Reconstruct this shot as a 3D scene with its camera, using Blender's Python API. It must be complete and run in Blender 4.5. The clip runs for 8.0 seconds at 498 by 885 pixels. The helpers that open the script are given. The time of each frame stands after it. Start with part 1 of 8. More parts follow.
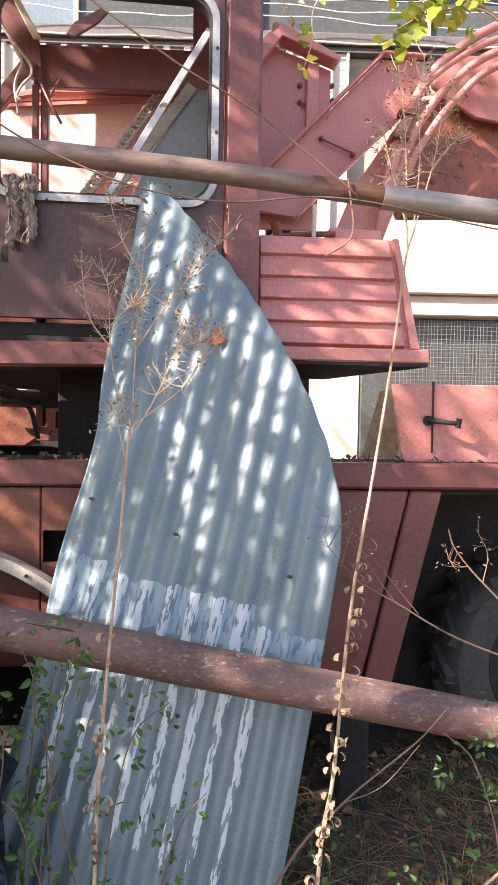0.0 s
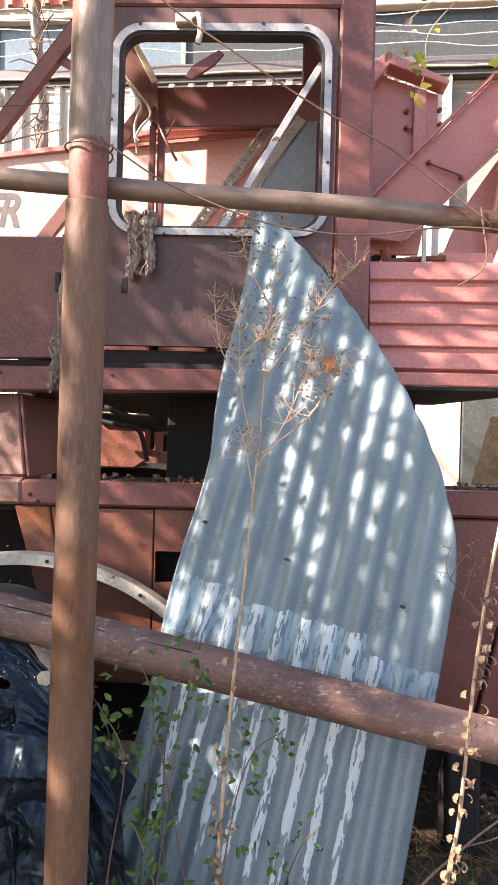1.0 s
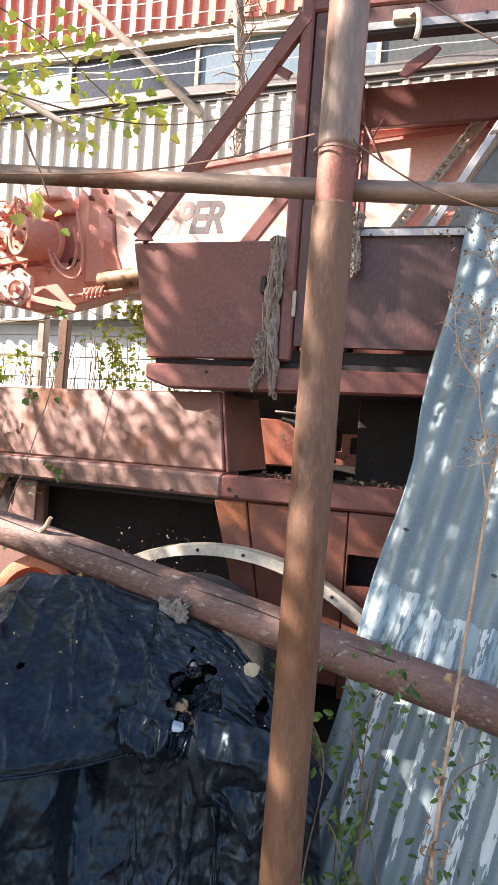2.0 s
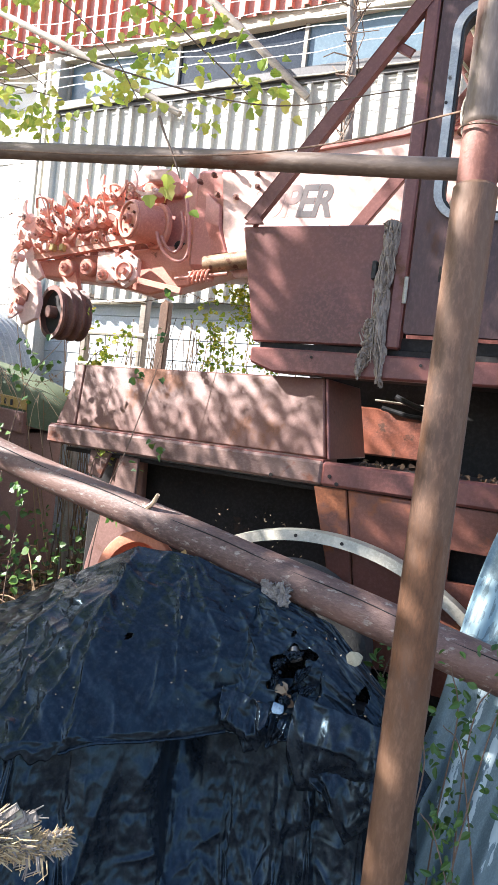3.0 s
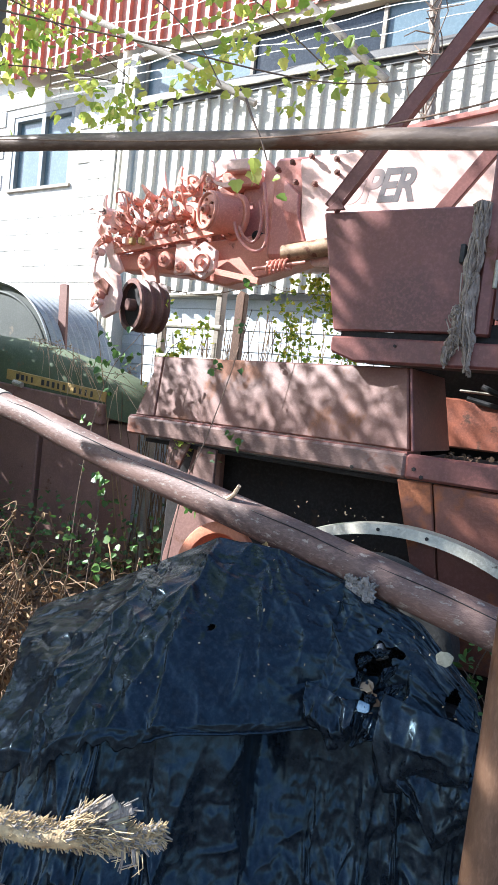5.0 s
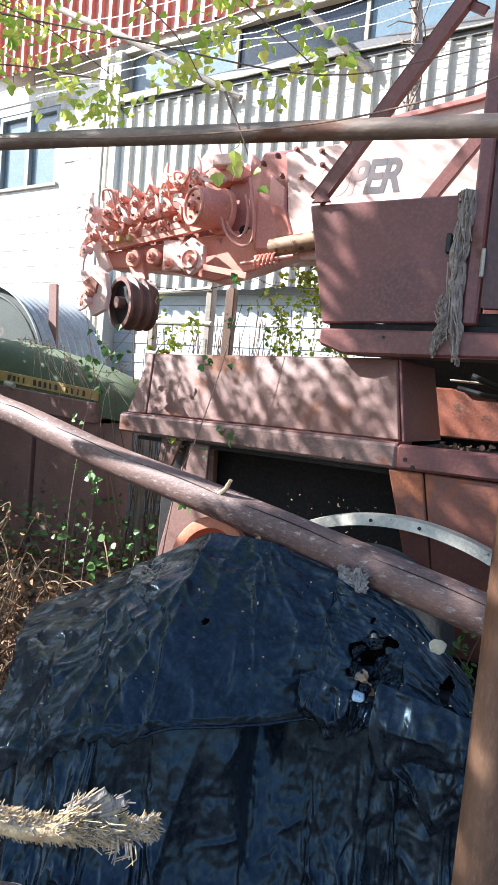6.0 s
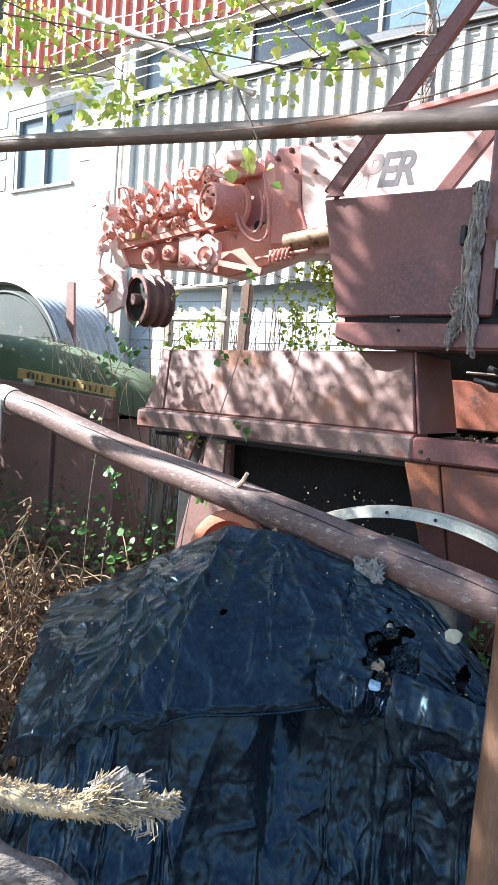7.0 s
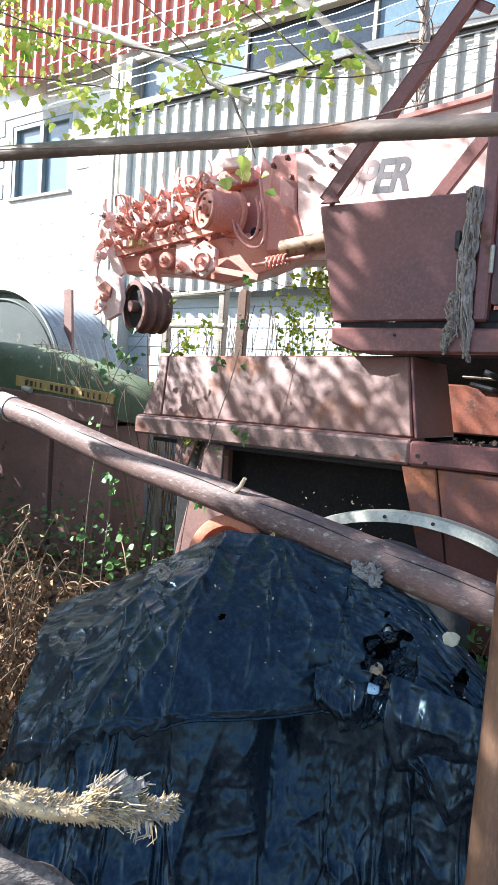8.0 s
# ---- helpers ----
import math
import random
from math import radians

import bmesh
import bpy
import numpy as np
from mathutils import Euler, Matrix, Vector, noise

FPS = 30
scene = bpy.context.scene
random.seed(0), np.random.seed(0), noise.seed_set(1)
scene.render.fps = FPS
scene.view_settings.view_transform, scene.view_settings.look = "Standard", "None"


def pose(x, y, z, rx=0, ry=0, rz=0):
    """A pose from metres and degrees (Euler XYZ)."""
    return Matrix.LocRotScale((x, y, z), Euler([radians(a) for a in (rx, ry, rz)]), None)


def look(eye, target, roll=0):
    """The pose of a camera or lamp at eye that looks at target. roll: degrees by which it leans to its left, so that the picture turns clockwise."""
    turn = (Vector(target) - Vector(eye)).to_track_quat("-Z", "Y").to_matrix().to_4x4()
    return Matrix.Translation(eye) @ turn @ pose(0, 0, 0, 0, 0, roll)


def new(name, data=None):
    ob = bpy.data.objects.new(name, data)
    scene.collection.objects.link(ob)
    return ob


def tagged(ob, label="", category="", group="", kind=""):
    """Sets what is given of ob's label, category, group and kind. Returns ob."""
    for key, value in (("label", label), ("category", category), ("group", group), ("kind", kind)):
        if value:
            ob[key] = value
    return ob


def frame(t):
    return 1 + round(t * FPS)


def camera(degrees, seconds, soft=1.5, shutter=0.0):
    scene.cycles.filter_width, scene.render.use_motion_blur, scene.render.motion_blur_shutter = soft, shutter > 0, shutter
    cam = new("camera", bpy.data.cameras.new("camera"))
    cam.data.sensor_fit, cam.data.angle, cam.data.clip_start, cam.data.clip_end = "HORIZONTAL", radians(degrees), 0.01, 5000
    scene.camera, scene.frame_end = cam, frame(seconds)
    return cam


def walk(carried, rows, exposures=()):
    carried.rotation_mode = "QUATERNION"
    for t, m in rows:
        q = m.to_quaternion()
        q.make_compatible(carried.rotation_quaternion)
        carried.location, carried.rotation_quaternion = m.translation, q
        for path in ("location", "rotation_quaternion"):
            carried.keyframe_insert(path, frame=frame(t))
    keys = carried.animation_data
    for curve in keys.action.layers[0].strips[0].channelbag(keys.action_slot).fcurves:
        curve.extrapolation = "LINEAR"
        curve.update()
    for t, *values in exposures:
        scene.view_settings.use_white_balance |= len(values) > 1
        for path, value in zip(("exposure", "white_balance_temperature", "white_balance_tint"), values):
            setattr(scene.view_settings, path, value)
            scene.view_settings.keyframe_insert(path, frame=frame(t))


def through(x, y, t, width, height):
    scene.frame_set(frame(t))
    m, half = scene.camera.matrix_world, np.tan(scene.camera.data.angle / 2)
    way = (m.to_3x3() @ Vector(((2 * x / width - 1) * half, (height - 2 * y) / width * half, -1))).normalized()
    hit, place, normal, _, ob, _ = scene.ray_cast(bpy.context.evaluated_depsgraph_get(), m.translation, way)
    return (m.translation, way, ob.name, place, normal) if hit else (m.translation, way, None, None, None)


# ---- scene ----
cam = camera(41.2, 8.0, soft=0.9)
PATH = [
    (0, (-0.113, -0.077, 1.502), (0.092, 1.912, 1.437), 1.0),
    (0.5, (-0.146, -0.082, 1.511), (-0.017, 1.914, 1.479), 0.8),
    (1, (-0.191, -0.09, 1.515), (-0.25, 1.909, 1.509), 1.5),
    (1.2, (-0.232, -0.081, 1.503), (-0.41, 1.911, 1.495), 2.1),
    (1.5, (-0.271, -0.08, 1.503), (-0.616, 1.889, 1.468), 2.6),
    (2, (-0.329, -0.101, 1.511), (-0.859, 1.827, 1.487), 4.1),
    (2.2, (-0.352, -0.119, 1.503), (-0.945, 1.791, 1.467), 5.0),
    (3.5, (-0.421, -0.119, 1.499), (-1.262, 1.693, 1.401), 7.2),
    (4, (-0.439, -0.132, 1.502), (-1.364, 1.639, 1.412), 8.0),
    (4.5, (-0.453, -0.111, 1.492), (-1.401, 1.646, 1.374), 7.1),
    (6, (-0.434, -0.096, 1.485), (-1.366, 1.667, 1.341), 5.0),
    (6.5, (-0.423, -0.109, 1.48), (-1.388, 1.634, 1.309), 4.3),
    (7, (-0.419, -0.115, 1.48), (-1.395, 1.623, 1.319), 4.4),
    (7.5, (-0.416, -0.115, 1.48), (-1.39, 1.623, 1.315), 4.7),
    (8, (-0.411, -0.121, 1.479), (-1.385, 1.619, 1.336), 4.0),
]
walk(cam, [(t, look(e, a, r)) for t, e, a, r in PATH], [(0.0, 2.25, 7150, 25), (1.5, 2.27, 7150, 23), (2.2, 2.25, 6900, 20), (3.5, 2.24, 5800, 10), (4.0, 2.10, 5750, 9), (4.5, 2.02, 5700, 9), (6.0, 2.06, 5750, 10), (6.5, 2.40, 5600, 8), (7.0, 2.29, 5600, 7), (7.5, 2.27, 5600, 7), (8.0, 2.21, 5600, 7)])

# ---- light ----
SUN_DIR = Vector((-0.74, -0.34, 0.58)).normalized()
world = bpy.data.worlds.new("world")
scene.world = world
world.use_nodes = True
wn = world.node_tree
sky = wn.nodes.new("ShaderNodeTexSky")
sky.sky_type, sky.sun_disc = "NISHITA", False
sky.sun_elevation = math.asin(SUN_DIR.z)
sky.sun_rotation = math.atan2(SUN_DIR.x, SUN_DIR.y)
sky.altitude, sky.dust_density = 50, 1.2
wn.links.new(sky.outputs[0], wn.nodes["Background"].inputs[0])
wn.nodes["Background"].inputs[1].default_value = 0.10
sun = new("sun", bpy.data.lights.new("sun", "SUN"))
sun.data.energy, sun.data.angle, sun.data.color = 5.0, radians(0.55), (1.0, 0.95, 0.87)
sun.matrix_world = look(SUN_DIR * 30, (0, 0, 0))


# ---- materials ----
def mat(name, base, dark=None, rough=0.6, metal=0.0, scale=6.0, fine=90.0, bump=0.15, spot=None, spot_scale=9.0,
        spot_at=0.62, spot_rough=0.85, spec=0.5, stretch=(1, 1, 1), amount=1.0, piece=0.0):
    """Two scales of colour variation, optional patches (rust, lichen, dirt), fine relief."""
    m = bpy.data.materials.new(name)
    m.use_nodes = True
    nt = m.node_tree
    b = nt.nodes["Principled BSDF"]
    co = nt.nodes.new("ShaderNodeTexCoord")
    mp = nt.nodes.new("ShaderNodeMapping")
    mp.inputs["Scale"].default_value = stretch
    nt.links.new(co.outputs["Object"], mp.inputs[0])

    def nz(sc, det=5.0, ro=0.6):
        n = nt.nodes.new("ShaderNodeTexNoise")
        n.inputs["Scale"].default_value, n.inputs["Detail"].default_value, n.inputs["Roughness"].default_value = sc, det, ro
        nt.links.new(mp.outputs[0], n.inputs["Vector"])
        return n.outputs["Fac"]

    def ramp(src, lo, hi):
        r = nt.nodes.new("ShaderNodeMapRange")
        r.inputs["From Min"].default_value, r.inputs["From Max"].default_value = lo, hi
        nt.links.new(src, r.inputs["Value"])
        return r.outputs["Result"]

    def mix(f, a, c):
        n = nt.nodes.new("ShaderNodeMix")
        n.data_type = "RGBA"
        for sock, v in ((n.inputs["Factor"], f), (n.inputs["A"], a), (n.inputs["B"], c)):
            if isinstance(v, tuple):
                sock.default_value = (*v, 1)
            elif isinstance(v, float):
                sock.default_value = v
            else:
                nt.links.new(v, sock)
        return n.outputs["Result"]
    dark = dark or tuple(c * 0.6 for c in base)
    big, small = nz(scale), nz(fine, 3.0, 0.7)
    col = mix(ramp(big, 0.35, 0.68), base, dark)
    col = mix(ramp(small, 0.45, 0.9), col, tuple(min(1, c * 1.25 + 0.02) for c in base))
    rgh = None
    if spot:
        f = ramp(nz(spot_scale, 8.0, 0.65), spot_at, spot_at + 0.06)
        col = mix(f, col, mix(ramp(small, 0.3, 0.7), spot, tuple(c * 0.55 for c in spot)))
        r = nt.nodes.new("ShaderNodeMapRange")
        r.inputs["To Min"].default_value, r.inputs["To Max"].default_value = rough, spot_rough
        nt.links.new(f, r.inputs["Value"])
        rgh = r.outputs["Result"]
    if piece:
        oi = nt.nodes.new("ShaderNodeObjectInfo")
        hv = nt.nodes.new("ShaderNodeHueSaturation")
        rr = nt.nodes.new("ShaderNodeMapRange")
        rr.inputs["To Min"].default_value, rr.inputs["To Max"].default_value = 1 - piece, 1 + piece
        nt.links.new(oi.outputs["Random"], rr.inputs["Value"])
        nt.links.new(rr.outputs["Result"], hv.inputs["Value"])
        nt.links.new(col, hv.inputs["Color"])
        col = hv.outputs["Color"]
    nt.links.new(col, b.inputs["Base Color"])
    b.inputs["Roughness"].default_value, b.inputs["Metallic"].default_value = rough, metal
    b.inputs["Specular IOR Level"].default_value = spec
    if rgh:
        nt.links.new(rgh, b.inputs["Roughness"])
    if bump:
        bp = nt.nodes.new("ShaderNodeBump")
        bp.inputs["Strength"].default_value, bp.inputs["Distance"].default_value = bump, 0.004
        ad = nt.nodes.new("ShaderNodeMath")
        ad.operation = "ADD"
        nt.links.new(small, ad.inputs[0])
        nt.links.new(big, ad.inputs[1])
        nt.links.new(ad.outputs[0], bp.inputs["Height"])
        nt.links.new(bp.outputs[0], b.inputs["Normal"])
    return m


def leafy(name, cols, rough=0.55, through=0.35):
    """Leaves: colour varies from leaf to leaf, and some light passes through."""
    m = bpy.data.materials.new(name)
    m.use_nodes = True
    nt = m.node_tree
    b = nt.nodes["Principled BSDF"]
    g = nt.nodes.new("ShaderNodeNewGeometry")
    cr = nt.nodes.new("ShaderNodeValToRGB")
    el = cr.color_ramp.elements
    while len(el) < len(cols):
        el.new(0.5)
    for i, c in enumerate(cols):
        el[i].position, el[i].color = i / max(1, len(cols) - 1), (*c, 1)
    nt.links.new(g.outputs["Random Per Island"], cr.inputs[0])
    nt.links.new(cr.outputs[0], b.inputs["Base Color"])
    b.inputs["Roughness"].default_value = rough
    if through:
        tr = nt.nodes.new("ShaderNodeBsdfTranslucent")
        nt.links.new(cr.outputs[0], tr.inputs[0])
        ms = nt.nodes.new("ShaderNodeMixShader")
        ms.inputs[0].default_value = through
        nt.links.new(b.outputs[0], ms.inputs[1])
        nt.links.new(tr.outputs[0], ms.inputs[2])
        nt.links.new(ms.outputs[0], nt.nodes["Material Output"].inputs[0])
    return m


def tin_paint():
    """Weathered galvanised sheet with whitewash left on a band and, below it, along the ridges."""
    m = mat("galvanised", (0.168, 0.232, 0.252), (0.108, 0.155, 0.172), 0.5, 0.2, 3, 130, 0.12, (0.075, 0.08, 0.075), 75, 0.69, 0.7,
            stretch=(2.2, 1, 1))
    nt = m.node_tree
    b = nt.nodes["Principled BSDF"]
    old = b.inputs["Base Color"].links[0].from_socket
    co = nt.nodes.new("ShaderNodeTexCoord")
    sp = nt.nodes.new("ShaderNodeSeparateXYZ")
    nt.links.new(co.outputs["Object"], sp.inputs[0])
    n1 = nt.nodes.new("ShaderNodeTexNoise")
    n1.inputs["Scale"].default_value, n1.inputs["Detail"].default_value = 16, 8
    n2 = nt.nodes.new("ShaderNodeTexNoise")
    n2.inputs["Scale"].default_value, n2.inputs["Detail"].default_value = 62, 8
    smp = nt.nodes.new("ShaderNodeMapping")
    smp.inputs["Scale"].default_value = (1.6, 0.30, 1.0)
    nt.links.new(co.outputs["Object"], n1.inputs[0])
    nt.links.new(co.outputs["Object"], smp.inputs[0])
    nt.links.new(smp.outputs[0], n2.inputs[0])

    def op(o, a, c, d=None):
        x = nt.nodes.new("ShaderNodeMath")
        x.operation = o
        for i, v in enumerate((a, c, d)):
            if v is None:
                continue
            if isinstance(v, (int, float)):
                x.inputs[i].default_value = v
            else:
                nt.links.new(v, x.inputs[i])
        return x.outputs[0]

    s, l, h = sp.outputs["X"], sp.outputs["Y"], sp.outputs["Z"]
    edge = op("MULTIPLY", op("SUBTRACT", n1.outputs[0], 0.5), 0.07)
    le = op("ADD", l, edge)
    step = op("MULTIPLY", op("GREATER_THAN", s, 0.21), 0.06)
    top = op("SUBTRACT", op("MULTIPLY_ADD", op("LESS_THAN", s, -0.22), 0.03, -0.135), step)
    inband = op("MULTIPLY", op("LESS_THAN", le, top), op("GREATER_THAN", s, -0.43))
    # ridges only, below the band; the streaks thin out downwards
    ridge = op("ADD", h, op("MULTIPLY", op("SUBTRACT", n2.outputs[0], 0.5), 0.016))
    low = op("MULTIPLY", op("GREATER_THAN", ridge, op("MULTIPLY_ADD", le, -0.006, 0.0012)),
             op("MULTIPLY", op("GREATER_THAN", op("ADD", le, op("MULTIPLY_ADD", op("SUBTRACT", n2.outputs[0], 0.5), 0.5, op("MULTIPLY", s, 0.3))), -0.80), op("MULTIPLY", op("GREATER_THAN", s, -0.33), op("LESS_THAN", s, 0.27))))
    upper = op("GREATER_THAN", le, -0.27)
    worn = op("GREATER_THAN", n2.outputs[0], 0.455)
    f = op("MULTIPLY", op("MULTIPLY", inband, worn), op("MAXIMUM", op("MULTIPLY", upper, 0.8), low))
    mx = nt.nodes.new("ShaderNodeMix")
    mx.data_type = "RGBA"
    nt.links.new(f, mx.inputs["Factor"])
    nt.links.new(old, mx.inputs["A"])
    band = nt.nodes.new("ShaderNodeMix")
    band.data_type = "RGBA"
    nt.links.new(low, band.inputs["Factor"])
    band.inputs["A"].default_value, band.inputs["B"].default_value = (0.25, 0.365, 0.40, 1), (0.46, 0.545, 0.555, 1)
    nt.links.new(band.outputs["Result"], mx.inputs["B"])
    nt.links.new(mx.outputs["Result"], b.inputs["Base Color"])
    mt = op("SUBTRACT", 0.25, op("MULTIPLY", f, 0.25))
    nt.links.new(mt, b.inputs["Metallic"])
    return m


MAROON = mat("maroon_paint", (0.175, 0.056, 0.044), (0.104, 0.036, 0.030), 0.46, 0, 2.2, 70, 0.12, (0.17, 0.075, 0.045), 7, 0.62, 0.85)
FENDERP = mat("weathered_fender_paint", (0.152, 0.058, 0.039), (0.096, 0.033, 0.021), 0.5, 0, 2.4, 110, 0.2, (0.20, 0.078, 0.038), 3.2, 0.56, 0.8)
# Soot and the cab door's shade are both put into this darker maroon.
DOORP = mat("sooty_shaded_maroon_paint", (0.090, 0.036, 0.031), (0.045, 0.021, 0.019), 0.5, 0, 3.2, 80, 0.15, (0.13, 0.062, 0.042), 8, 0.62, 0.85, stretch=(1, 1, 0.4))
LIPP = mat("bleached_lip_paint", (0.19, 0.115, 0.094), (0.12, 0.062, 0.05), 0.6, 0, 6, 120, 0.3, (0.20, 0.075, 0.045), 9, 0.55, 0.85, stretch=(0.5, 1, 1))
RUSTY = mat("rust_brown_paint", (0.165, 0.052, 0.030), (0.085, 0.031, 0.021), 0.5, 0, 2.5, 80, 0.25, (0.30, 0.098, 0.038), 5, 0.52, 0.8)
GEARP = mat("sunfaded_orange_paint", (0.60, 0.26, 0.19), (0.48, 0.165, 0.115), 0.5, 0, 5, 80, 0.12, (0.22, 0.09, 0.06), 10, 0.64, 0.85)
PINK = mat("faded_red_paint", (0.50, 0.208, 0.172), (0.40, 0.142, 0.116), 0.40, 0, 3, 80, 0.1, (0.27, 0.11, 0.07), 9, 0.64, 0.85)
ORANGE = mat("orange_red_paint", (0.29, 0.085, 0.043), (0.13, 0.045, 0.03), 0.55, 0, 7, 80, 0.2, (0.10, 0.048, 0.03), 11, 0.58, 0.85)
# paler than the faded red, so full sun is partly in its colour
SUPERP = mat("bleached_sunlit_red_paint", (0.74, 0.50, 0.44), (0.66, 0.40, 0.335), 0.55, 0, 3, 60, 0.1, (0.35, 0.12, 0.08), 8, 0.68)
# Near-black colour also stands in for shade in recesses and undersides.
BLACKENED = mat("black_steel_and_shade", (0.015, 0.012, 0.011), None, 0.85, 0, 6, 60, 0.2, (0.05, 0.028, 0.018), 8, 0.63)
RUSTPIPE = mat("rusty_pipe", (0.150, 0.080, 0.044), (0.082, 0.044, 0.028), 0.55, 0.15, 8, 140, 0.3, (0.155, 0.072, 0.034), 6, 0.53, 0.7, stretch=(1, 1, 0.32))
REDRUST = mat("red_rust_pipe", (0.20, 0.075, 0.05), (0.11, 0.045, 0.033), 0.65, 0.1, 9, 130, 0.3, (0.23, 0.16, 0.12), 14, 0.62, 0.7)
POSTGREY = mat("weathered_grey_pipe", (0.215, 0.165, 0.13), (0.13, 0.095, 0.075), 0.5, 0.25, 6, 120, 0.2, (0.15, 0.075, 0.05), 8, 0.60, 0.7, stretch=(1, 1, 0.2))
RAILPIPE = mat("grey_brown_pipe", (0.205, 0.15, 0.112), (0.115, 0.08, 0.062), 0.5, 0.2, 5, 110, 0.2, (0.16, 0.075, 0.045), 8, 0.58, stretch=(0.3, 1, 1))
LOGMAT = mat("red_brown_pole", (0.165, 0.096, 0.076), (0.070, 0.040, 0.034), 0.62, 0, 5, 110, 0.5, (0.34, 0.28, 0.24), 60, 0.575, 0.9, stretch=(0.5, 1, 1))
ALU = mat("dull_aluminium", (0.40, 0.395, 0.385), (0.26, 0.255, 0.25), 0.5, 0.6, 12, 120, 0.2, (0.20, 0.17, 0.15), 16, 0.60)
RUBBER = mat("black_rubber", (0.018, 0.018, 0.019), None, 0.65, 0, 8, 80, 0.2)
TYRE = mat("dusty_tyre_rubber", (0.05, 0.048, 0.045), (0.028, 0.028, 0.028), 0.8, 0, 5, 60, 0.3)
GREYBARK = mat("grey_weathered_bark", (0.30, 0.265, 0.23), (0.11, 0.09, 0.075), 0.9, 0, 26, 150, 0.8, stretch=(1, 1, 0.10))
STRAWMAT = mat("straw_bark", (0.52, 0.39, 0.21), (0.30, 0.205, 0.11), 0.85, 0, 30, 150, 0.6)
GREYPIPE = mat("grey_steel_pipe", (0.33, 0.30, 0.26), (0.24, 0.21, 0.175), 0.45, 0.4, 5, 90, 0.12, (0.22, 0.12, 0.07), 9, 0.64, stretch=(0.3, 1, 1))
PALE = mat("pale_galvanised_steel", (0.50, 0.46, 0.37), (0.30, 0.28, 0.23), 0.55, 0.2, 8, 90, 0.15, (0.14, 0.11, 0.08), 18, 0.64)
TARP = mat("black_polythene", (0.0070, 0.0102, 0.0150), (0.0050, 0.0076, 0.0112), 0.27, 0, 5, 70, 0.04, (0.013, 0.017, 0.022), 14, 0.66, 0.40, spec=0.34)
# blue specular tint stands in for sky reflected in the plastic
TARP.node_tree.nodes["Principled BSDF"].inputs["Specular Tint"].default_value = (0.52, 0.79, 1.0, 1)
tn = TARP.node_tree
tv = tn.nodes.new("ShaderNodeTexVoronoi")
tv.feature = "DISTANCE_TO_EDGE"
tv.inputs["Scale"].default_value = 10.0
tc, td, tb2 = tn.nodes.new("ShaderNodeTexCoord"), tn.nodes.new("ShaderNodeTexNoise"), tn.nodes.new("ShaderNodeBump")
td.inputs["Scale"].default_value, td.inputs["Detail"].default_value = 5.0, 3.0
tmx = tn.nodes.new("ShaderNodeVectorMath")
tmx.operation = "MULTIPLY_ADD"
tmx.inputs[1].default_value = (0.35, 0.35, 0.35)
tn.links.new(tc.outputs["Object"], td.inputs["Vector"])
tn.links.new(td.outputs["Color"], tmx.inputs[0])
tn.links.new(tc.outputs["Object"], tmx.inputs[2])
tn.links.new(tmx.outputs[0], tv.inputs["Vector"])
tb2.inputs["Strength"].default_value, tb2.inputs["Distance"].default_value = 0.10, 0.03
tp = TARP.node_tree.nodes["Principled BSDF"]
tn.links.new(tv.outputs["Distance"], tb2.inputs["Height"])
tn.links.new(tp.inputs["Normal"].links[0].from_socket, tb2.inputs["Normal"])
tn.links.new(tb2.outputs[0], tp.inputs["Normal"])
TERRA = mat("terracotta", (0.50, 0.18, 0.09), (0.40, 0.13, 0.065), 0.7, 0, 8, 90, 0.1)
GREEN = mat("faded_green_paint", (0.105, 0.128, 0.075), (0.07, 0.092, 0.052), 0.75, 0, 4, 70, 0.1, (0.2, 0.15, 0.08), 10, 0.62, spec=0.3)
YELLOW = mat("yellow_strip", (0.46, 0.31, 0.10), (0.36, 0.23, 0.08), 0.6, 0, 12, 90, 0.05, (0.3, 0.2, 0.1), 14, 0.6)
LETTER = mat("dark_lettering", (0.045, 0.04, 0.04), None, 0.6, 0, 20, 90, 0.05)
WHITECLAD = mat("white_cladding_paint", (0.48, 0.455, 0.40), (0.40, 0.375, 0.325), 0.5, 0, 2, 60, 0.06, (0.33, 0.27, 0.20), 7, 0.68, piece=0.06)
REDCLAD = mat("red_cladding_paint", (0.46, 0.155, 0.105), (0.38, 0.12, 0.08), 0.5, 0, 2, 60, 0.06, piece=0.05)
BLOCKM = mat("white_painted_block", (0.74, 0.72, 0.68), (0.64, 0.62, 0.58), 0.85, 0, 4, 90, 0.3, (0.5, 0.46, 0.4), 10, 0.70, piece=0.04)
MORTAR = mat("grey_mortar", (0.5, 0.48, 0.45), None, 0.95, 0, 8, 90, 0.3)
SIDING = mat("pale_siding", (0.50, 0.53, 0.55), (0.38, 0.41, 0.42), 0.6, 0, 3, 70, 0.1, piece=0.08)
CREAM = mat("cream_render", (0.68, 0.60, 0.47), (0.58, 0.5, 0.38), 0.8, 0, 4, 80, 0.2, (0.36, 0.3, 0.22), 7, 0.68)
GUTTER = mat("grey_gutter", (0.10, 0.094, 0.09), (0.065, 0.06, 0.058), 0.5, 0, 6, 60, 0.1, (0.22, 0.18, 0.15), 11, 0.66)
WINFRAME = mat("blue_grey_frame_paint", (0.20, 0.23, 0.25), (0.15, 0.175, 0.19), 0.5, 0, 6, 70, 0.1)
TIMBER = mat("grey_timber", (0.32, 0.28, 0.23), (0.2, 0.17, 0.14), 0.85, 0, 9, 120, 0.4, stretch=(0.2, 1, 1))
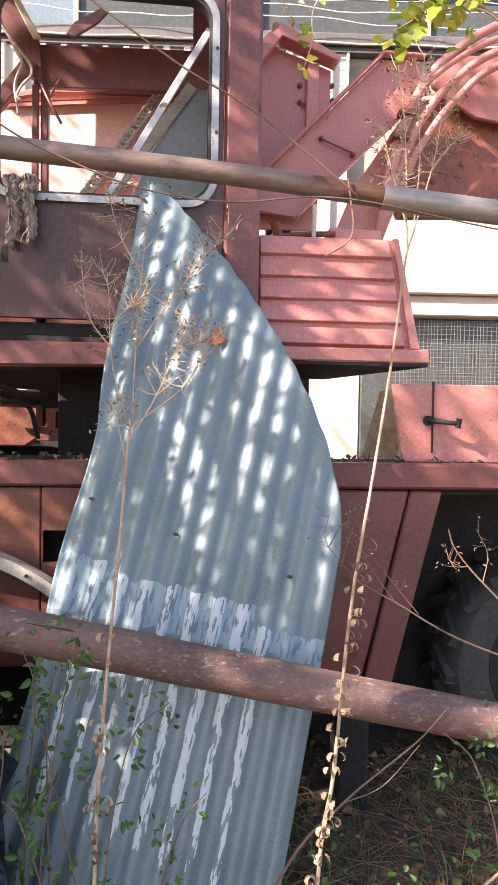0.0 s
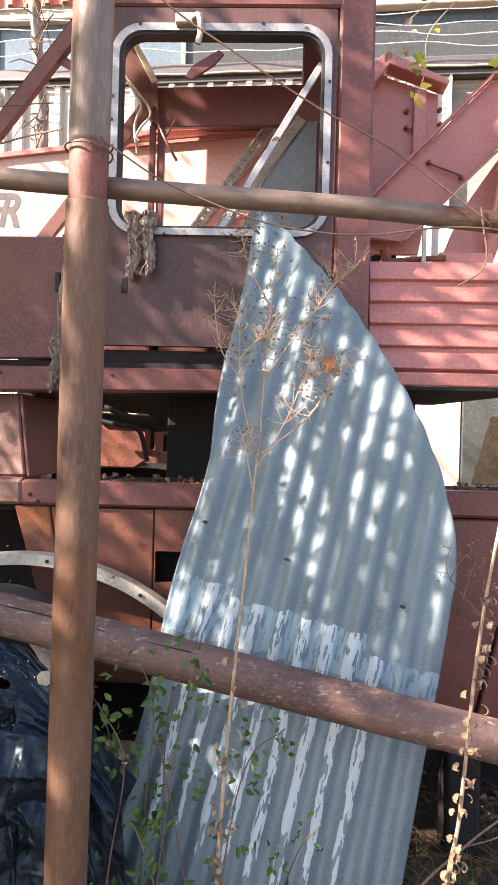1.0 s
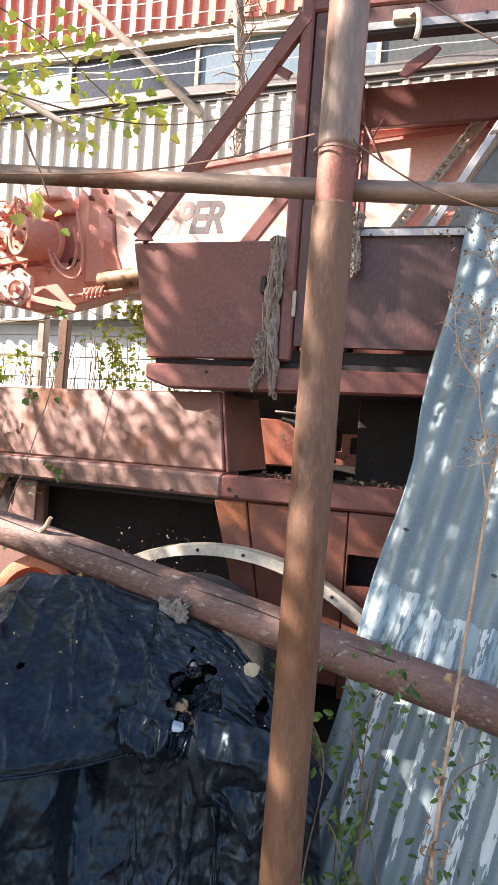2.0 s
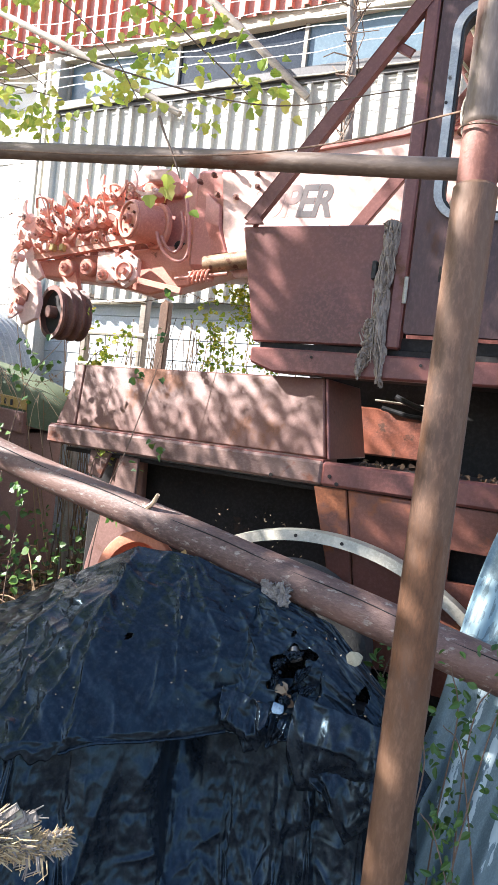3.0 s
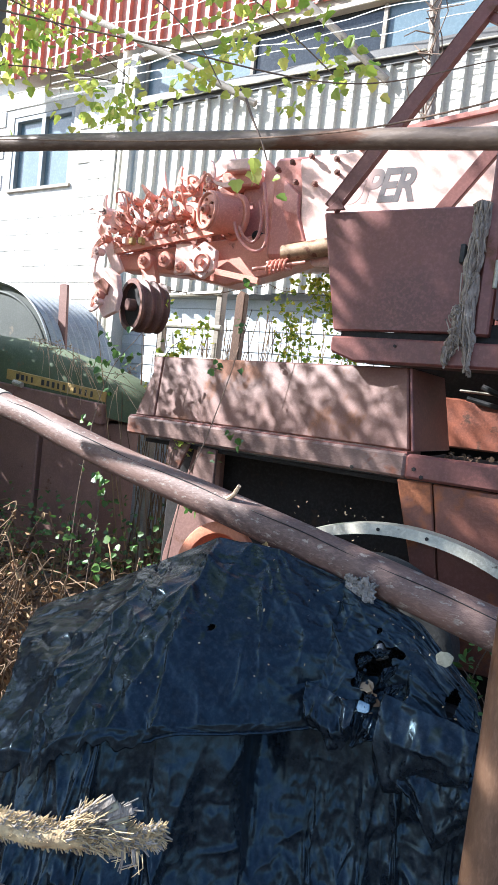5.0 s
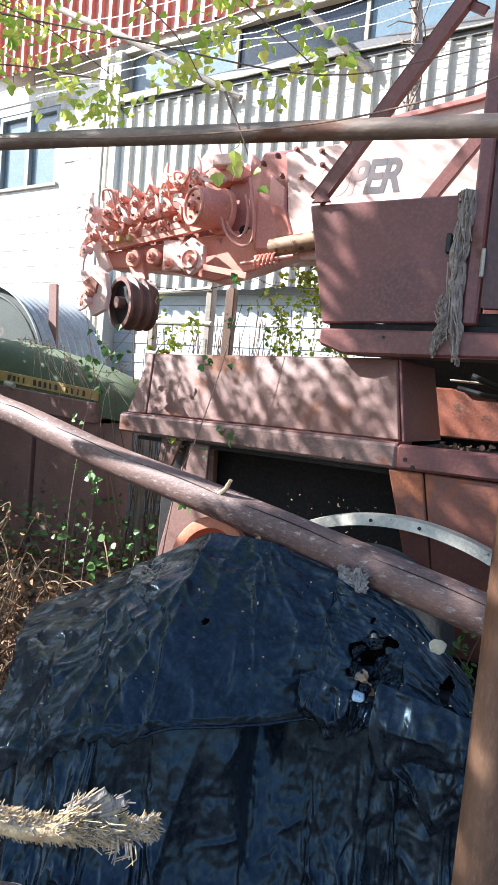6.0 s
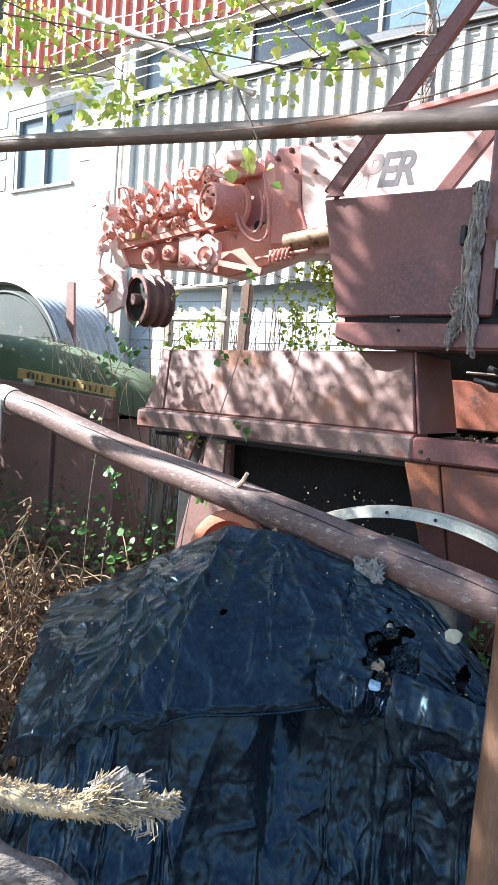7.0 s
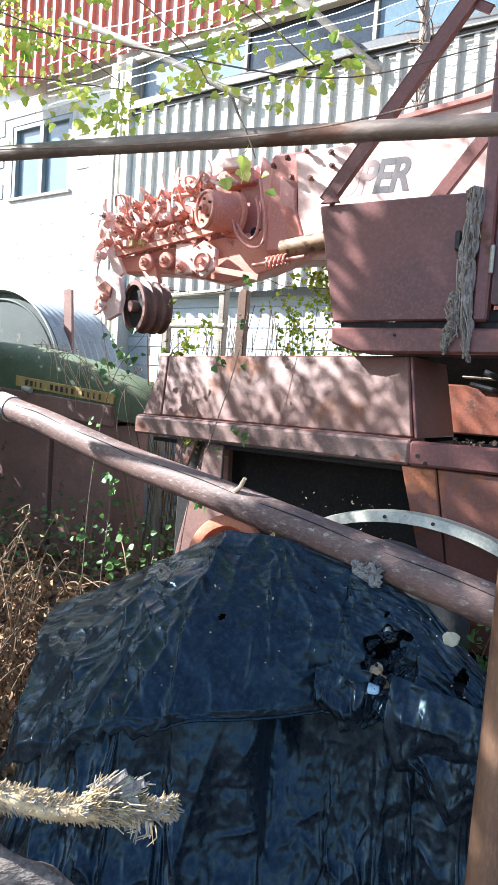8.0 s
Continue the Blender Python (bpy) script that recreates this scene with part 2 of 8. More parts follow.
PANEL = mat("frosted_blue_pane", (0.125, 0.172, 0.20), (0.095, 0.135, 0.16), 0.22, 0, 2, 40, 0.03)
GREYPANE = mat("dusty_glass_pane", (0.062, 0.068, 0.062), (0.042, 0.048, 0.044), 0.2, 0, 2, 40, 0.03, (0.10, 0.10, 0.09), 5, 0.62, 0.5)
OLIVEP = mat("dusty_grey_pane", (0.17, 0.18, 0.165), (0.125, 0.135, 0.122), 0.3, 0, 2, 40, 0.03)
DARKP = mat("dark_pane", (0.03, 0.035, 0.04), None, 0.15, 0, 3, 40, 0.02)
CULV = mat("galvanised_culvert", (0.36, 0.37, 0.365), (0.25, 0.26, 0.26), 0.5, 0.4, 5, 60, 0.1, (0.25, 0.21, 0.17), 8, 0.66)
STEM = mat("dry_stem", (0.46, 0.35, 0.235), (0.28, 0.185, 0.11), 0.8, 0, 20, 120, 0.4)
TWIG = mat("brown_twig", (0.17, 0.11, 0.075), (0.10, 0.065, 0.045), 0.85, 0, 20, 120, 0.4)
WIREM = mat("rusty_wire", (0.24, 0.15, 0.10), None, 0.6, 0.4, 20, 120, 0.1)
MESHWIRE = mat("dull_mesh_wire", (0.26, 0.255, 0.23), None, 0.6, 0.3, 20, 120, 0.0)
WHITEWIRE = mat("grey_wire", (0.62, 0.62, 0.6), None, 0.5, 0.3, 20, 120, 0.0)
SOIL = mat("soil", (0.105, 0.075, 0.05), (0.05, 0.038, 0.027), 0.95, 0, 3, 40, 0.9, (0.16, 0.12, 0.075), 5, 0.6)
PAPER = mat("pale_litter", (0.30, 0.28, 0.20), (0.20, 0.17, 0.11), 0.8, 0, 40, 150, 0.4)
BLUEP = mat("blue_white_label", (0.16, 0.25, 0.33), (0.03, 0.08, 0.16), 0.4, 0, 90, 160, 0.1)
FADEDLET = mat("faded_dark_lettering", (0.07, 0.06, 0.062), (0.13, 0.10, 0.095), 0.6, 0, 14, 90, 0.05)
BROWNBOX = mat("brown_sheet_metal", (0.225, 0.118, 0.095), (0.165, 0.084, 0.068), 0.7, 0, 4, 70, 0.15, (0.18, 0.08, 0.045), 8, 0.62)
# the lettering is bleached away towards its first letters
fn = FADEDLET.node_tree
fb = fn.nodes["Principled BSDF"]
fx, fs, fr_, fm = fn.nodes.new("ShaderNodeTexCoord"), fn.nodes.new("ShaderNodeSeparateXYZ"), fn.nodes.new("ShaderNodeMapRange"), fn.nodes.new("ShaderNodeMix")
fm.data_type = "RGBA"
fr_.inputs["From Min"].default_value, fr_.inputs["From Max"].default_value = -1.57, -1.69
fr_.inputs["To Max"].default_value = 0.96
fn.links.new(fx.outputs["Object"], fs.inputs[0])
fn.links.new(fs.outputs["X"], fr_.inputs["Value"])
fn.links.new(fr_.outputs["Result"], fm.inputs["Factor"])
fn.links.new(fb.inputs["Base Color"].links[0].from_socket, fm.inputs["A"])
fm.inputs["B"].default_value = (0.62, 0.38, 0.33, 1)
fn.links.new(fm.outputs["Result"], fb.inputs["Base Color"])
TIN = tin_paint()
DRYLEAF = leafy("dry_leaves", [(0.08, 0.04, 0.022), (0.20, 0.10, 0.045), (0.34, 0.20, 0.09), (0.11, 0.06, 0.033), (0.42, 0.28, 0.14)], 0.8, 0.15)
CRUMBS = leafy("dark_crumbs", [(0.05, 0.03, 0.02), (0.10, 0.055, 0.03), (0.16, 0.10, 0.055)], 0.9, 0.0)
TREELEAF = leafy("vine_leaves", [(0.16, 0.26, 0.03), (0.42, 0.46, 0.05), (0.10, 0.19, 0.03), (0.6, 0.52, 0.07), (0.28, 0.38, 0.05)], 0.5, 0.6)
GREENLEAF = leafy("green_leaves", [(0.04, 0.10, 0.02), (0.07, 0.15, 0.03), (0.10, 0.19, 0.03), (0.035, 0.075, 0.02)], 0.45, 0.3)
GRASSM = leafy("grass", [(0.05, 0.09, 0.02), (0.10, 0.13, 0.04), (0.3, 0.24, 0.12), (0.07, 0.12, 0.03)], 0.6, 0.2)
STALKS = leafy("dry_grass", [(0.24, 0.15, 0.08), (0.12, 0.07, 0.04), (0.32, 0.21, 0.11), (0.08, 0.048, 0.03)], 0.85, 0.05)
ROTBARK = mat("rotten_bark", (0.30, 0.235, 0.18), (0.06, 0.042, 0.034), 0.9, 0, 22, 130, 1.0, (0.42, 0.37, 0.31), 30, 0.6, 0.9, stretch=(0.35, 0.35, 1))
CURL = leafy("curled_dead_leaves", [(0.26, 0.17, 0.10), (0.38, 0.28, 0.17), (0.16, 0.095, 0.055), (0.46, 0.36, 0.24)], 0.85, 0.15)
# leaf colours and translucency raised to carry the boughs' backlight
BOUGHLEAF = leafy("bough_leaves", [(0.40, 0.56, 0.08), (0.70, 0.72, 0.14), (0.28, 0.45, 0.07), (0.82, 0.76, 0.20), (0.52, 0.64, 0.12)], 0.45, 0.7)
SEED = leafy("seed_heads", [(0.16, 0.10, 0.06), (0.34, 0.23, 0.13), (0.09, 0.06, 0.04), (0.42, 0.30, 0.18)], 0.9, 0.0)


# ---- builders ----
def part(name, bm, material, parent=None, label="", smooth=False):
    """Links a bmesh as one mesh object, in world coordinates, under a thing or a part."""
    me = bpy.data.meshes.new(name)
    bmesh.ops.recalc_face_normals(bm, faces=bm.faces)
    if smooth:
        for f in bm.faces:
            f.smooth = True
    bm.to_mesh(me)
    bm.free()
    if smooth:
        me.set_sharp_from_angle(angle=radians(38))
    me.materials.append(material)
    ob = new(name, me)
    if parent:
        ob.parent = parent
        if parent.type == "EMPTY":
            ob.matrix_parent_inverse = Matrix.Translation(-parent.location)
    if label:
        tagged(ob, label)
    return ob


def thing(name, at, label, category, group="", kind=""):
    ob = new(name)
    ob.location = at
    return tagged(ob, label, category, group, kind)


def box(bm, x0, x1, y0, y1, z0, z1, bev=0.004, m=None):
    r = bmesh.ops.create_cube(bm, size=1)
    vs = r["verts"]
    for v in vs:
        v.co = Vector(((x0 + x1) / 2 + v.co.x * (x1 - x0), (y0 + y1) / 2 + v.co.y * (y1 - y0), (z0 + z1) / 2 + v.co.z * (z1 - z0)))
        if m:
            v.co = m @ v.co
    if bev:
        es = list({e for v in vs for e in v.link_edges})
        bmesh.ops.bevel(bm, geom=es, offset=bev, segments=1, affect="EDGES")
    return bm


def plate(bm, pts, depth, bev=0.003):
    """A flat polygon of 3D points, thickened by the vector depth."""
    d = Vector(depth)
    a = [bm.verts.new(Vector(p)) for p in pts]
    c = [bm.verts.new(Vector(p) + d) for p in pts]
    fs = [bm.faces.new(a), bm.faces.new(c[::-1])]
    n = len(a)
    for i in range(n):
        fs.append(bm.faces.new((a[i], c[i], c[(i + 1) % n], a[(i + 1) % n])))
    if bev:
        bmesh.ops.recalc_face_normals(bm, faces=fs)
        bmesh.ops.bevel(bm, geom=list({e for f in fs for e in f.edges}), offset=bev, segments=1, affect="EDGES")
    return bm


def xz(pts, y):
    return [(x, y, z) for x, z in pts]


def bar(bm, p, q, w, d, bev=0.003, up=(0, 1, 0)):
    """A flat bar from p to q, w wide and d deep (along up)."""
    p, q, u = Vector(p), Vector(q), Vector(up)
    ax = (q - p).normalized()
    s = ax.cross(u).normalized()
    u = s.cross(ax)
    m = Matrix((s, ax, u)).transposed().to_4x4()
    m.translation = (p + q) / 2
    return box(bm, -w / 2, w / 2, -(q - p).length / 2, (q - p).length / 2, -d / 2, d / 2, bev, m)


def smooth_path(pts, per=6):
    """Catmull-Rom through a few points."""
    P = [Vector(p) for p in pts]
    P = [2 * P[0] - P[1]] + P + [2 * P[-1] - P[-2]]
    out = []
    for i in range(1, len(P) - 2):
        a, b, c, d = P[i - 1:i + 3]
        for k in range(per):
            t = k / per
            out.append(0.5 * ((2 * b) + (c - a) * t + (2 * a - 5 * b + 4 * c - d) * t * t + (3 * b - a - 3 * c + d) * t ** 3))
    out.append(P[-2])
    return out


def tube(bm, pts, r, n=8, wob=0.0, cap=True, seed=0.0):
    """A round tube along points; r is a radius or one for each point."""
    P = [Vector(p) for p in pts]
    R = r if isinstance(r, (list, tuple)) else [r] * len(P)
    if len(R) != len(P):
        R = [R[0] + (R[-1] - R[0]) * i / (len(P) - 1) for i in range(len(P))]
    rings, prev = [], None
    for i, p in enumerate(P):
        t = (P[min(i + 1, len(P) - 1)] - P[max(i - 1, 0)]).normalized()
        if prev is None:
            s = t.orthogonal().normalized()
        else:
            s = (prev - t * prev.dot(t)).normalized()
        prev = s
        b = t.cross(s)
        ring = []
        for k in range(n):
            a = 2 * math.pi * k / n
            o = s * math.cos(a) + b * math.sin(a)
            rr = R[i]
            if wob:
                rr *= 1 + wob * noise.noise((p + o * R[i]) * (0.5 / R[i] if R[i] > 0 else 1) + Vector((seed, 0, 0)))
            ring.append(bm.verts.new(p + o * rr))
        rings.append(ring)
    for a, c in zip(rings, rings[1:]):
        for k in range(n):
            bm.faces.new((a[k], a[(k + 1) % n], c[(k + 1) % n], c[k]))
    if cap:
        bm.faces.new(rings[0][::-1])
        bm.faces.new(rings[-1])
    return bm


def cyl(bm, p, q, r, n=20, bev=0.003):
    p, q = Vector(p), Vector(q)
    t = (q - p).normalized()
    h = (q - p).length
    b = min(bev, r * 0.3, h * 0.3)
    return tube(bm, [p, p + t * b, q - t * b, q], [r - b, r, r, r - b], n)


def rr_ring(x0, x1, z0, z1, r, n=6):
    """A rounded rectangle's points, n + 1 to a corner."""
    out = []
    for cx, cz, a0 in ((x1 - r, z1 - r, 0), (x0 + r, z1 - r, 90), (x0 + r, z0 + r, 180), (x1 - r, z0 + r, 270)):
        for k in range(n + 1):
            a = radians(a0 + 90 * k / n)
            out.append((cx + r * math.cos(a), cz + r * math.sin(a)))
    return out


def ring_plate(bm, inner, outer, y0, y1):
    """The plate between two outlines of as many points, from y0 to y1."""
    n = len(inner)
    L = [[bm.verts.new((x, y, z)) for x, z in o] for o, y in ((inner, y0), (outer, y0), (outer, y1), (inner, y1))]
    for a, c in ((0, 1), (1, 2), (2, 3), (3, 0)):
        for k in range(n):
            bm.faces.new((L[a][k], L[a][(k + 1) % n], L[c][(k + 1) % n], L[c][k]))
    return bm


def bolt(bm, p, d, r=0.009, h=0.008):
    p, d = Vector(p), Vector(d).normalized()
    tube(bm, [p, p + d * h], r, 6)
    return bm


def bolts(name, pts, r, h, material, parent, label="", nut=0.0):
    """Bolt heads facing the front, each a part; alike ones share a mesh."""
    me = None
    for x, y, z in pts:
        if me is None:
            bm = bmesh.new()
            tube(bm, [(0, 0, 0), (0, -h, 0)], r, 6)
            if nut:
                tube(bm, [(0, -h, 0), (0, -h - nut, 0)], r * 0.55, 8)
            ob = part(name, bm, material, parent, label)
            me = ob.data
        else:
            ob = new(name, me)
            ob.parent = parent
            if parent.type == "EMPTY":
                ob.matrix_parent_inverse = Matrix.Translation(-parent.location)
        ob.location = (x, y, z)


def mesh_object(name, verts, faces, material, label="", category="", kind="", smooth=False, parent=None):
    me = bpy.data.meshes.new(name)
    me.from_pydata(verts, [], faces)
    me.materials.append(material)
    if smooth:
        me.shade_smooth()
    ob = new(name, me)
    if parent:
        ob.parent = parent
        if parent.type == "EMPTY":
            ob.matrix_parent_inverse = Matrix.Translation(-parent.location)
    return tagged(ob, label, category, "", kind)


RNG = np.random.default_rng(7)


def leaf_cloud(P, size, lobes=False, up=None, curl=0.25, rng=None, droop=0.0):
    """Leaves at the points P: each a pointed blade folded on its midrib. Returns verts and faces."""
    rng = rng or RNG
    V, F = [], []
    if lobes:
        shape = [(0, 0), (0.30, 0.08), (0.52, 0.42), (0.34, 0.60), (0.30, 0.82), (0, 1.05), (-0.30, 0.82), (-0.34, 0.60), (-0.52, 0.42), (-0.30, 0.08)]
    else:
        shape = [(0, 0), (0.22, 0.25), (0.26, 0.5), (0.15, 0.8), (0, 1.0), (-0.15, 0.8), (-0.26, 0.5), (-0.22, 0.25)]
    n = len(shape)
    half = n // 2
    for p in P:
        s = size * rng.uniform(0.6, 1.25)
        nrm = Vector(rng.normal(size=3))
        if up is not None:
            nrm = Vector(up) * 1.6 + nrm * 0.7
        nrm.normalize()
        ax = nrm.orthogonal().normalized()
        ax.rotate(Matrix.Rotation(rng.uniform(0, 6.28), 3, nrm))
        if droop:
            ax = (ax + Vector((0, 0, -droop))).normalized()
            nrm = (nrm - ax * nrm.dot(ax)).normalized()
        sd = ax.cross(nrm)
        b = len(V)
        cv = curl * rng.uniform(0.3, 1.4)
        for u, v in shape:
            V.append(tuple(Vector(p) + s * (sd * u + ax * v + nrm * (cv * abs(u) - cv * 0.5 * v * v))))
        F.append(tuple(b + i for i in range(half + 1)))
        F.append(tuple([b + half + i for i in range(n - half)] + [b]))
    return V, F


def blades(P, length, width, lean=0.5, rng=None):
    rng = rng or RNG
    V, F = [], []
    for p in P:
        p = Vector(p)
        a = rng.uniform(0, 6.28)
        d = Vector((math.cos(a), math.sin(a), 0))
        s = Vector((-d.y, d.x, 0)) * width * 0.5
        L = length * rng.uniform(0.5, 1.3)
        ln = lean * rng.uniform(0.2, 1.8)
        b = len(V)
        for k in range(4):
            t = k / 3
            q = p + Vector((0, 0, L * t * (1 - 0.35 * ln * t))) + d * (L * ln * t * t)
            w = s * (1 - t) if k < 3 else s * 0.02
            V += [tuple(q - w), tuple(q + w)]
        for k in range(3):
            F.append((b + 2 * k, b + 2 * k + 1, b + 2 * k + 3, b + 2 * k + 2))
    return V, F


def tangle(paths, r, n=5):
    """Many thin stems joined into one mesh."""
    bm = bmesh.new()
    for p in paths:
        tube(bm, p, [r, r * 0.5], n)
    return bm


def ramp01(x, a, b):
    return min(1.0, max(0.0, (x - a) / (b - a)))


# ---- ground ----
def ground_z(x, y):
    near = max(0.0, 1 - max(abs(x + 1.5) / 9, abs(y - 2.5) / 7))
    return (0.05 * noise.noise(Vector((x * 0.9, y * 0.9, 0))) + 0.02 * noise.noise(Vector((x * 4, y * 4, 3)))) * near


def axis(lo, hi, step, far):
    v, g, out = lo, step, []
    a = list(np.arange(lo, hi + 1e-6, step))
    left, right, g = [], [], step
    while lo - (left[-1] if left else lo) < 0 or not left or left[-1] > -far:
        g *= 1.7
        left.append((left[-1] if left else lo) - g)
    g = step
    while not right or right[-1] < far:
        g *= 1.7
        right.append((right[-1] if right else hi) + g)
    return left[::-1] + a + right


gx, gy = axis(-8.0, 3.0, 0.1, 400), axis(-1.5, 5.6, 0.1, 400)
gv = [(x, y, ground_z(x, y)) for y in gy for x in gx]
nx = len(gx)
gf = [(j * nx + i, j * nx + i + 1, (j + 1) * nx + i + 1, (j + 1) * nx + i) for j in range(len(gy) - 1) for i in range(nx - 1)]
mesh_object("ground", gv, gf, SOIL, "bare brown soil under dry leaves and weeds", "ground", "structure", True)


# ---- barn and block building behind ----
def bw(x, off, z):
    """A point by the barn's wall line, off metres in front of it."""
    return (x, 5.09 - 0.074 * x - off, z)


def wbox(bm, x0, x1, o0, o1, z0, z1, bev=0.004):
    """A box laid along the wall line."""
    pts = [bw(x0, o0, z0), bw(x1, o0, z0), bw(x1, o0, z1), bw(x0, o0, z1)]
    d = Vector(bw(x0, o1, z0)) - Vector(bw(x0, o0, z0))
    return plate(bm, pts, d, bev)


def ribbed(x0, x1, z0, z1, off, pitch, depth, seed):
    """One sheet of ribbed cladding: broad flats, narrow raised ribs, with sheet thickness."""
    prof, x = [], x0
    while x < x1 - 1e-4:
        for f, o in ((0.0, 0), (0.60, 0), (0.68, depth), (0.92, depth), (1.0, 0)):
            if not prof or f > 0:
                prof.append((min(x + f * pitch, x1), off + o))
        x += pitch
    V, F = [], []
    wob = random.Random(seed)
    dz = [wob.uniform(-0.008, 0.008) for _ in range(2)]
    for z in (z0 + dz[0], z1 + dz[1]):
        for th in (0, 0.004):
            V += [bw(px, po - th, z) for px, po in prof]
    n = len(prof)
    for i in range(n - 1):
        F += [(i, i + 1, 2 * n + i + 1, 2 * n + i), (n + i, 3 * n + i, 3 * n + i + 1, n + i + 1),
              (i, n + i, n + i + 1, i + 1), (2 * n + i, 2 * n + i + 1, 3 * n + i + 1, 3 * n + i)]
    return V, F


barn = thing("barn", bw(-2, -0.5, 0), "long barn with white ribbed cladding, a pane band and red cladding", "barn")
bm = wbox(bmesh.new(), -5.2, 6.0, -0.3, -0.12, 0, 2.62)
part("lower_wall", bm, SIDING, barn, "pale lower wall with thin horizontal boards")
for k in range(26):
    bm = wbox(bmesh.new(), -5.2, 0.2, -0.12, -0.10 + 0.006 * (k % 2), 0.02 + k * 0.1, 0.1175 + k * 0.1, 0.004)
    part("siding_board", bm, SIDING, barn)
part("white_panel", wbox(bmesh.new(), 0.22, 1.29, -0.12, -0.09, 0, 2.44), CREAM, barn, "plain cream lower panel")
bm = wbox(bmesh.new(), 1.3, 6.0, -0.12, 0.02, 2.66, 3.3)
part("upper_render", bm, CREAM, barn, "stained cream rendered wall")
bm = wbox(bmesh.new(), 1.125, 6.0, -0.12, -0.02, 3.305, 4.31)
part("upper_boarding", bm, TIMBER, barn, "grey weathered boarding")
bm = wbox(bmesh.new(), 1.3, 6.0, -0.12, 0.10, 2.50, 2.655, 0.01)
part("ledge", bm, CREAM, barn)
bm = wbox(bmesh.new(), 1.3, 6.0, -0.12, 0.05, 2.34, 2.495, 0.01)
part("lintel", bm, CREAM, barn)
bm = wbox(bmesh.new(), 1.3, 6.0, -0.12, -0.08, 0, 2.335, 0.01)
part("grey_infill", bm, GREYPANE, barn, "grey lower panel behind wire mesh")
bm = bmesh.new()
for k in range(34):
    x = 1.55 + k * 0.03
    tube(bm, [bw(x, 0, 1.7), bw(x + 0.01 * math.sin(k), 0, 2.33)], 0.0016, 4)
for k in range(21):
    z = 1.72 + k * 0.03
    tube(bm, [bw(1.5, 0, z), bw(2.0, 0.006, z - 0.012 * math.sin(k)), bw(2.6, 0, z)], 0.0016, 4)
part("wire_mesh", bm, MESHWIRE, barn, "sagging pale wire mesh")
x, k = -5.16, 0
while x < 1.1:
    V, F = ribbed(x, min(x + 0.93, 1.12), 2.45, 4.31, 0.03, 0.155, 0.032, k)
    mesh_object("cladding_sheet", V, F, WHITECLAD, parent=barn)
    x, k = x + 0.925, k + 1
rnd = random.Random(5)
bolts("fixing", [bw(-5.1 + 0.155 * k + 0.045, 0.03, 4.16 + rnd.uniform(-.01, .01)) for k in range(40) if rnd.random() < 0.6], 0.014, 0.008, GUTTER, barn)
bm = wbox(bmesh.new(), -5.2, 6.0, -0.1, 0.05, 4.315, 4.36)
wbox(bm, -5.2, 6.0, -0.1, 0.08, 4.36, 4.45, 0.012)
part("gutter", bm, GUTTER, barn, "dark rusty gutter")
bm = bmesh.new()
tube(bm, [bw(x, 0.095, 4.36 + 0.006 * math.sin(9 * x)) for x in np.linspace(-5.2, 5, 60)], 0.008, 6)
part("gutter_edge", bm, PALE, barn, "bright rolled gutter edge")
edges = (-5.15, -3.82, -2.52, -0.95, 0.45, 1.75, 3.2, 5.9)
for k, (a, c) in enumerate(zip(edges, edges[1:])):
    bm = wbox(bmesh.new(), a + 0.02, c - 0.02, -0.08, -0.05, 4.46, 4.875, 0)
    part("pane", bm, (PANEL, DARKP, PANEL, GREYPANE, GREYPANE, GREYPANE, GREYPANE)[k], barn, ("frosted blue pane", "dark open pane", "frosted blue pane", "dusty grey pane")[min(k, 3)])
    bm = wbox(bmesh.new(), a - 0.02, a + 0.02, -0.09, -0.02, 4.45, 4.875)
    part("mullion", bm, TIMBER, barn)
bm = wbox(bmesh.new(), -5.25, 6.0, -0.1, 0.03, 4.875, 4.92, 0.006)
part("head_rail", bm, CREAM, barn, "pale timber rail over the panes")
bm = wbox(bmesh.new(), -5.25, 6.0, -0.12, -0.04, 4.92, 5.05, 0.004)
part("soffit_board", bm, TIMBER, barn)
x, k = -7.6, 40
while x < 5.9:
    V, F = ribbed(x, min(x + 0.93, 5.95), 5.015, 6.4, -0.02, 0.155, 0.04, k)
    mesh_object("red_sheet", V, F, REDCLAD, parent=barn)
    x, k = x + 0.925, k + 1
bm = bmesh.new()
plate(bm, [bw(-12.3, 0.25, 6.35), bw(6.2, 0.25, 6.35), bw(6.2, -5, 7.8), bw(-12.3, -5, 7.8)], (0, 0, 0.06))
part("roof", bm, GUTTER, barn)
for x0, x1, o in ((-5.30, -5.20, 0.08), (-5.52, -5.42, 0.06)):
    bm = wbox(bmesh.new(), x0, x1, -0.15, o, 0, 4.9, 0.006)
    part("corner_post", bm, WHITECLAD, barn, "white corner board")
bm = tube(bmesh.new(), [bw(-5.36, 0.03, z) for z in (0, 1.5, 3, 4.8)], 0.04, 10)
part("downpipe", bm, PALE, barn, "grey downpipe")
for k, zz in enumerate((4.42, 4.50, 4.57, 4.65, 4.74, 4.86, 5.0)):
    P = [bw(x, 0.33 + 0.01 * k, zz + 0.02 * math.sin(3 * x + k) + 0.01 * math.sin(9 * x + 2 * k) - 0.012 * (x + 2)) for x in np.linspace(-6.2, 3.5, 70)]
    part("line_wire", tube(bmesh.new(), P, 0.0035, 4), WHITEWIRE, barn)
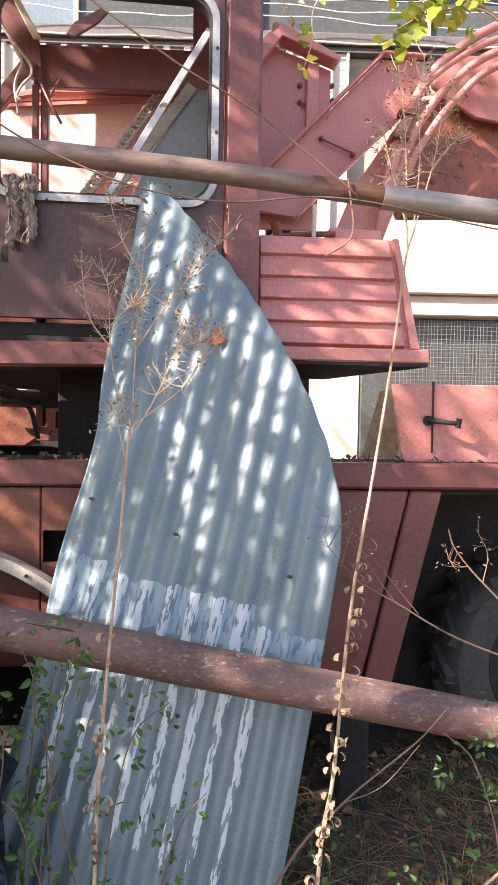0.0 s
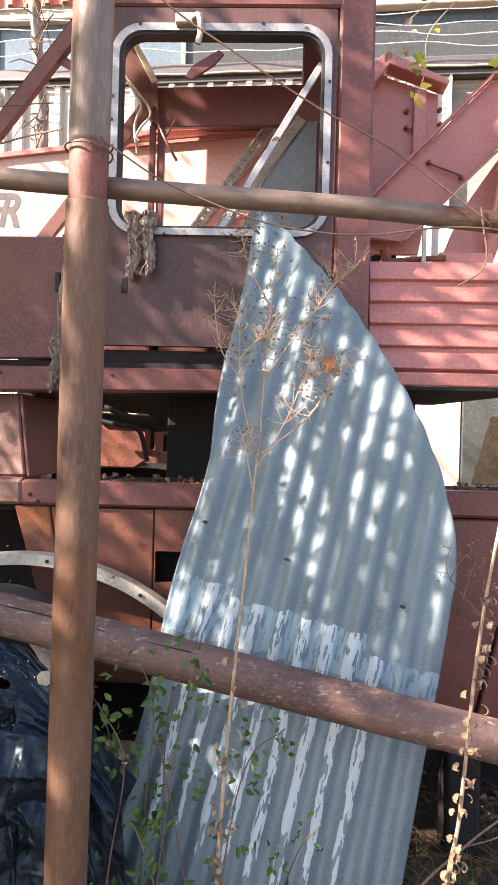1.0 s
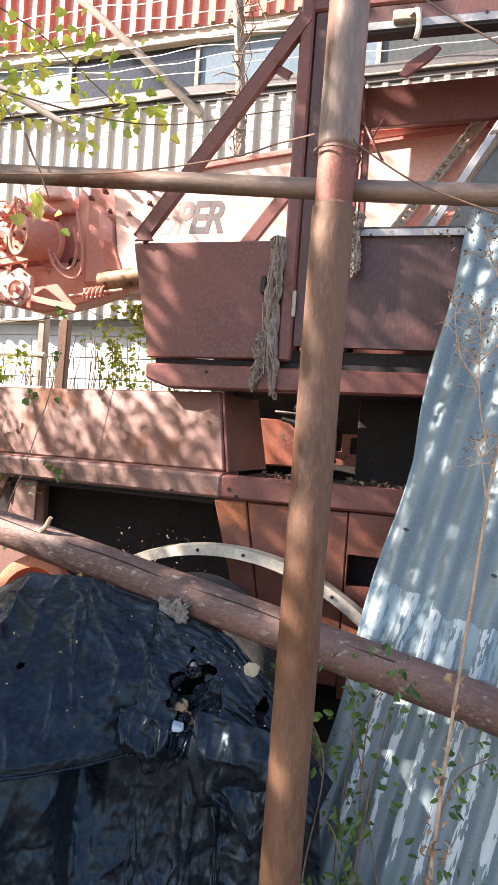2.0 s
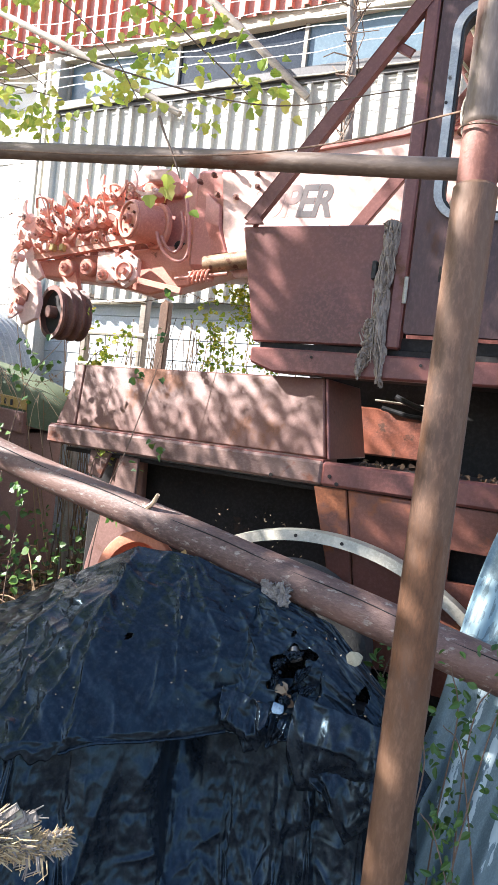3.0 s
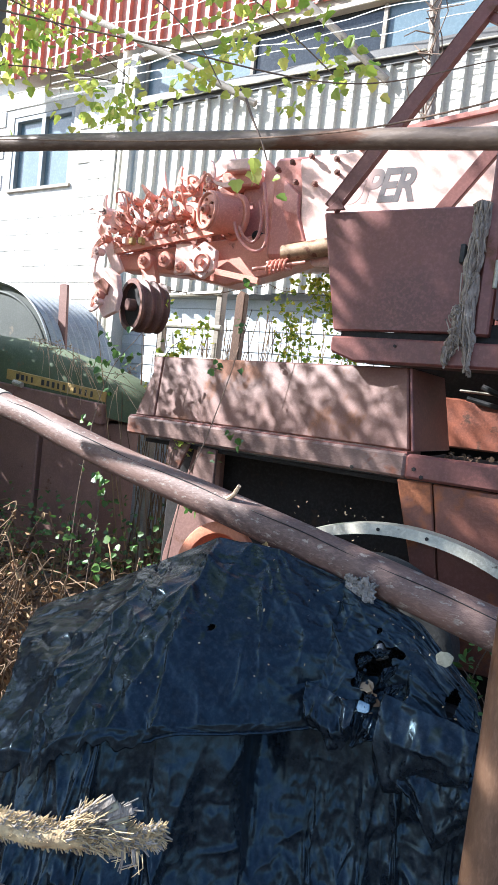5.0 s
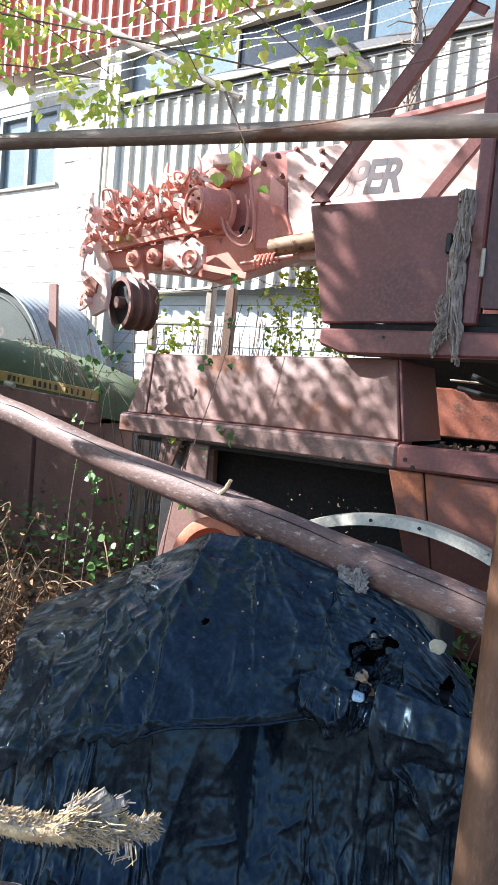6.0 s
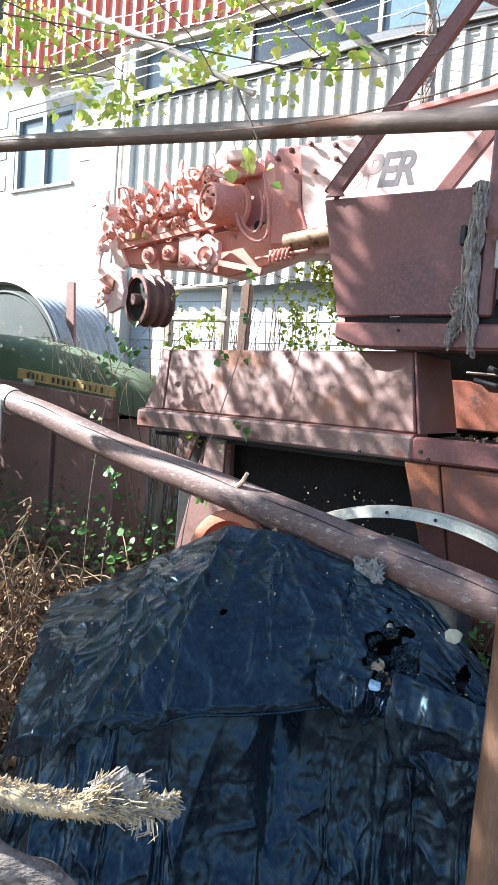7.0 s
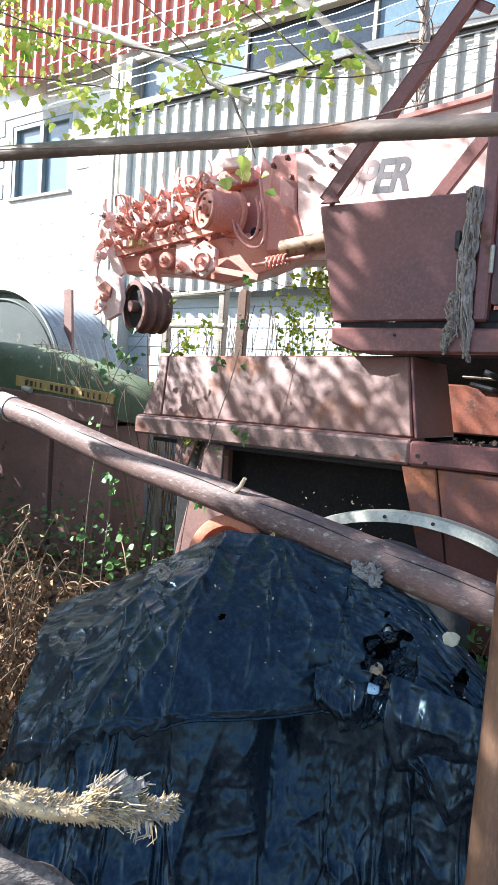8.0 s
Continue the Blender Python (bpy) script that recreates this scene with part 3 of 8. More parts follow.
for (x0, z0), (x1, z1) in (((-3.75, 5.33), (-2.40, 4.17)), ((-5.9, 5.3), (-3.66, 4.16))):
    bm = tube(bmesh.new(), smooth_path([bw(x0, 0.42, z0), bw((x0 + x1) / 2, 0.36, (z0 + z1) / 2 + 0.015), bw(x1, 0.1, z1)], 8), 0.033, 10, 0.12)
    part("strut", bm, TIMBER, barn, "grey weathered pole strut", True)

BO = -0.3
block = thing("block_building", bw(-8.5, BO - 0.4, 0), "white painted concrete block building with a metal-framed window", "building")
bm = wbox(bmesh.new(), -12, -5.6, BO - 0.25, BO - 0.012, 0, 3.80, 0)
wbox(bm, -12, -7.64, BO - 0.25, BO - 0.012, 3.80, 5.2, 0)
wbox(bm, -6.51, -5.6, BO - 0.25, BO - 0.012, 3.80, 5.2, 0)
wbox(bm, -7.64, -6.51, BO - 0.25, BO - 0.012, 4.72, 5.2, 0)
part("wall", bm, MORTAR, block)
bm = wbox(bmesh.new(), -7.66, -6.49, BO - 0.1, BO + 0.015, 3.765, 3.81, 0.006)
part("window_sill", bm, TIMBER, block)
win = part("window", wbox(bmesh.new(), -7.64, -6.51, BO - 0.1, BO - 0.02, 4.66, 4.72), WINFRAME, block, "grey metal-framed window")
for x in (-7.64, -7.11, -6.58):
    part("glazing_bar", wbox(bmesh.new(), x, x + 0.07, BO - 0.1, BO - 0.02, 3.80, 4.67), WINFRAME, win)
for x in (-7.58, -7.05):
    part("pane", wbox(bmesh.new(), x, x + 0.48, BO - 0.09, BO - 0.075, 3.8, 4.67, 0), PANEL, win, "pale blue glass pane")
part("eave_board", wbox(bmesh.new(), -12, -5.6, BO - 0.2, BO + 0.12, 5.2, 5.35, 0.01), TIMBER, block)
part("roof", plate(bmesh.new(), [bw(-12, BO + 0.2, 5.35), bw(-5.55, BO + 0.2, 5.35), bw(-5.55, BO - 4, 6.2), bw(-12, BO - 4, 6.2)], (0, 0, 0.05), 0), GUTTER, block)
brick_me = None
for r in range(26):
    for k in range(17):
        x = -12 + 0.4 * k + (0.2 if r % 2 else 0.0)
        z = 0.02 + 0.2 * r
        if x + 0.4 > -5.6 or (x + 0.4 > -7.66 and x < -6.49 and z + 0.2 > 3.75 and z < 4.73) or x < -9.6 or z < 1.0:
            continue
        if brick_me is None:
            ob = part("concrete_block", wbox(bmesh.new(), 0.004, 0.396, -0.012, 0.0, 0.004, 0.196, 0.004), BLOCKM, block)
            brick_me = ob.data
            p0 = Vector(bw(0, 0, 0))
        else:
            ob = new("concrete_block", brick_me)
            ob.parent = block
            ob.matrix_parent_inverse = Matrix.Translation(-block.location)
        ob.location = Vector(bw(x, BO, z)) - p0
part("end_wall", plate(bmesh.new(), [bw(-5.5, 0, 0), bw(-5.5, -1.3, 0), bw(-5.5, -1.3, 6.3), bw(-5.5, 0, 6.3)], (0.05, 0, 0), 0), CREAM, barn)

vine_post = thing("vine_post", (-1.75, 4.3, 0), "pale weathered timber post tangled with dead vine", "post")
P = smooth_path([(-1.74, 4.3, -0.1), (-1.73, 4.32, 1.5), (-1.75, 4.3, 3.0), (-1.76, 4.31, 3.6), (-1.80, 4.3, 4.1), (-1.86, 4.3, 4.62)], 10)
part("post", tube(bmesh.new(), P, 0.036, 10, 0.5), GREYBARK, vine_post, smooth=True)
rnd = random.Random(3)
paths = []
for k in range(26):
    z = rnd.uniform(3.2, 4.6)
    q = Vector((-1.78, 4.27, z))
    paths.append([q, q + Vector((rnd.uniform(-.12, .12), rnd.uniform(-.06, .02), rnd.uniform(-.1, .12))), q + Vector((rnd.uniform(-.2, .2), rnd.uniform(-.1, .02), rnd.uniform(-.25, .15)))])
for k in range(3):
    paths.append([Vector((-1.76 + 0.045 * math.sin(i * 1.3 + k * 2), 4.29 - 0.045 * math.cos(i * 1.3 + k * 2), 3.0 + i * 0.14)) for i in range(12)])
part("dead_vine", tangle(paths, 0.006), TWIG, vine_post)

# ---- combine harvester ----
comb = thing("combine_harvester", (-0.5, 2.7, 0), "old maroon combine harvester with a glassless cab, rusting in weeds", "combine harvester")
YF = 2.40
door = part("door", ring_plate(bmesh.new(), rr_ring(-0.80, -0.005, 2.285, 3.05, 0.10), rr_ring(-0.865, 0.026, 1.862, 3.13, 0.012), YF - 0.012, YF + 0.022), DOORP, comb, "maroon cab door darkened by soot and painted-in shade, open window")
part("window_frame", ring_plate(bmesh.new(), rr_ring(-0.785, -0.018, 2.30, 3.035, 0.085), rr_ring(-0.814, 0.008, 2.275, 3.063, 0.112), YF - 0.03, YF - 0.013), ALU, door, "worn aluminium window frame", True)
part("gasket", ring_plate(bmesh.new(), rr_ring(-0.775, -0.028, 2.31, 3.025, 0.08), rr_ring(-0.785, -0.018, 2.30, 3.035, 0.085), YF - 0.022, YF + 0.03), RUBBER, door, "black rubber gasket")
bm = bmesh.new()
bar(bm, (-0.025, YF + 0.03, 2.95), (-0.412, YF + 0.03, 2.285), 0.028, 0.008)
part("window_stay", bm, ALU, door, "slanting aluminium window stay")
bm = box(bmesh.new(), -0.575, -0.475, YF - 0.06, YF - 0.028, 3.045, 3.085, 0.004)
tube(bm, smooth_path([(-0.51, YF - 0.06, 3.06), (-0.485, YF - 0.085, 3.055), (-0.478, YF - 0.085, 3.00), (-0.487, YF - 0.08, 2.955)], 5), 0.011, 8)
part("latch", bm, PALE, door, "pale metal latch with a hooked lever")
bm = bmesh.new()
plate(bm, [(-0.55, YF + 0.03, 2.895), (-0.52, YF + 0.03, 2.94), (-0.42, YF + 0.03, 3.0), (-0.40, YF + 0.03, 2.985), (-0.44, YF + 0.03, 2.94), (-0.52, YF + 0.03, 2.885)], (0.005, 0.012, 0), 0.003)
part("flap", bm, MAROON, door)
for z in (2.02,):
    part("hinge", cyl(bmesh.new(), (-0.872, YF - 0.025, z - 0.05), (-0.872, YF - 0.025, z + 0.05), 0.008, 10), PALE, door, "bare metal hinge pin")
bolts("screw", [(x, YF - 0.029, z) for x, z in ((-0.71, 3.058), (-0.25, 3.062), (-0.808, 2.7), (0.0, 2.55), (0.0, 2.85), (-0.35, 2.276), (-0.6, 2.276))], 0.006, 0.004, RUBBER, door)
part("pillar", box(bmesh.new(), 0.034, 0.167, YF - 0.02, YF + 0.10, 1.80, 3.42, 0.012), MAROON, comb)
part("pillar", box(bmesh.new(), -0.925, -0.873, YF - 0.025, YF + 0.06, 1.80, 3.42, 0.008), MAROON, comb)
part("inner_pillar", box(bmesh.new(), -0.865, -0.835, YF + 0.03, YF + 0.09, 2.26, 3.4, 0.006), MAROON, comb)
part("head_beam", box(bmesh.new(), -0.925, 0.167, YF - 0.015, YF + 0.09, 3.137, 3.42, 0.008), MAROON, comb)
part("roof", box(bmesh.new(), -0.98, 0.22, YF - 0.06, 2.98, 3.42, 3.52, 0.02), MAROON, comb)
part("pillar", box(bmesh.new(), 0.06, 0.16, 2.80, 2.90, 1.8, 3.42, 0.008), MAROON, comb)
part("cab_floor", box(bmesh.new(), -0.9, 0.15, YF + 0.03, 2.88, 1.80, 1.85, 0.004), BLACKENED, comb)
# far side of the cab
bm = plate(bmesh.new(), xz([(-0.745, 2.875), (0.06, 2.90), (0.06, 3.075), (-0.72, 3.05)], 2.80), (0, 0.03, 0))
part("far_header", bm, MAROON, comb)
bm = plate(bmesh.new(), xz([(-0.895, 3.158), (-0.98, 3.36), (-0.87, 3.36), (-0.80, 3.20), (-0.715, 3.048), (-0.70, 2.87), (-0.775, 2.935)], 2.785), (0, 0.05, 0))
part("slanted_post", bm, MAROON, comb)
bm = plate(bmesh.new(), xz([(-0.87, 3.30), (-0.845, 3.30), (-0.711, 3.067), (-0.738, 3.055)], 2.775), (0, 0.03, 0))
part("edge_board", bm, CREAM, comb, "pale board along the hatch")
part("far_post", box(bmesh.new(), -0.747, -0.721, 2.79, 2.82, 1.85, 2.88, 0.004), MAROON, comb)
part("far_post", box(bmesh.new(), -0.712, -0.682, 2.80, 2.84, 1.85, 2.88, 0.004), MAROON, comb)
part("far_sill", box(bmesh.new(), -0.925, 0.06, 2.80, 2.86, 1.85, 2.40, 0.006), MAROON, comb)
part("far_pillar", box(bmesh.new(), -0.085, 0.056, 2.806, 2.86, 2.404, 3.42, 0.006), MAROON, comb)
part("far_pillar", box(bmesh.new(), -0.985, -0.945, 2.80, 2.84, 1.85, 3.42, 0.006), MAROON, comb)
bm = plate(bmesh.new(), xz([(-0.07, 2.895), (-0.25, 2.625), (-0.34, 2.41), (-0.02, 2.41), (-0.02, 2.895)], 2.77), (0, 0.02, 0))
part("inner_panel", bm, OLIVEP, comb, "dusty grey panel inside the cab")
bm = bar(bmesh.new(), (-0.085, 2.755, 2.90), (-0.44, 2.755, 2.40), 0.045, 0.012)
part("inner_rail", bm, TIMBER, comb, "dull grey rail inside the cab")
bm = bar(bmesh.new(), (-0.745, 2.79, 2.975), (-1.30, 2.83, 2.27), 0.06, 0.03)
part("far_brace", bm, MAROON, comb)
for k, p in enumerate(([(-0.85, 2.7, 3.08), (-0.835, 2.7, 3.045), (-0.777, 2.7, 2.968), (-0.733, 2.7, 2.91), (-0.731, 2.7, 2.87), (-0.764, 2.7, 2.831), (-0.785, 2.7, 2.79), (-0.772, 2.7, 2.77)],
                       [(-0.80, 2.72, 2.98), (-0.77, 2.72, 2.93), (-0.79, 2.71, 2.86), (-0.794, 2.71, 2.807), (-0.779, 2.7, 2.715)],
                       [(-0.70, 2.72, 2.86), (-0.661, 2.7, 2.778), (-0.61, 2.7, 2.688)],
                       [(-0.62, 2.73, 2.88), (-0.645, 2.72, 2.83), (-0.665, 2.72, 2.79)])):
    part("loose_cable", tube(bmesh.new(), smooth_path(p, 5), 0.006, 6), PALE if k < 2 else MAROON, comb, "loose frayed cable", True)
# platform left of the door
bm = plate(bmesh.new(), xz([(-1.565, 2.262), (-0.927, 2.268), (-0.927, 1.808), (-1.468, 1.796)], YF - 0.01), (0, 0.03, 0), 0.006)
part("platform_panel", bm, MAROON, comb, "maroon platform side panel")
bm = plate(bmesh.new(), [(-1.565, YF + 0.02, 2.262), (-1.565, 2.83, 2.262), (-1.468, 2.83, 1.796), (-1.468, YF + 0.02, 1.796)], (0.02, 0, 0.004), 0.003)
part("platform_end", bm, MAROON, comb)
part("brace", bar(bmesh.new(), (-1.535, YF - 0.012, 2.275), (-0.905, YF - 0.012, 3.115), 0.055, 0.03), MAROON, comb, "maroon diagonal brace")
bm = plate(bmesh.new(), xz([(-1.555, 2.265), (-1.47, 2.265), (-1.50, 2.31)], YF - 0.03), (0, 0.012, 0), 0.002)
part("gusset", bm, MAROON, comb)
part("brace_tie", bar(bmesh.new(), (-0.955, YF - 0.005, 2.90), (-1.03, YF - 0.005, 2.945), 0.03, 0.012), MAROON, comb)
part("door_catch", box(bmesh.new(), -1.005, -0.985, YF - 0.04, YF - 0.01, 2.055, 2.125, 0.004), RUBBER, comb)
bm = plate(bmesh.new(), xz([(-1.462, 1.772), (0.167, 1.778), (0.167, 1.70), (-1.36, 1.675), (-1.462, 1.71)], YF - 0.035), (0, 0.06, 0), 0.008)
part("floor_lip", bm, MAROON, comb)
part("lock_hole", box(bmesh.new(), -0.762, -0.735, YF - 0.013, YF - 0.006, 2.055, 2.115, 0.002), BLACKENED, comb)
# solid black filler in place of the gap's shade
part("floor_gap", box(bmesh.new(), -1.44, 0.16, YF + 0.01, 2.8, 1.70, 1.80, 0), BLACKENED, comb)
bolts("bolt", [(x, YF - 0.036, 1.745) for x in (-0.3, -0.78, -1.2)], 0.006, 0.005, BLACKENED, comb)
# long side beam and what hangs under it
bm = plate(bmesh.new(), xz([(-1.085, 1.352), (2.4, 1.358), (2.4, 1.257), (-1.085, 1.262)], 2.285), (0, 0.07, 0), 0.01)
part("side_beam", bm, MAROON, comb)
bm = plate(bmesh.new(), [(-1.085, 2.285, 1.352), (-2.66, 2.64, 1.33), (-2.66, 2.64, 1.238), (-1.085, 2.285, 1.262)], (0.015, 0.07, 0), 0.01)
part("fender_lip", bm, LIPP, comb, "faded maroon lip along the fender")
bm = plate(bmesh.new(), [(-1.085, 2.30, 1.358), (-2.655, 2.655, 1.337), (-2.60, 2.85, 1.337), (-1.085, 2.50, 1.358)], (0, 0, -0.03), 0.002)
part("fender_ledge", bm, MAROON, comb)
bm = plate(bmesh.new(), [(-1.155, 2.42, 1.673), (-1.092, 2.34, 1.362), (-2.50, 2.66, 1.342), (-2.535, 2.74, 1.655)], (0.008, 0.03, -0.003), 0.006)
part("fender", bm, FENDERP, comb, "sun-bleached maroon fender panel")
bm = plate(bmesh.new(), [(-2.542, 2.742, 1.655), (-2.508, 2.662, 1.342), (-2.655, 2.70, 1.338), (-2.60, 2.757, 1.60), (-2.62, 2.76, 1.65)], (0.008, 0.03, -0.003), 0.004)
part("fender_end", bm, FENDERP, comb)
bm = plate(bmesh.new(), [(-1.15, 2.42, 1.67), (-1.08, 2.33, 1.36), (-1.06, 2.85, 1.36), (-1.12, 2.85, 1.67)], (0.012, 0, 0), 0.003)
part("fender_side", bm, MAROON, comb)
bolts("bolt", [(-1.05, 2.286, 1.30), (-1.02, 2.286, 1.275), (-1.3, 2.333, 1.27)], 0.008, 0.006, BLACKENED, comb)
bm = plate(bmesh.new(), xz([(-1.112, 1.256), (-0.985, 1.256), (-0.87, 0.62), (-0.93, 0.62)], 2.300), (0, 0.03, 0), 0.005)
part("leg_panel", bm, RUSTY, comb, "rusty slanting leg panel")
bm = plate(bmesh.new(), xz([(-0.980, 1.256), (-0.60, 1.256), (-0.60, 0.62), (-0.865, 0.62)], 2.304), (0, 0.03, 0), 0.004)
part("lower_panel", bm, RUSTY, comb, "rust-brown lower panel")
bm = ring_plate(bmesh.new(), rr_ring(-0.592, -0.44, 0.99, 1.105, 0.004, 1), rr_ring(-0.596, 0.40, 0.58, 1.256, 0.004, 1), 2.304, 2.334)
part("slotted_panel", bm, RUSTY, comb, "maroon panel with a rectangular slot")
bm = plate(bmesh.new(), xz([(0.406, 1.252), (0.734, 1.252), (0.57, 0.56), (0.406, 0.56)], 2.304), (0, 0.03, 0), 0.005)
part("leg_panel", bm, MAROON, comb)
bm = plate(bmesh.new(), xz([(0.741, 1.252), (0.862, 1.252), (0.685, 0.53), (0.577, 0.53)], 2.300), (0, 0.034, 0), 0.006)
part("leg_panel", bm, MAROON, comb)
# near-black sheets close off the underside so arches and gaps read as shade
part("axle_box", box(bmesh.new(), -0.9, 0.66, 2.42, 2.75, 0.35, 1.2, 0.02), BLACKENED, comb, "near-black underside block standing in for shade")
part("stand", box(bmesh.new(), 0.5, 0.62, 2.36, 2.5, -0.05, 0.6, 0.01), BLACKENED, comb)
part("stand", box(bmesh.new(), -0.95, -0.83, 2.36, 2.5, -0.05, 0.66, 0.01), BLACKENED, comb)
part("inner_wall", box(bmesh.new(), -2.6, 2.6, 2.98, 3.02, 0.0, 1.24, 0.01), BLACKENED, comb, "near-black sheet that shades the wheel arches")
part("gap_back", box(bmesh.new(), -0.655, 0.47, 2.93, 2.97, 1.22, 1.72, 0.004), BLACKENED, comb, "near-black plate shading the gap")
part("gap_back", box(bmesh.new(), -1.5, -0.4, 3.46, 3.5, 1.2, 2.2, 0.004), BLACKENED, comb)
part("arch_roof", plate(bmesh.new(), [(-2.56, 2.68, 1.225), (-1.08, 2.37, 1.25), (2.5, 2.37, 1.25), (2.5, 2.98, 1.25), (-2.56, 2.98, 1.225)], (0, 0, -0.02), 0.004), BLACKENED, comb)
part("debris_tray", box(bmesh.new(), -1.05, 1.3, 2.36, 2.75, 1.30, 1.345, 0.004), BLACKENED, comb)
part("arch_divider", plate(bmesh.new(), [(-2.36, 2.86, 1.22), (-2.20, 2.86, 1.22), (-2.16, 2.86, 0.0), (-2.56, 2.86, 0.0), (-2.50, 2.86, 0.6)], (0, 0.05, 0), 0.006), BROWNBOX, comb, "dark brown sloping end plate")
bm = bmesh.new()
a = [radians(v) for v in np.linspace(18, 162, 49)]
inner = [(-1.04 + 0.815 * math.cos(v), 0.245 + 0.815 * math.sin(v)) for v in a]
outer = [(-1.04 + 0.853 * math.cos(v), 0.245 + 0.853 * math.sin(v)) for v in a]
L = [[bm.verts.new((x, y, z)) for x, z in o] for o, y in ((inner, 2.20), (outer, 2.205), (outer, 2.27), (inner, 2.27))]
for i, j in ((0, 1), (1, 2), (2, 3), (3, 0)):
    for k in range(len(a) - 1):
        bm.faces.new((L[i][k], L[i][k + 1], L[j][k + 1], L[j][k]))
for q in (0, -1):
    bm.faces.new([l[q] for l in L])
bar(bm, (-0.98, 2.235, 1.08), (-0.98, 2.31, 1.08), 0.05, 0.02)
hoop = part("wheel_hoop", bm, PALE, comb, "pale bare-metal hoop over the wheel", True)
bolts("rivet", [(-1.04 + 0.834 * math.cos(radians(v)), 2.2, 0.245 + 0.834 * math.sin(radians(v))) for v in (60, 84, 96, 118)], 0.007, 0.004, BLACKENED, hoop)


def tyre_mesh(c, r, w, lug, n=48):
    """A tyre with its axle along y: a rounded tread with staggered lugs."""
    bm = bmesh.new()
    prof = [(0.62, -0.42), (0.78, -0.5), (0.93, -0.47), (1.0, -0.36), (1.015, 0), (1.0, 0.36), (0.93, 0.47), (0.78, 0.5), (0.62, 0.42)]
    rings = []
    for k in range(n):
        a = 2 * math.pi * k / n
        rings.append([bm.verts.new((c[0] + r * p * math.cos(a), c[1] + w * q, c[2] + r * p * math.sin(a))) for p, q in prof])
    for k in range(n):
        A, B = rings[k], rings[(k + 1) % n]
        for i in range(len(prof) - 1):
            bm.faces.new((A[i], A[i + 1], B[i + 1], B[i]))
    return bm


def tyre_lugs(c, r, w, lug, material, parent):
    for k in range(lug):
        for s in (-1, 1):
            a = 2 * math.pi * (k + (0.5 if s > 0 else 0)) / lug
            m = Matrix.Translation(c) @ Matrix.Rotation(-a, 4, "Y") @ Matrix.Translation((r * 1.01, s * w * 0.24, 0)) @ Matrix.Rotation(radians(28 * s), 4, "X")
            part("lug", box(bmesh.new(), -0.02, 0.022, -w * 0.26, w * 0.26, -0.022, 0.022, 0.004, m), material, parent)


wheel = part("wheel", cyl(bmesh.new(), (1.5, 2.62, 0.46), (1.5, 2.9, 0.46), 0.28, 28), BLACKENED, comb)
tyre = part("tyre", tyre_mesh((1.5, 2.76, 0.46), 0.455, 0.34, 18), TYRE, comb, "dusty black lugged tyre", True)
tyre_lugs((1.5, 2.76, 0.46), 0.455, 0.34, 18, TYRE, tyre)
# louvred cover and side door to the right
bm = plate(bmesh.new(), [(0.176, 2.47, 2.215), (0.735, 2.53, 2.235), (0.80, 2.44, 1.79), (0.176, 2.42, 1.79)], (0, 0.2, 0), 0.004)
cover = part("louvred_cover", bm, PINK, comb, "faded red louvred engine cover")
for k in range(5):
    f0, f1 = k / 5, (k + 0.86) / 5

    def at(u, f, o):
        a = Vector((0.178, 2.47, 2.215)).lerp(Vector((0.178, 2.42, 1.79)), f)
        b = Vector((0.70, 2.527, 2.234)).lerp(Vector((0.745, 2.438, 1.79)), f)
        return a.lerp(b, u) + Vector((0, -o, 0))
    bm = bmesh.new()
    q = [at(0, f0, 0.002), at(1, f0, 0.002), at(1, f1, 0.022), at(0, f1, 0.022)]
    plate(bm, q, (0, 0.006, 0), 0.002)
    q2 = [at(0, f1, 0.022), at(1, f1, 0.022), at(1, f1 + 0.02, 0.001), at(0, f1 + 0.02, 0.001)]
    plate(bm, q2, (0, 0.004, 0), 0.001)
    part("louvre", bm, PINK, cover)
bm = plate(bmesh.new(), [(0.715, 2.505, 2.236), (0.737, 2.507, 2.236), (0.80, 2.41, 1.79), (0.765, 2.41, 1.79)], (0, 0.02, 0), 0.002)
part("cover_rim", bm, PINK, cover)
bm = plate(bmesh.new(), [(0.176, 2.392, 1.785), (0.832, 2.396, 1.787), (0.836, 2.396, 1.735), (0.176, 2.392, 1.735)], (0, 0.1, 0), 0.005)
part("cover_lip", bm, PINK, cover)
# near-black sheet paints in the shade under the cover lip
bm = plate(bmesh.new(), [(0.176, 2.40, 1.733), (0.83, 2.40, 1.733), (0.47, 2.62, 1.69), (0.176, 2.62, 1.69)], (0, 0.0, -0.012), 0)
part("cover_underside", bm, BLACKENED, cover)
part("engine_back", box(bmesh.new(), 0.18, 0.72, 2.62, 2.66, 1.75, 2.2, 0.004), PINK, comb)
bm = plate(bmesh.new(), xz([(0.70, 1.655), (2.0, 1.672), (2.0, 1.352), (0.75, 1.352)], 2.43), (0, 0.02, 0), 0.004)
sdoor = part("side_door", bm, PINK, comb, "faded red side door with a dark latch")
part("seam", box(bmesh.new(), 0.862, 0.868, 2.424, 2.434, 1.39, 1.668, 0), BLACKENED, sdoor)
bm = tube(bmesh.new(), [(0.845, 2.425, 1.515), (0.87, 2.385, 1.513), (0.90, 2.375, 1.51), (0.945, 2.375, 1.505)], [0.013, 0.011, 0.009, 0.009], 10)
tube(bm, [(0.945, 2.375, 1.488), (0.95, 2.372, 1.525)], 0.012, 8)
tube(bm, [(0.845, 2.426, 1.515), (0.845, 2.415, 1.515)], 0.02, 12)
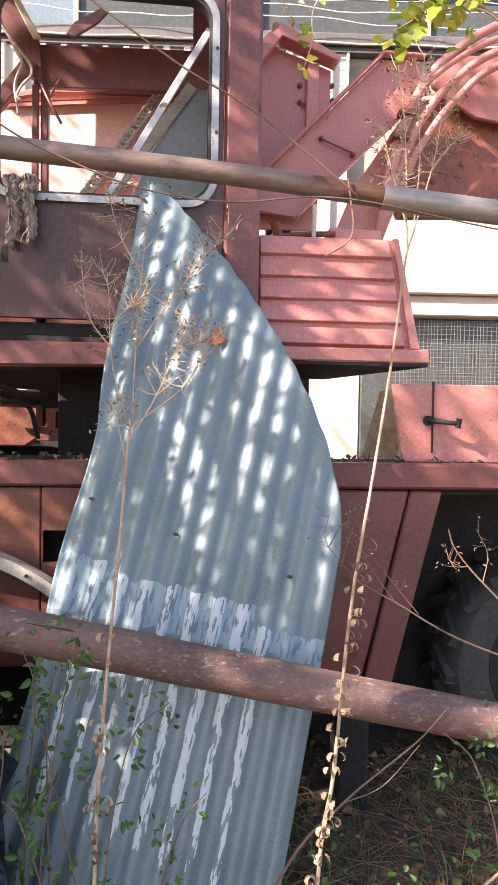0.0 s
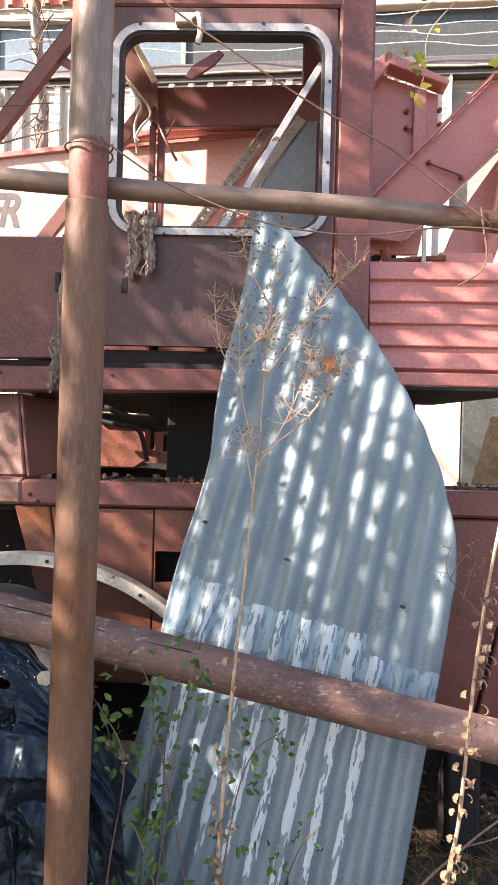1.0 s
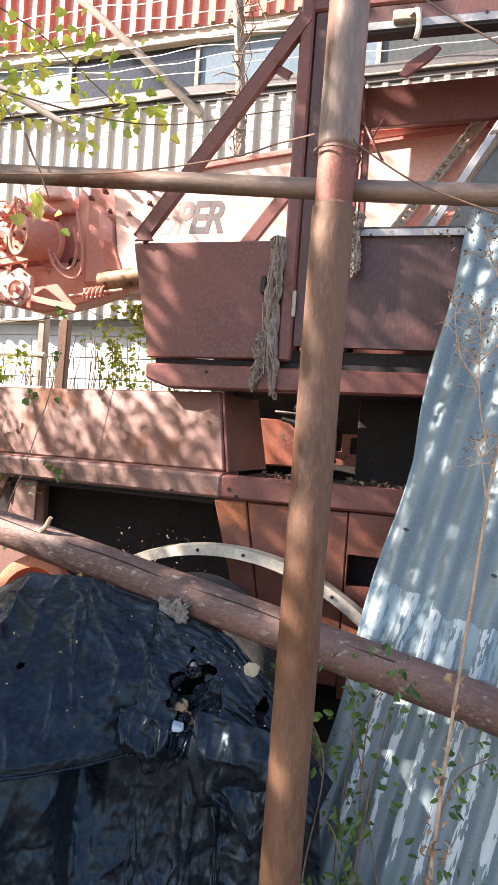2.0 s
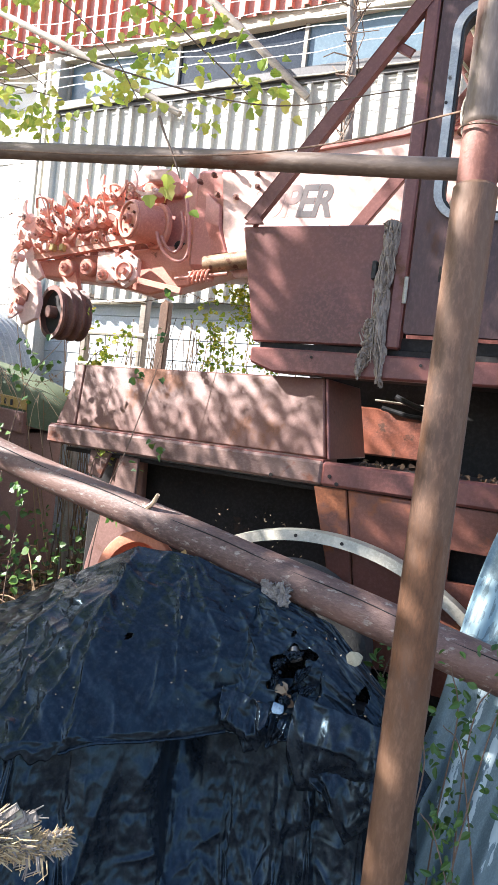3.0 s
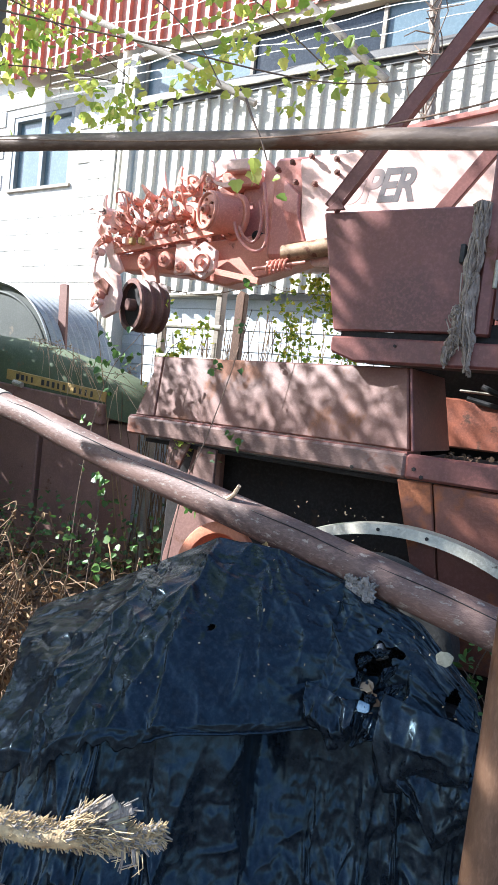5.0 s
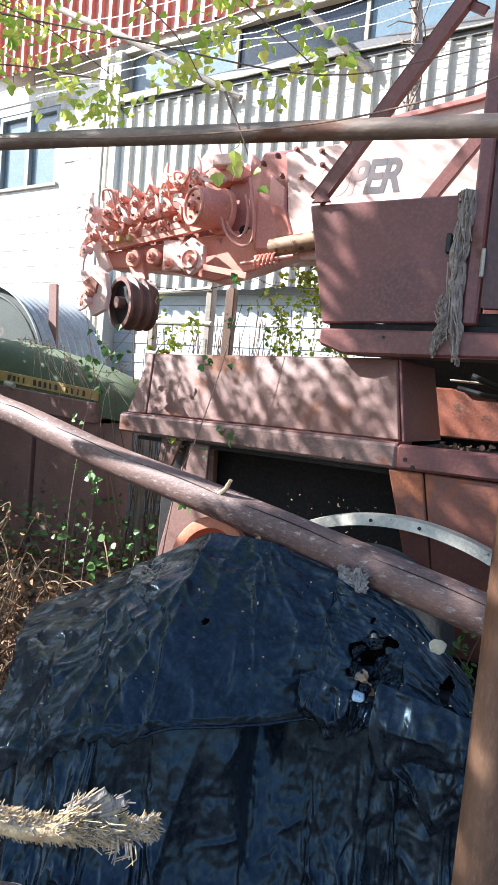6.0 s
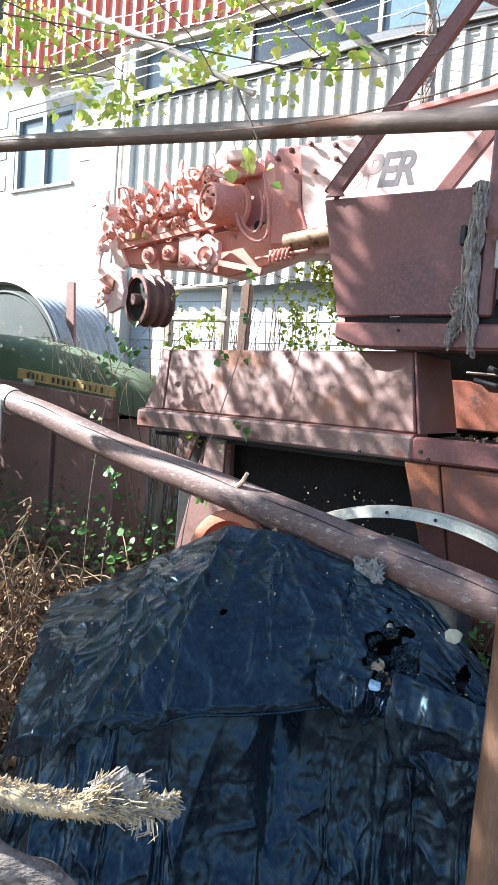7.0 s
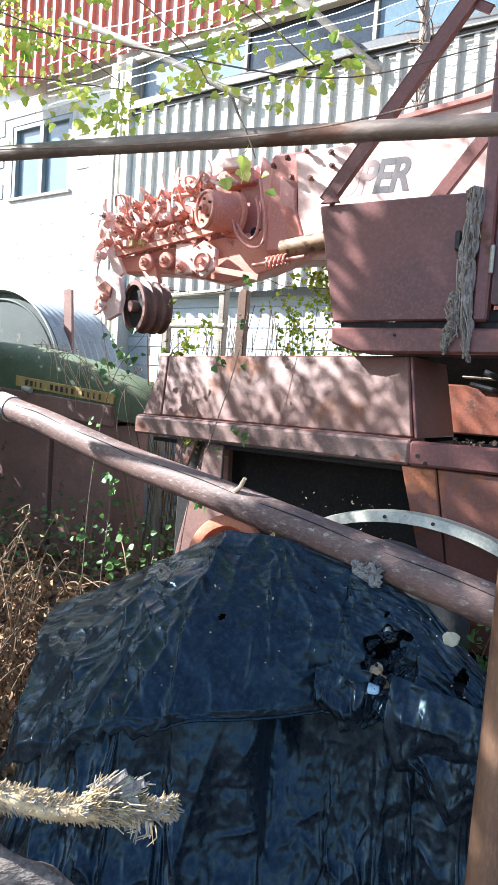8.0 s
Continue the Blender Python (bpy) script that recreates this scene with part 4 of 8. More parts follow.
part("latch", bm, BLACKENED, sdoor, "black latch handle", True)
bm = plate(bmesh.new(), xz([(0.758, 1.645), (0.80, 1.645), (0.86, 1.60), (0.835, 1.352), (0.68, 1.352)], 2.75), (0.0, 0.03, 0), 0.004)
part("side_brace", bm, STRAWMAT, comb, "worn tan brace plate")
# arms, plates and pipes high on the right
bm = plate(bmesh.new(), xz([(0.15, 2.45), (0.15, 3.13), (0.33, 3.33), (0.60, 3.24), (0.60, 2.9), (0.52, 2.45)], 3.20), (0, 0.03, 0), 0.004)
part("back_plate", bm, PINK, comb, "faded red back plate with bolts")
bm = plate(bmesh.new(), xz([(0.10, 3.18), (0.16, 3.10), (0.34, 3.335), (0.62, 3.235), (0.63, 3.26), (0.33, 3.40)], 3.10), (0, 0.10, 0), 0.004)
part("hood_flange", bm, PINK, comb)
part("stiffener", box(bmesh.new(), 0.475, 0.535, 3.165, 3.2, 2.9, 3.25, 0.004), PINK, comb)
bm = plate(bmesh.new(), xz([(0.12, 2.52), (0.82, 3.255), (1.02, 3.26), (1.05, 3.12), (0.42, 2.48)], 3.10), (0, 0.025, 0), 0.005)
arm = part("arm_plate", bm, PINK, comb, "broad faded red arm plate")
part("arm_flange", bar(bmesh.new(), (0.12, 3.07, 2.53), (0.82, 3.07, 3.265), 0.012, 0.045), PINK, arm)
part("arm_flange", bar(bmesh.new(), (0.42, 3.07, 2.475), (1.05, 3.07, 3.115), 0.012, 0.04), PINK, arm)
part("arm_flange", bar(bmesh.new(), (0.815, 3.07, 3.268), (1.03, 3.07, 3.268), 0.012, 0.045), PINK, arm)
bolts("bolt", [(0.444, 3.2, 3.152), (0.445, 3.2, 3.071), (0.605, 3.2, 3.16), (0.607, 3.2, 3.09), (0.535, 3.1, 2.86), (0.69, 3.1, 2.79), (0.49, 3.2, 3.2)], 0.012, 0.016, RUSTY, comb, "rusty hexagon bolt", 0.010)
part("arm_rod", tube(bmesh.new(), [(0.54, 3.08, 2.85), (0.69, 3.08, 2.795)], 0.005, 8), RUSTY, arm)
bm = plate(bmesh.new(), xz([(0.55, 2.24), (0.74, 2.235), (0.88, 2.5), (1.10, 3.1), (0.98, 3.05), (0.72, 2.66)], 3.16), (0, 0.03, 0), 0.004)
part("rear_plate", bm, PINK, comb)
# The tank's shade is put into the darker orange paint.
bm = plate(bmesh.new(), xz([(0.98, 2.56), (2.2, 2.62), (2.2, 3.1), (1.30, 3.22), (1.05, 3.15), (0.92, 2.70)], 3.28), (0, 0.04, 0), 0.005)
part("tank_side", bm, ORANGE, comb, "orange-red tank side with shade in its darker paint")
bm = plate(bmesh.new(), xz([(1.12, 3.20), (1.35, 3.06), (2.2, 2.95), (2.2, 3.4), (1.2, 3.36)], 3.20), (0, 0.03, 0), 0.005)
part("tank_flange", bm, PINK, comb)
part("rear_stand", box(bmesh.new(), 0.3, 0.42, 3.22, 3.32, 0, 2.6, 0.01), BLACKENED, comb)
part("rear_stand", box(bmesh.new(), 1.75, 1.87, 3.3, 3.4, 0, 2.7, 0.01), BLACKENED, comb)
for k, (dz, dx, r) in enumerate(((0, 0, 0.022), (-0.12, 0.02, 0.02), (-0.06, -0.03, 0.016), (-0.19, 0.05, 0.018))):
    P = smooth_path([(1.75, 3.0, 3.5 + dz), (1.36, 3.0, 3.40 + dz), (1.1 + dx, 3.0, 3.22 + dz), (0.97 + dx, 3.02, 3.04 + dz), (0.90 + dx, 3.04, 2.8 + dz * .5), (0.84 + dx * .5, 3.06, 2.5), (0.8, 3.1, 2.3)], 7)
    part("hose", tube(bmesh.new(), P, r, 10), PINK, comb, "faded red hydraulic hose", True)
for x, z in ((0.895, 2.86), (0.93, 2.97)):
    part("hose_clamp", box(bmesh.new(), x - 0.04, x + 0.04, 2.99, 3.05, z - 0.014, z + 0.014, 0.004), RUSTY, comb)
bm = box(bmesh.new(), 0.48, 0.70, 2.62, 2.72, 2.2, 2.30, 0.006)
bolt(bm, (0.6, 2.62, 2.26), (0, -1, 0), 0.013, 0.01)
part("bracket", bm, PINK, comb)
bm = tube(bmesh.new(), smooth_path([(0.24, 2.6, 2.245), (0.36, 2.6, 2.26), (0.50, 2.6, 2.27)], 5), 0.012, 8)
tube(bm, [(0.27, 2.6, 2.24), (0.25, 2.58, 2.30)], 0.02, 8)
part("linkage", bm, RUSTY, comb, "greasy linkage rod", True)
part("pin", tube(bmesh.new(), [(0.405, 2.56, 2.23), (0.405, 2.56, 2.37)], 0.009, 8), PALE, comb)
# oddments seen through the gap under the cab
bm = plate(bmesh.new(), xz([(-1.40, 1.36), (-1.40, 1.60), (-1.10, 1.60), (-0.885, 1.566), (-0.80, 1.56), (-0.80, 1.40), (-0.86, 1.36)], 3.2), (0, 0.12, 0), 0.008)
part("gear_housing", bm, ORANGE, comb, "sunlit orange housing in the gap")
bm = plate(bmesh.new(), xz([(-0.80, 1.39), (-0.80, 1.46), (-0.757, 1.46), (-0.757, 1.546), (-0.655, 1.55), (-0.655, 1.535), (-0.714, 1.53), (-0.716, 1.45), (-0.683, 1.45), (-0.683, 1.39)], 3.18), (0, 0.02, 0), 0.002)
part("bracket", bm, ORANGE, comb)
bm = plate(bmesh.new(), xz([(-1.1, 1.642), (-0.79, 1.632), (-0.79, 1.622), (-1.1, 1.632)], 3.15), (0, 0.06, 0), 0.004)
part("pale_bar", bm, PALE, comb)
bm = tube(bmesh.new(), smooth_path([(-1.05, 3.1, 1.60), (-0.93, 3.1, 1.575), (-0.82, 3.1, 1.55), (-0.78, 3.12, 1.40)], 6), 0.012, 8)
part("cable", bm, RUBBER, comb, smooth=True)
bm = tube(bmesh.new(), smooth_path([(-0.99, 3.1, 1.66), (-0.90, 3.1, 1.625), (-0.80, 3.1, 1.60), (-0.75, 3.12, 1.605)], 6), 0.014, 8)
part("cable", bm, RUBBER, comb, smooth=True)
for pts in (((-2.36, 1.235), (-2.22, 1.235), (-2.28, 1.10), (-2.37, 1.12)), ((-2.16, 1.232), (-2.04, 1.23), (-2.04, 1.02), (-2.18, 1.08))):
    part("lip_bracket", plate(bmesh.new(), [(x, 2.60 - 0.22 * (x + 2.3), z) for x, z in pts], (0, 0.02, 0), 0.003), LIPP, comb, "bleached bracket under the fender lip")

# ---- sun-bleached machine behind the cab ----
hay = thing("farm_machine", (-1.8, 3.2, 0), "sun-bleached red farm machine with exposed gearbox and pulley", "farm machine")
YS = 3.05
bm = plate(bmesh.new(), xz([(-2.03, 2.745), (-1.72, 2.764), (-1.50, 2.85), (-1.09, 2.90), (-0.72, 2.985), (0.1, 3.02), (0.1, 2.2), (-1.90, 2.2), (-1.94, 2.305), (-1.99, 2.44), (-2.004, 2.588)], YS), (0, 0.03, 0), 0.006)
side = part("side_panel", bm, SUPERP, hay, "sun-bleached red side panel with dark lettering")
bm = plate(bmesh.new(), [(-1.72, YS - 0.02, 2.77), (-1.50, YS - 0.02, 2.857), (-1.09, YS - 0.02, 2.907), (-0.72, YS - 0.02, 2.992), (0.1, YS - 0.02, 3.027), (0.1, YS - 0.02, 3.0), (-0.72, YS - 0.02, 2.965), (-1.09, YS - 0.02, 2.88), (-1.50, YS - 0.02, 2.83), (-1.70, YS - 0.02, 2.76)], (0, 0.05, 0), 0.003)
part("top_flange", bm, PINK, side)
cu = bpy.data.curves.new("lettering", "FONT")
cu.body, cu.size, cu.shear, cu.offset, cu.extrude, cu.space_character = "SUPER", 0.205, 0.28, 0.006, 0.0004, 0.92
tmp = new("lettering", cu)
me = bpy.data.meshes.new_from_object(tmp.evaluated_get(bpy.context.evaluated_depsgraph_get()))
bpy.data.objects.remove(tmp)
xs = [v.co.x for v in me.vertices]
for v in me.vertices:
    x, y, z = v.co
    v.co = (-1.862 + (x - min(xs)) * 0.455 / (max(xs) - min(xs)), YS - 0.0009 - z, 2.512 + y * 1.08)
me.materials.append(FADEDLET)
lt = new("lettering", me)
lt.parent = side
tagged(lt, "dark slanted SUPER lettering")
for x, z in ((-2.14, 2.69), (-2.06, 2.722), (-1.955, 2.745), (-1.92, 2.605), (-1.815, 2.722), (-1.805, 2.655), (-2.03, 2.62)):
    bm = tube(bmesh.new(), [(x, YS, z), (x, YS - 0.045, z)], 0.0085, 8)
    tube(bm, [(x, YS - 0.02, z), (x, YS - 0.034, z)], 0.015, 6)
    part("bolt", bm, REDRUST, side)
bm = plate(bmesh.new(), [(-2.298, 3.16, 2.804), (-2.02, 3.045, 2.567), (-2.01, 3.045, 2.463), (-1.954, 3.045, 2.323), (-2.233, 3.16, 2.325), (-2.289, 3.16, 2.566)], (0.012, 0.016, 0), 0.003)
part("end_plate", bm, PINK, hay, "faded red end plate")
part("body", box(bmesh.new(), -2.2, 0.1, 3.09, 3.5, 2.25, 2.78, 0.02), PINK, hay)
part("frame_beam", plate(bmesh.new(), xz([(-3.27, 2.285), (-2.5, 2.37), (-2.05, 2.42), (-1.80, 2.42), (-1.80, 2.30), (-2.02, 2.23), (-2.21, 2.165), (-2.46, 2.105), (-2.75, 2.16), (-3.0, 2.18), (-3.25, 2.19)], 3.15), (0, 0.14, 0), 0.01), GEARP, hay, "orange-red frame beam")
part("ram_rod", tube(bmesh.new(), [(-2.04, 3.0, 2.245), (-1.6, 3.0, 2.31)], 0.046, 16), mat("ochre_rod", (0.30, 0.19, 0.10), (0.20, 0.105, 0.06), 0.6, 0.1, 12, 90, 0.2, (0.17, 0.07, 0.04), 14, 0.55), hay, "ochre ram rod", True)
bm = bmesh.new()
P = [(-2.12 + 0.0030 * i, 2.98 + 0.030 * math.sin(i * 0.78), 2.172 + 0.0004 * i + 0.030 * math.cos(i * 0.78)) for i in range(46)]
tube(bm, P, 0.007, 6)
tube(bm, [(-2.20, 2.98, 2.165), (-1.90, 2.98, 2.20)], 0.010, 8)
part("spring", bm, GEARP, hay, "orange coil spring on a rod", True)


# Darker ORANGE than the levers' GEARP stands in for shade behind them.
part("drum_back", plate(bmesh.new(), xz([(-3.30, 2.34), (-3.25, 2.55), (-2.95, 2.63), (-2.62, 2.73), (-2.36, 2.76), (-2.30, 2.45), (-2.55, 2.36), (-2.9, 2.32)], 3.30), (0, 0.12, 0), 0.008), ORANGE, hay, "red gearbox back plate with shade in its paint")
ax = Vector((0.45, 0.89, 0.03)).normalized()
c0 = Vector((-2.525, 2.98, 2.482))
bm = cyl(bmesh.new(), c0, c0 + ax * 0.17, 0.108, 32, 0.008)
cyl(bm, c0 + ax * 0.165, c0 + ax * 0.20, 0.128, 32, 0.006)
drum = part("drum", bm, GEARP, hay, "round orange-red drum cover", True)
part("drum_rim", tube(bmesh.new(), [c0 - ax * 0.004 + (ax.cross(Vector((0, 0, 1))) * math.cos(a) + Vector((0, 0, 1)) * math.sin(a)) * 0.096 for a in np.linspace(0, 2 * math.pi, 41)], 0.010, 8, cap=False), GEARP, drum, smooth=True)
part("hub", cyl(bmesh.new(), c0, c0 - ax * 0.03, 0.026, 14), GEARP, drum, smooth=True)
part("hub_bolt", cyl(bmesh.new(), c0 - ax * 0.028, c0 - ax * 0.045, 0.012, 6, 0.002), ORANGE, drum)
for k in range(5):
    a = 0.5 + 2 * math.pi * k / 5
    q = c0 + (ax.cross(Vector((0, 0, 1))) * math.cos(a) + Vector((0, 0, 1)) * math.sin(a)) * 0.06
    part("cover_bolt", cyl(bmesh.new(), q, q - ax * 0.014, 0.008, 6, 0.002), ORANGE, drum)
part("housing_wall", box(bmesh.new(), -2.44, -2.20, 3.20, 3.24, 2.33, 2.70, 0.006), PINK, hay, "faded red housing wall behind the hoses")
part("coupling", cyl(bmesh.new(), (-2.30, 3.20, 2.385), (-2.30, 3.15, 2.385), 0.03, 14), BLACKENED, hay)
for name, pts in (("hose", [(-2.358, 3.0, 2.418), (-2.33, 3.0, 2.349), (-2.275, 3.0, 2.287), (-2.203, 3.0, 2.262), (-2.156, 3.0, 2.296), (-2.157, 3.0, 2.409), (-2.179, 3.0, 2.526), (-2.201, 3.0, 2.615)]), ("hose", [(-2.339, 3.02, 2.402), (-2.298, 3.02, 2.341), (-2.244, 3.02, 2.315), (-2.21, 3.02, 2.358), (-2.205, 3.02, 2.446), (-2.228, 3.02, 2.535)])):
    part(name, tube(bmesh.new(), smooth_path(pts, 6), 0.009, 8), PINK, hay, "faded red hose looped down", True)


def claw(name, x, z, y, ang, bend, L, w, material, thick=0.016):
    """A curved, tapering lever with a pivot boss at its root."""
    n, a, p = 9, radians(ang), Vector((x, 0, z))
    lo, hi = [], []
    for i in range(n):
        t = i / (n - 1)
        b = a + radians(bend) * t
        sd = Vector((-math.sin(b), 0, math.cos(b))) * w * 0.5 * (1 - 0.72 * t)
        lo.append((p.x - sd.x, y, p.z - sd.z))
        hi.append((p.x + sd.x, y, p.z + sd.z))
        p = p + Vector((math.cos(b), 0, math.sin(b))) * L / (n - 1)
    bm = plate(bmesh.new(), lo + hi[::-1], (0, thick, 0), 0.002)
    cyl(bm, (x, y + 0.05, z), (x, y - 0.018, z), w * 0.48, 12, 0.003)
    cyl(bm, (x, y - 0.018, z), (x, y - 0.028, z), w * 0.22, 6, 0.001)
    return part(name, bm, material, hay)


# a row of twine-tying units along the rail, each with its standard, cam, levers and pipe
# pale SUPERP pieces among the GEARP ones stand in for sunlit faces
part("unit_rail", bar(bmesh.new(), (-3.25, 3.10, 2.290), (-2.50, 3.10, 2.408), 0.036, 0.03), GEARP, hay)
part("unit_rail", bar(bmesh.new(), (-3.28, 3.16, 2.42), (-2.60, 3.16, 2.535), 0.024, 0.03), GEARP, hay)
rnd = random.Random(21)
for k in range(7):
    x = -3.26 + 0.105 * k
    zr, zt = 2.30 + 0.157 * (x + 3.25), 2.60 + 0.21 * (x + 3.25)
    part("standard", bar(bmesh.new(), (x, 3.17, zr - 0.01), (x + 0.015, 3.17, zt), 0.030, 0.02), GEARP if k % 2 else SUPERP, hay)
    claw("lever", x + 0.01, zt - 0.02, 3.12, rnd.uniform(95, 165), rnd.uniform(-45, 40), rnd.uniform(0.09, 0.13), 0.046, SUPERP if k % 3 == 0 else GEARP)
    claw("lever", x + 0.03, zt - 0.09, 3.08, rnd.uniform(-60, 30), rnd.uniform(-50, 50), rnd.uniform(0.08, 0.12), 0.044, GEARP)
    claw("hook", x - 0.01, zr + 0.12, 3.06, rnd.uniform(60, 200), rnd.choice((-60, 60)), rnd.uniform(0.08, 0.12), 0.04, GEARP if k % 2 else SUPERP)
    claw("hook", x + 0.04, zr + 0.06, 3.07, rnd.uniform(-20, 90), rnd.choice((-55, 55)), rnd.uniform(0.06, 0.10), 0.034, GEARP)
    cz = zr + rnd.uniform(0.13, 0.2)
    bm = cyl(bmesh.new(), (x + 0.05, 3.16, cz), (x + 0.05, 3.09, cz), 0.034, 18, 0.004)
    cyl(bm, (x + 0.05, 3.09, cz), (x + 0.05, 3.07, cz), 0.014, 8, 0.002)
    part("cam", bm, GEARP, hay, smooth=True)
    m = Matrix.Translation((x + 0.02, 3.12, zr + 0.03)) @ Matrix.Rotation(rnd.uniform(-.4, .4), 4, "Y")
    bm = box(bmesh.new(), -0.032, 0.032, -0.03, 0.03, -0.024, 0.024, 0.005, m)
    part("bracket_block", bm, SUPERP if k % 2 else GEARP, hay)
    q = Vector((x, 3.08, zt - rnd.uniform(0.0, 0.1)))
    pts = [q, q + Vector((rnd.uniform(-.05, .05), -0.03, 0.05)), q + Vector((rnd.uniform(.03, .09), -0.02, rnd.uniform(-.02, .06))), q + Vector((rnd.uniform(.06, .13), 0.02, -0.08))]
    part("pipe", tube(bmesh.new(), smooth_path(pts, 5), 0.007, 7), GEARP, hay, smooth=True)
    bolts("bolt_head", [(x + rnd.uniform(-.03, .06), 3.085, zr + rnd.uniform(0.02, 0.26)) for _ in range(3)], 0.009, 0.012, ORANGE, hay, "", 0.008)
# end-of-row castings; full sun is put into their pale paint
part("end_casting", box(bmesh.new(), -0.075, 0.075, -0.05, 0.05, -0.06, 0.06, 0.014, Matrix.Translation((-3.36, 3.16, 2.51)) @ Matrix.Rotation(0.3, 4, "Y")), SUPERP, hay, "end casting in pale sunlit-toned paint")
for a, b, L, w in ((150, 40, 0.15, 0.045), (185, -50, 0.13, 0.04), (120, -60, 0.12, 0.04), (225, 60, 0.14, 0.04)):
    claw("end_lever", -3.33, 2.52, 3.07, a, b, L, w, SUPERP)
claw("end_lever", -3.30, 2.36, 3.05, 200, 70, 0.16, 0.05, GEARP)
claw("end_lever", -3.33, 2.28, 3.03, 240, 60, 0.16, 0.05, SUPERP)
part("hanger", bar(bmesh.new(), (-3.38, 3.10, 2.46), (-3.20, 3.10, 2.16), 0.07, 0.03), SUPERP, hay, "pulley hanger in pale sunlit-toned paint")
for x in (-3.15, -3.10, -3.03):
    part("cap", box(bmesh.new(), x - 0.014, x + 0.014, 3.05, 3.09, 2.325, 2.365, 0.004), YELLOW if x > -3.14 else SUPERP, hay, "small yellow cap")
# rollers and cover plates along the lower beam
for x, z, r in ((-3.01, 2.232, 0.052), (-2.864, 2.241, 0.048), (-2.746, 2.197, 0.034)):
    bm = cyl(bmesh.new(), (x, 3.15, z), (x, 3.085, z), r, 24, 0.006)
    cyl(bm, (x, 3.085, z), (x, 3.06, z), r * 0.5, 14, 0.004)
    cyl(bm, (x, 3.06, z), (x, 3.045, z), r * 0.22, 6, 0.002)
    part("roller", bm, GEARP, hay, smooth=True)
part("roller_plate", box(bmesh.new(), -2.80, -2.675, 3.10, 3.13, 2.16, 2.335, 0.006), SUPERP, hay)
hexa = [(-2.578 + 0.098 * math.cos(radians(30 + 60 * k)), 2.232 + 0.105 * math.sin(radians(30 + 60 * k))) for k in range(6)]
hp = part("hexagon_plate", plate(bmesh.new(), xz(hexa, 3.06), (0, 0.04, 0), 0.006), SUPERP, hay, "six-sided cover plate in pale sunlit-toned paint")
part("cover_ring", tube(bmesh.new(), [(-2.578 + 0.05 * math.cos(a), 3.055, 2.215 + 0.05 * math.sin(a)) for a in np.linspace(0, 2 * math.pi, 25)], 0.008, 7, cap=False), GEARP, hp, smooth=True)
part("cover_hub", cyl(bmesh.new(), (-2.578, 3.06, 2.215), (-2.578, 3.03, 2.215), 0.02, 8), GEARP, hp)
bolts("plate_bolt", [(-2.578 + 0.078 * math.cos(radians(60 * k)), 3.06, 2.232 + 0.08 * math.sin(radians(60 * k))) for k in range(6)], 0.008, 0.008, ORANGE, hp)
part("beam_bar", bar(bmesh.new(), (-2.48, 3.06, 2.165), (-2.20, 3.06, 2.115), 0.035, 0.03), GEARP, hay)
# head block over the drum
part("head_block", box(bmesh.new(), -2.56, -2.33, 3.14, 3.26, 2.66, 2.74, 0.01), GEARP, hay)
part("head_block", box(bmesh.new(), -2.50, -2.36, 3.08, 3.20, 2.725, 2.79, 0.008), SUPERP, hay)
claw("lever", -2.60, 2.68, 3.08, 60, 80, 0.12, 0.045, SUPERP)
claw("lever", -2.40, 2.64, 3.02, 200, -60, 0.14, 0.04, SUPERP)
claw("lever", -2.70, 2.63, 3.05, 20, 70, 0.13, 0.04, GEARP)
bm = plate(bmesh.new(), xz([(-2.70, 2.76), (-2.56, 2.93), (-2.50, 2.80), (-2.62, 2.74)], 3.2), (0, 0.02, 0), 0.003)
part("guard", bm, SUPERP, hay)
bm = plate(bmesh.new(), xz([(-2.60, 2.77), (-2.38, 2.80), (-2.40, 2.70), (-2.56, 2.67)], 3.27), (0, 0.05, 0), 0.004)
part("guard", bm, SUPERP, hay)
# grooved pulley hanging at the low end
PULLEY = mat("brown_pulley_paint", (0.16, 0.075, 0.058), (0.09, 0.04, 0.034), 0.6, 0, 8, 90, 0.15, (0.28, 0.13, 0.09), 12, 0.6)
c0, ax = Vector((-2.955, 2.93, 1.945)), Vector((0.42, 0.90, 0.05)).normalized()
prof = [(0, .125), (.001, .150), (.012, .153), (.03, .130), (.045, .130), (.06, .153), (.075, .153), (.09, .130), (.105, .130), (.12, .153), (.135, .153), (.15, .130), (.165, .130), (.18, .15), (.19, .08)]
bm = tube(bmesh.new(), [c0 + ax * a + ax * 1e-4 * i for i, (a, r) in enumerate(prof)], [r for a, r in prof], 40, cap=False)
pul = part("pulley", bm, PULLEY, hay, "brown multi-groove pulley")
# near-black disc stands in for shade inside the pulley's hollow
part("pulley_face", cyl(bmesh.new(), c0 + ax * 0.028, c0 + ax * 0.04, 0.128, 32), BLACKENED, pul)
part("pulley_hub", cyl(bmesh.new(), c0 + ax * 0.03, c0 - ax * 0.02, 0.035, 16), PULLEY, pul, smooth=True)
part("pulley_guard", plate(bmesh.new(), [(-3.238, 2.9, 2.116), (-3.129, 2.9, 2.154), (-3.048, 2.9, 2.108), (-3.021, 2.9, 1.992), (-3.038, 2.9, 1.901), (-3.128, 2.9, 1.86), (-3.189, 2.9, 1.958)], (0.01, 0.03, 0), 0.003), SUPERP, hay, "broken pulley guard plate in pale sunlit-toned paint")
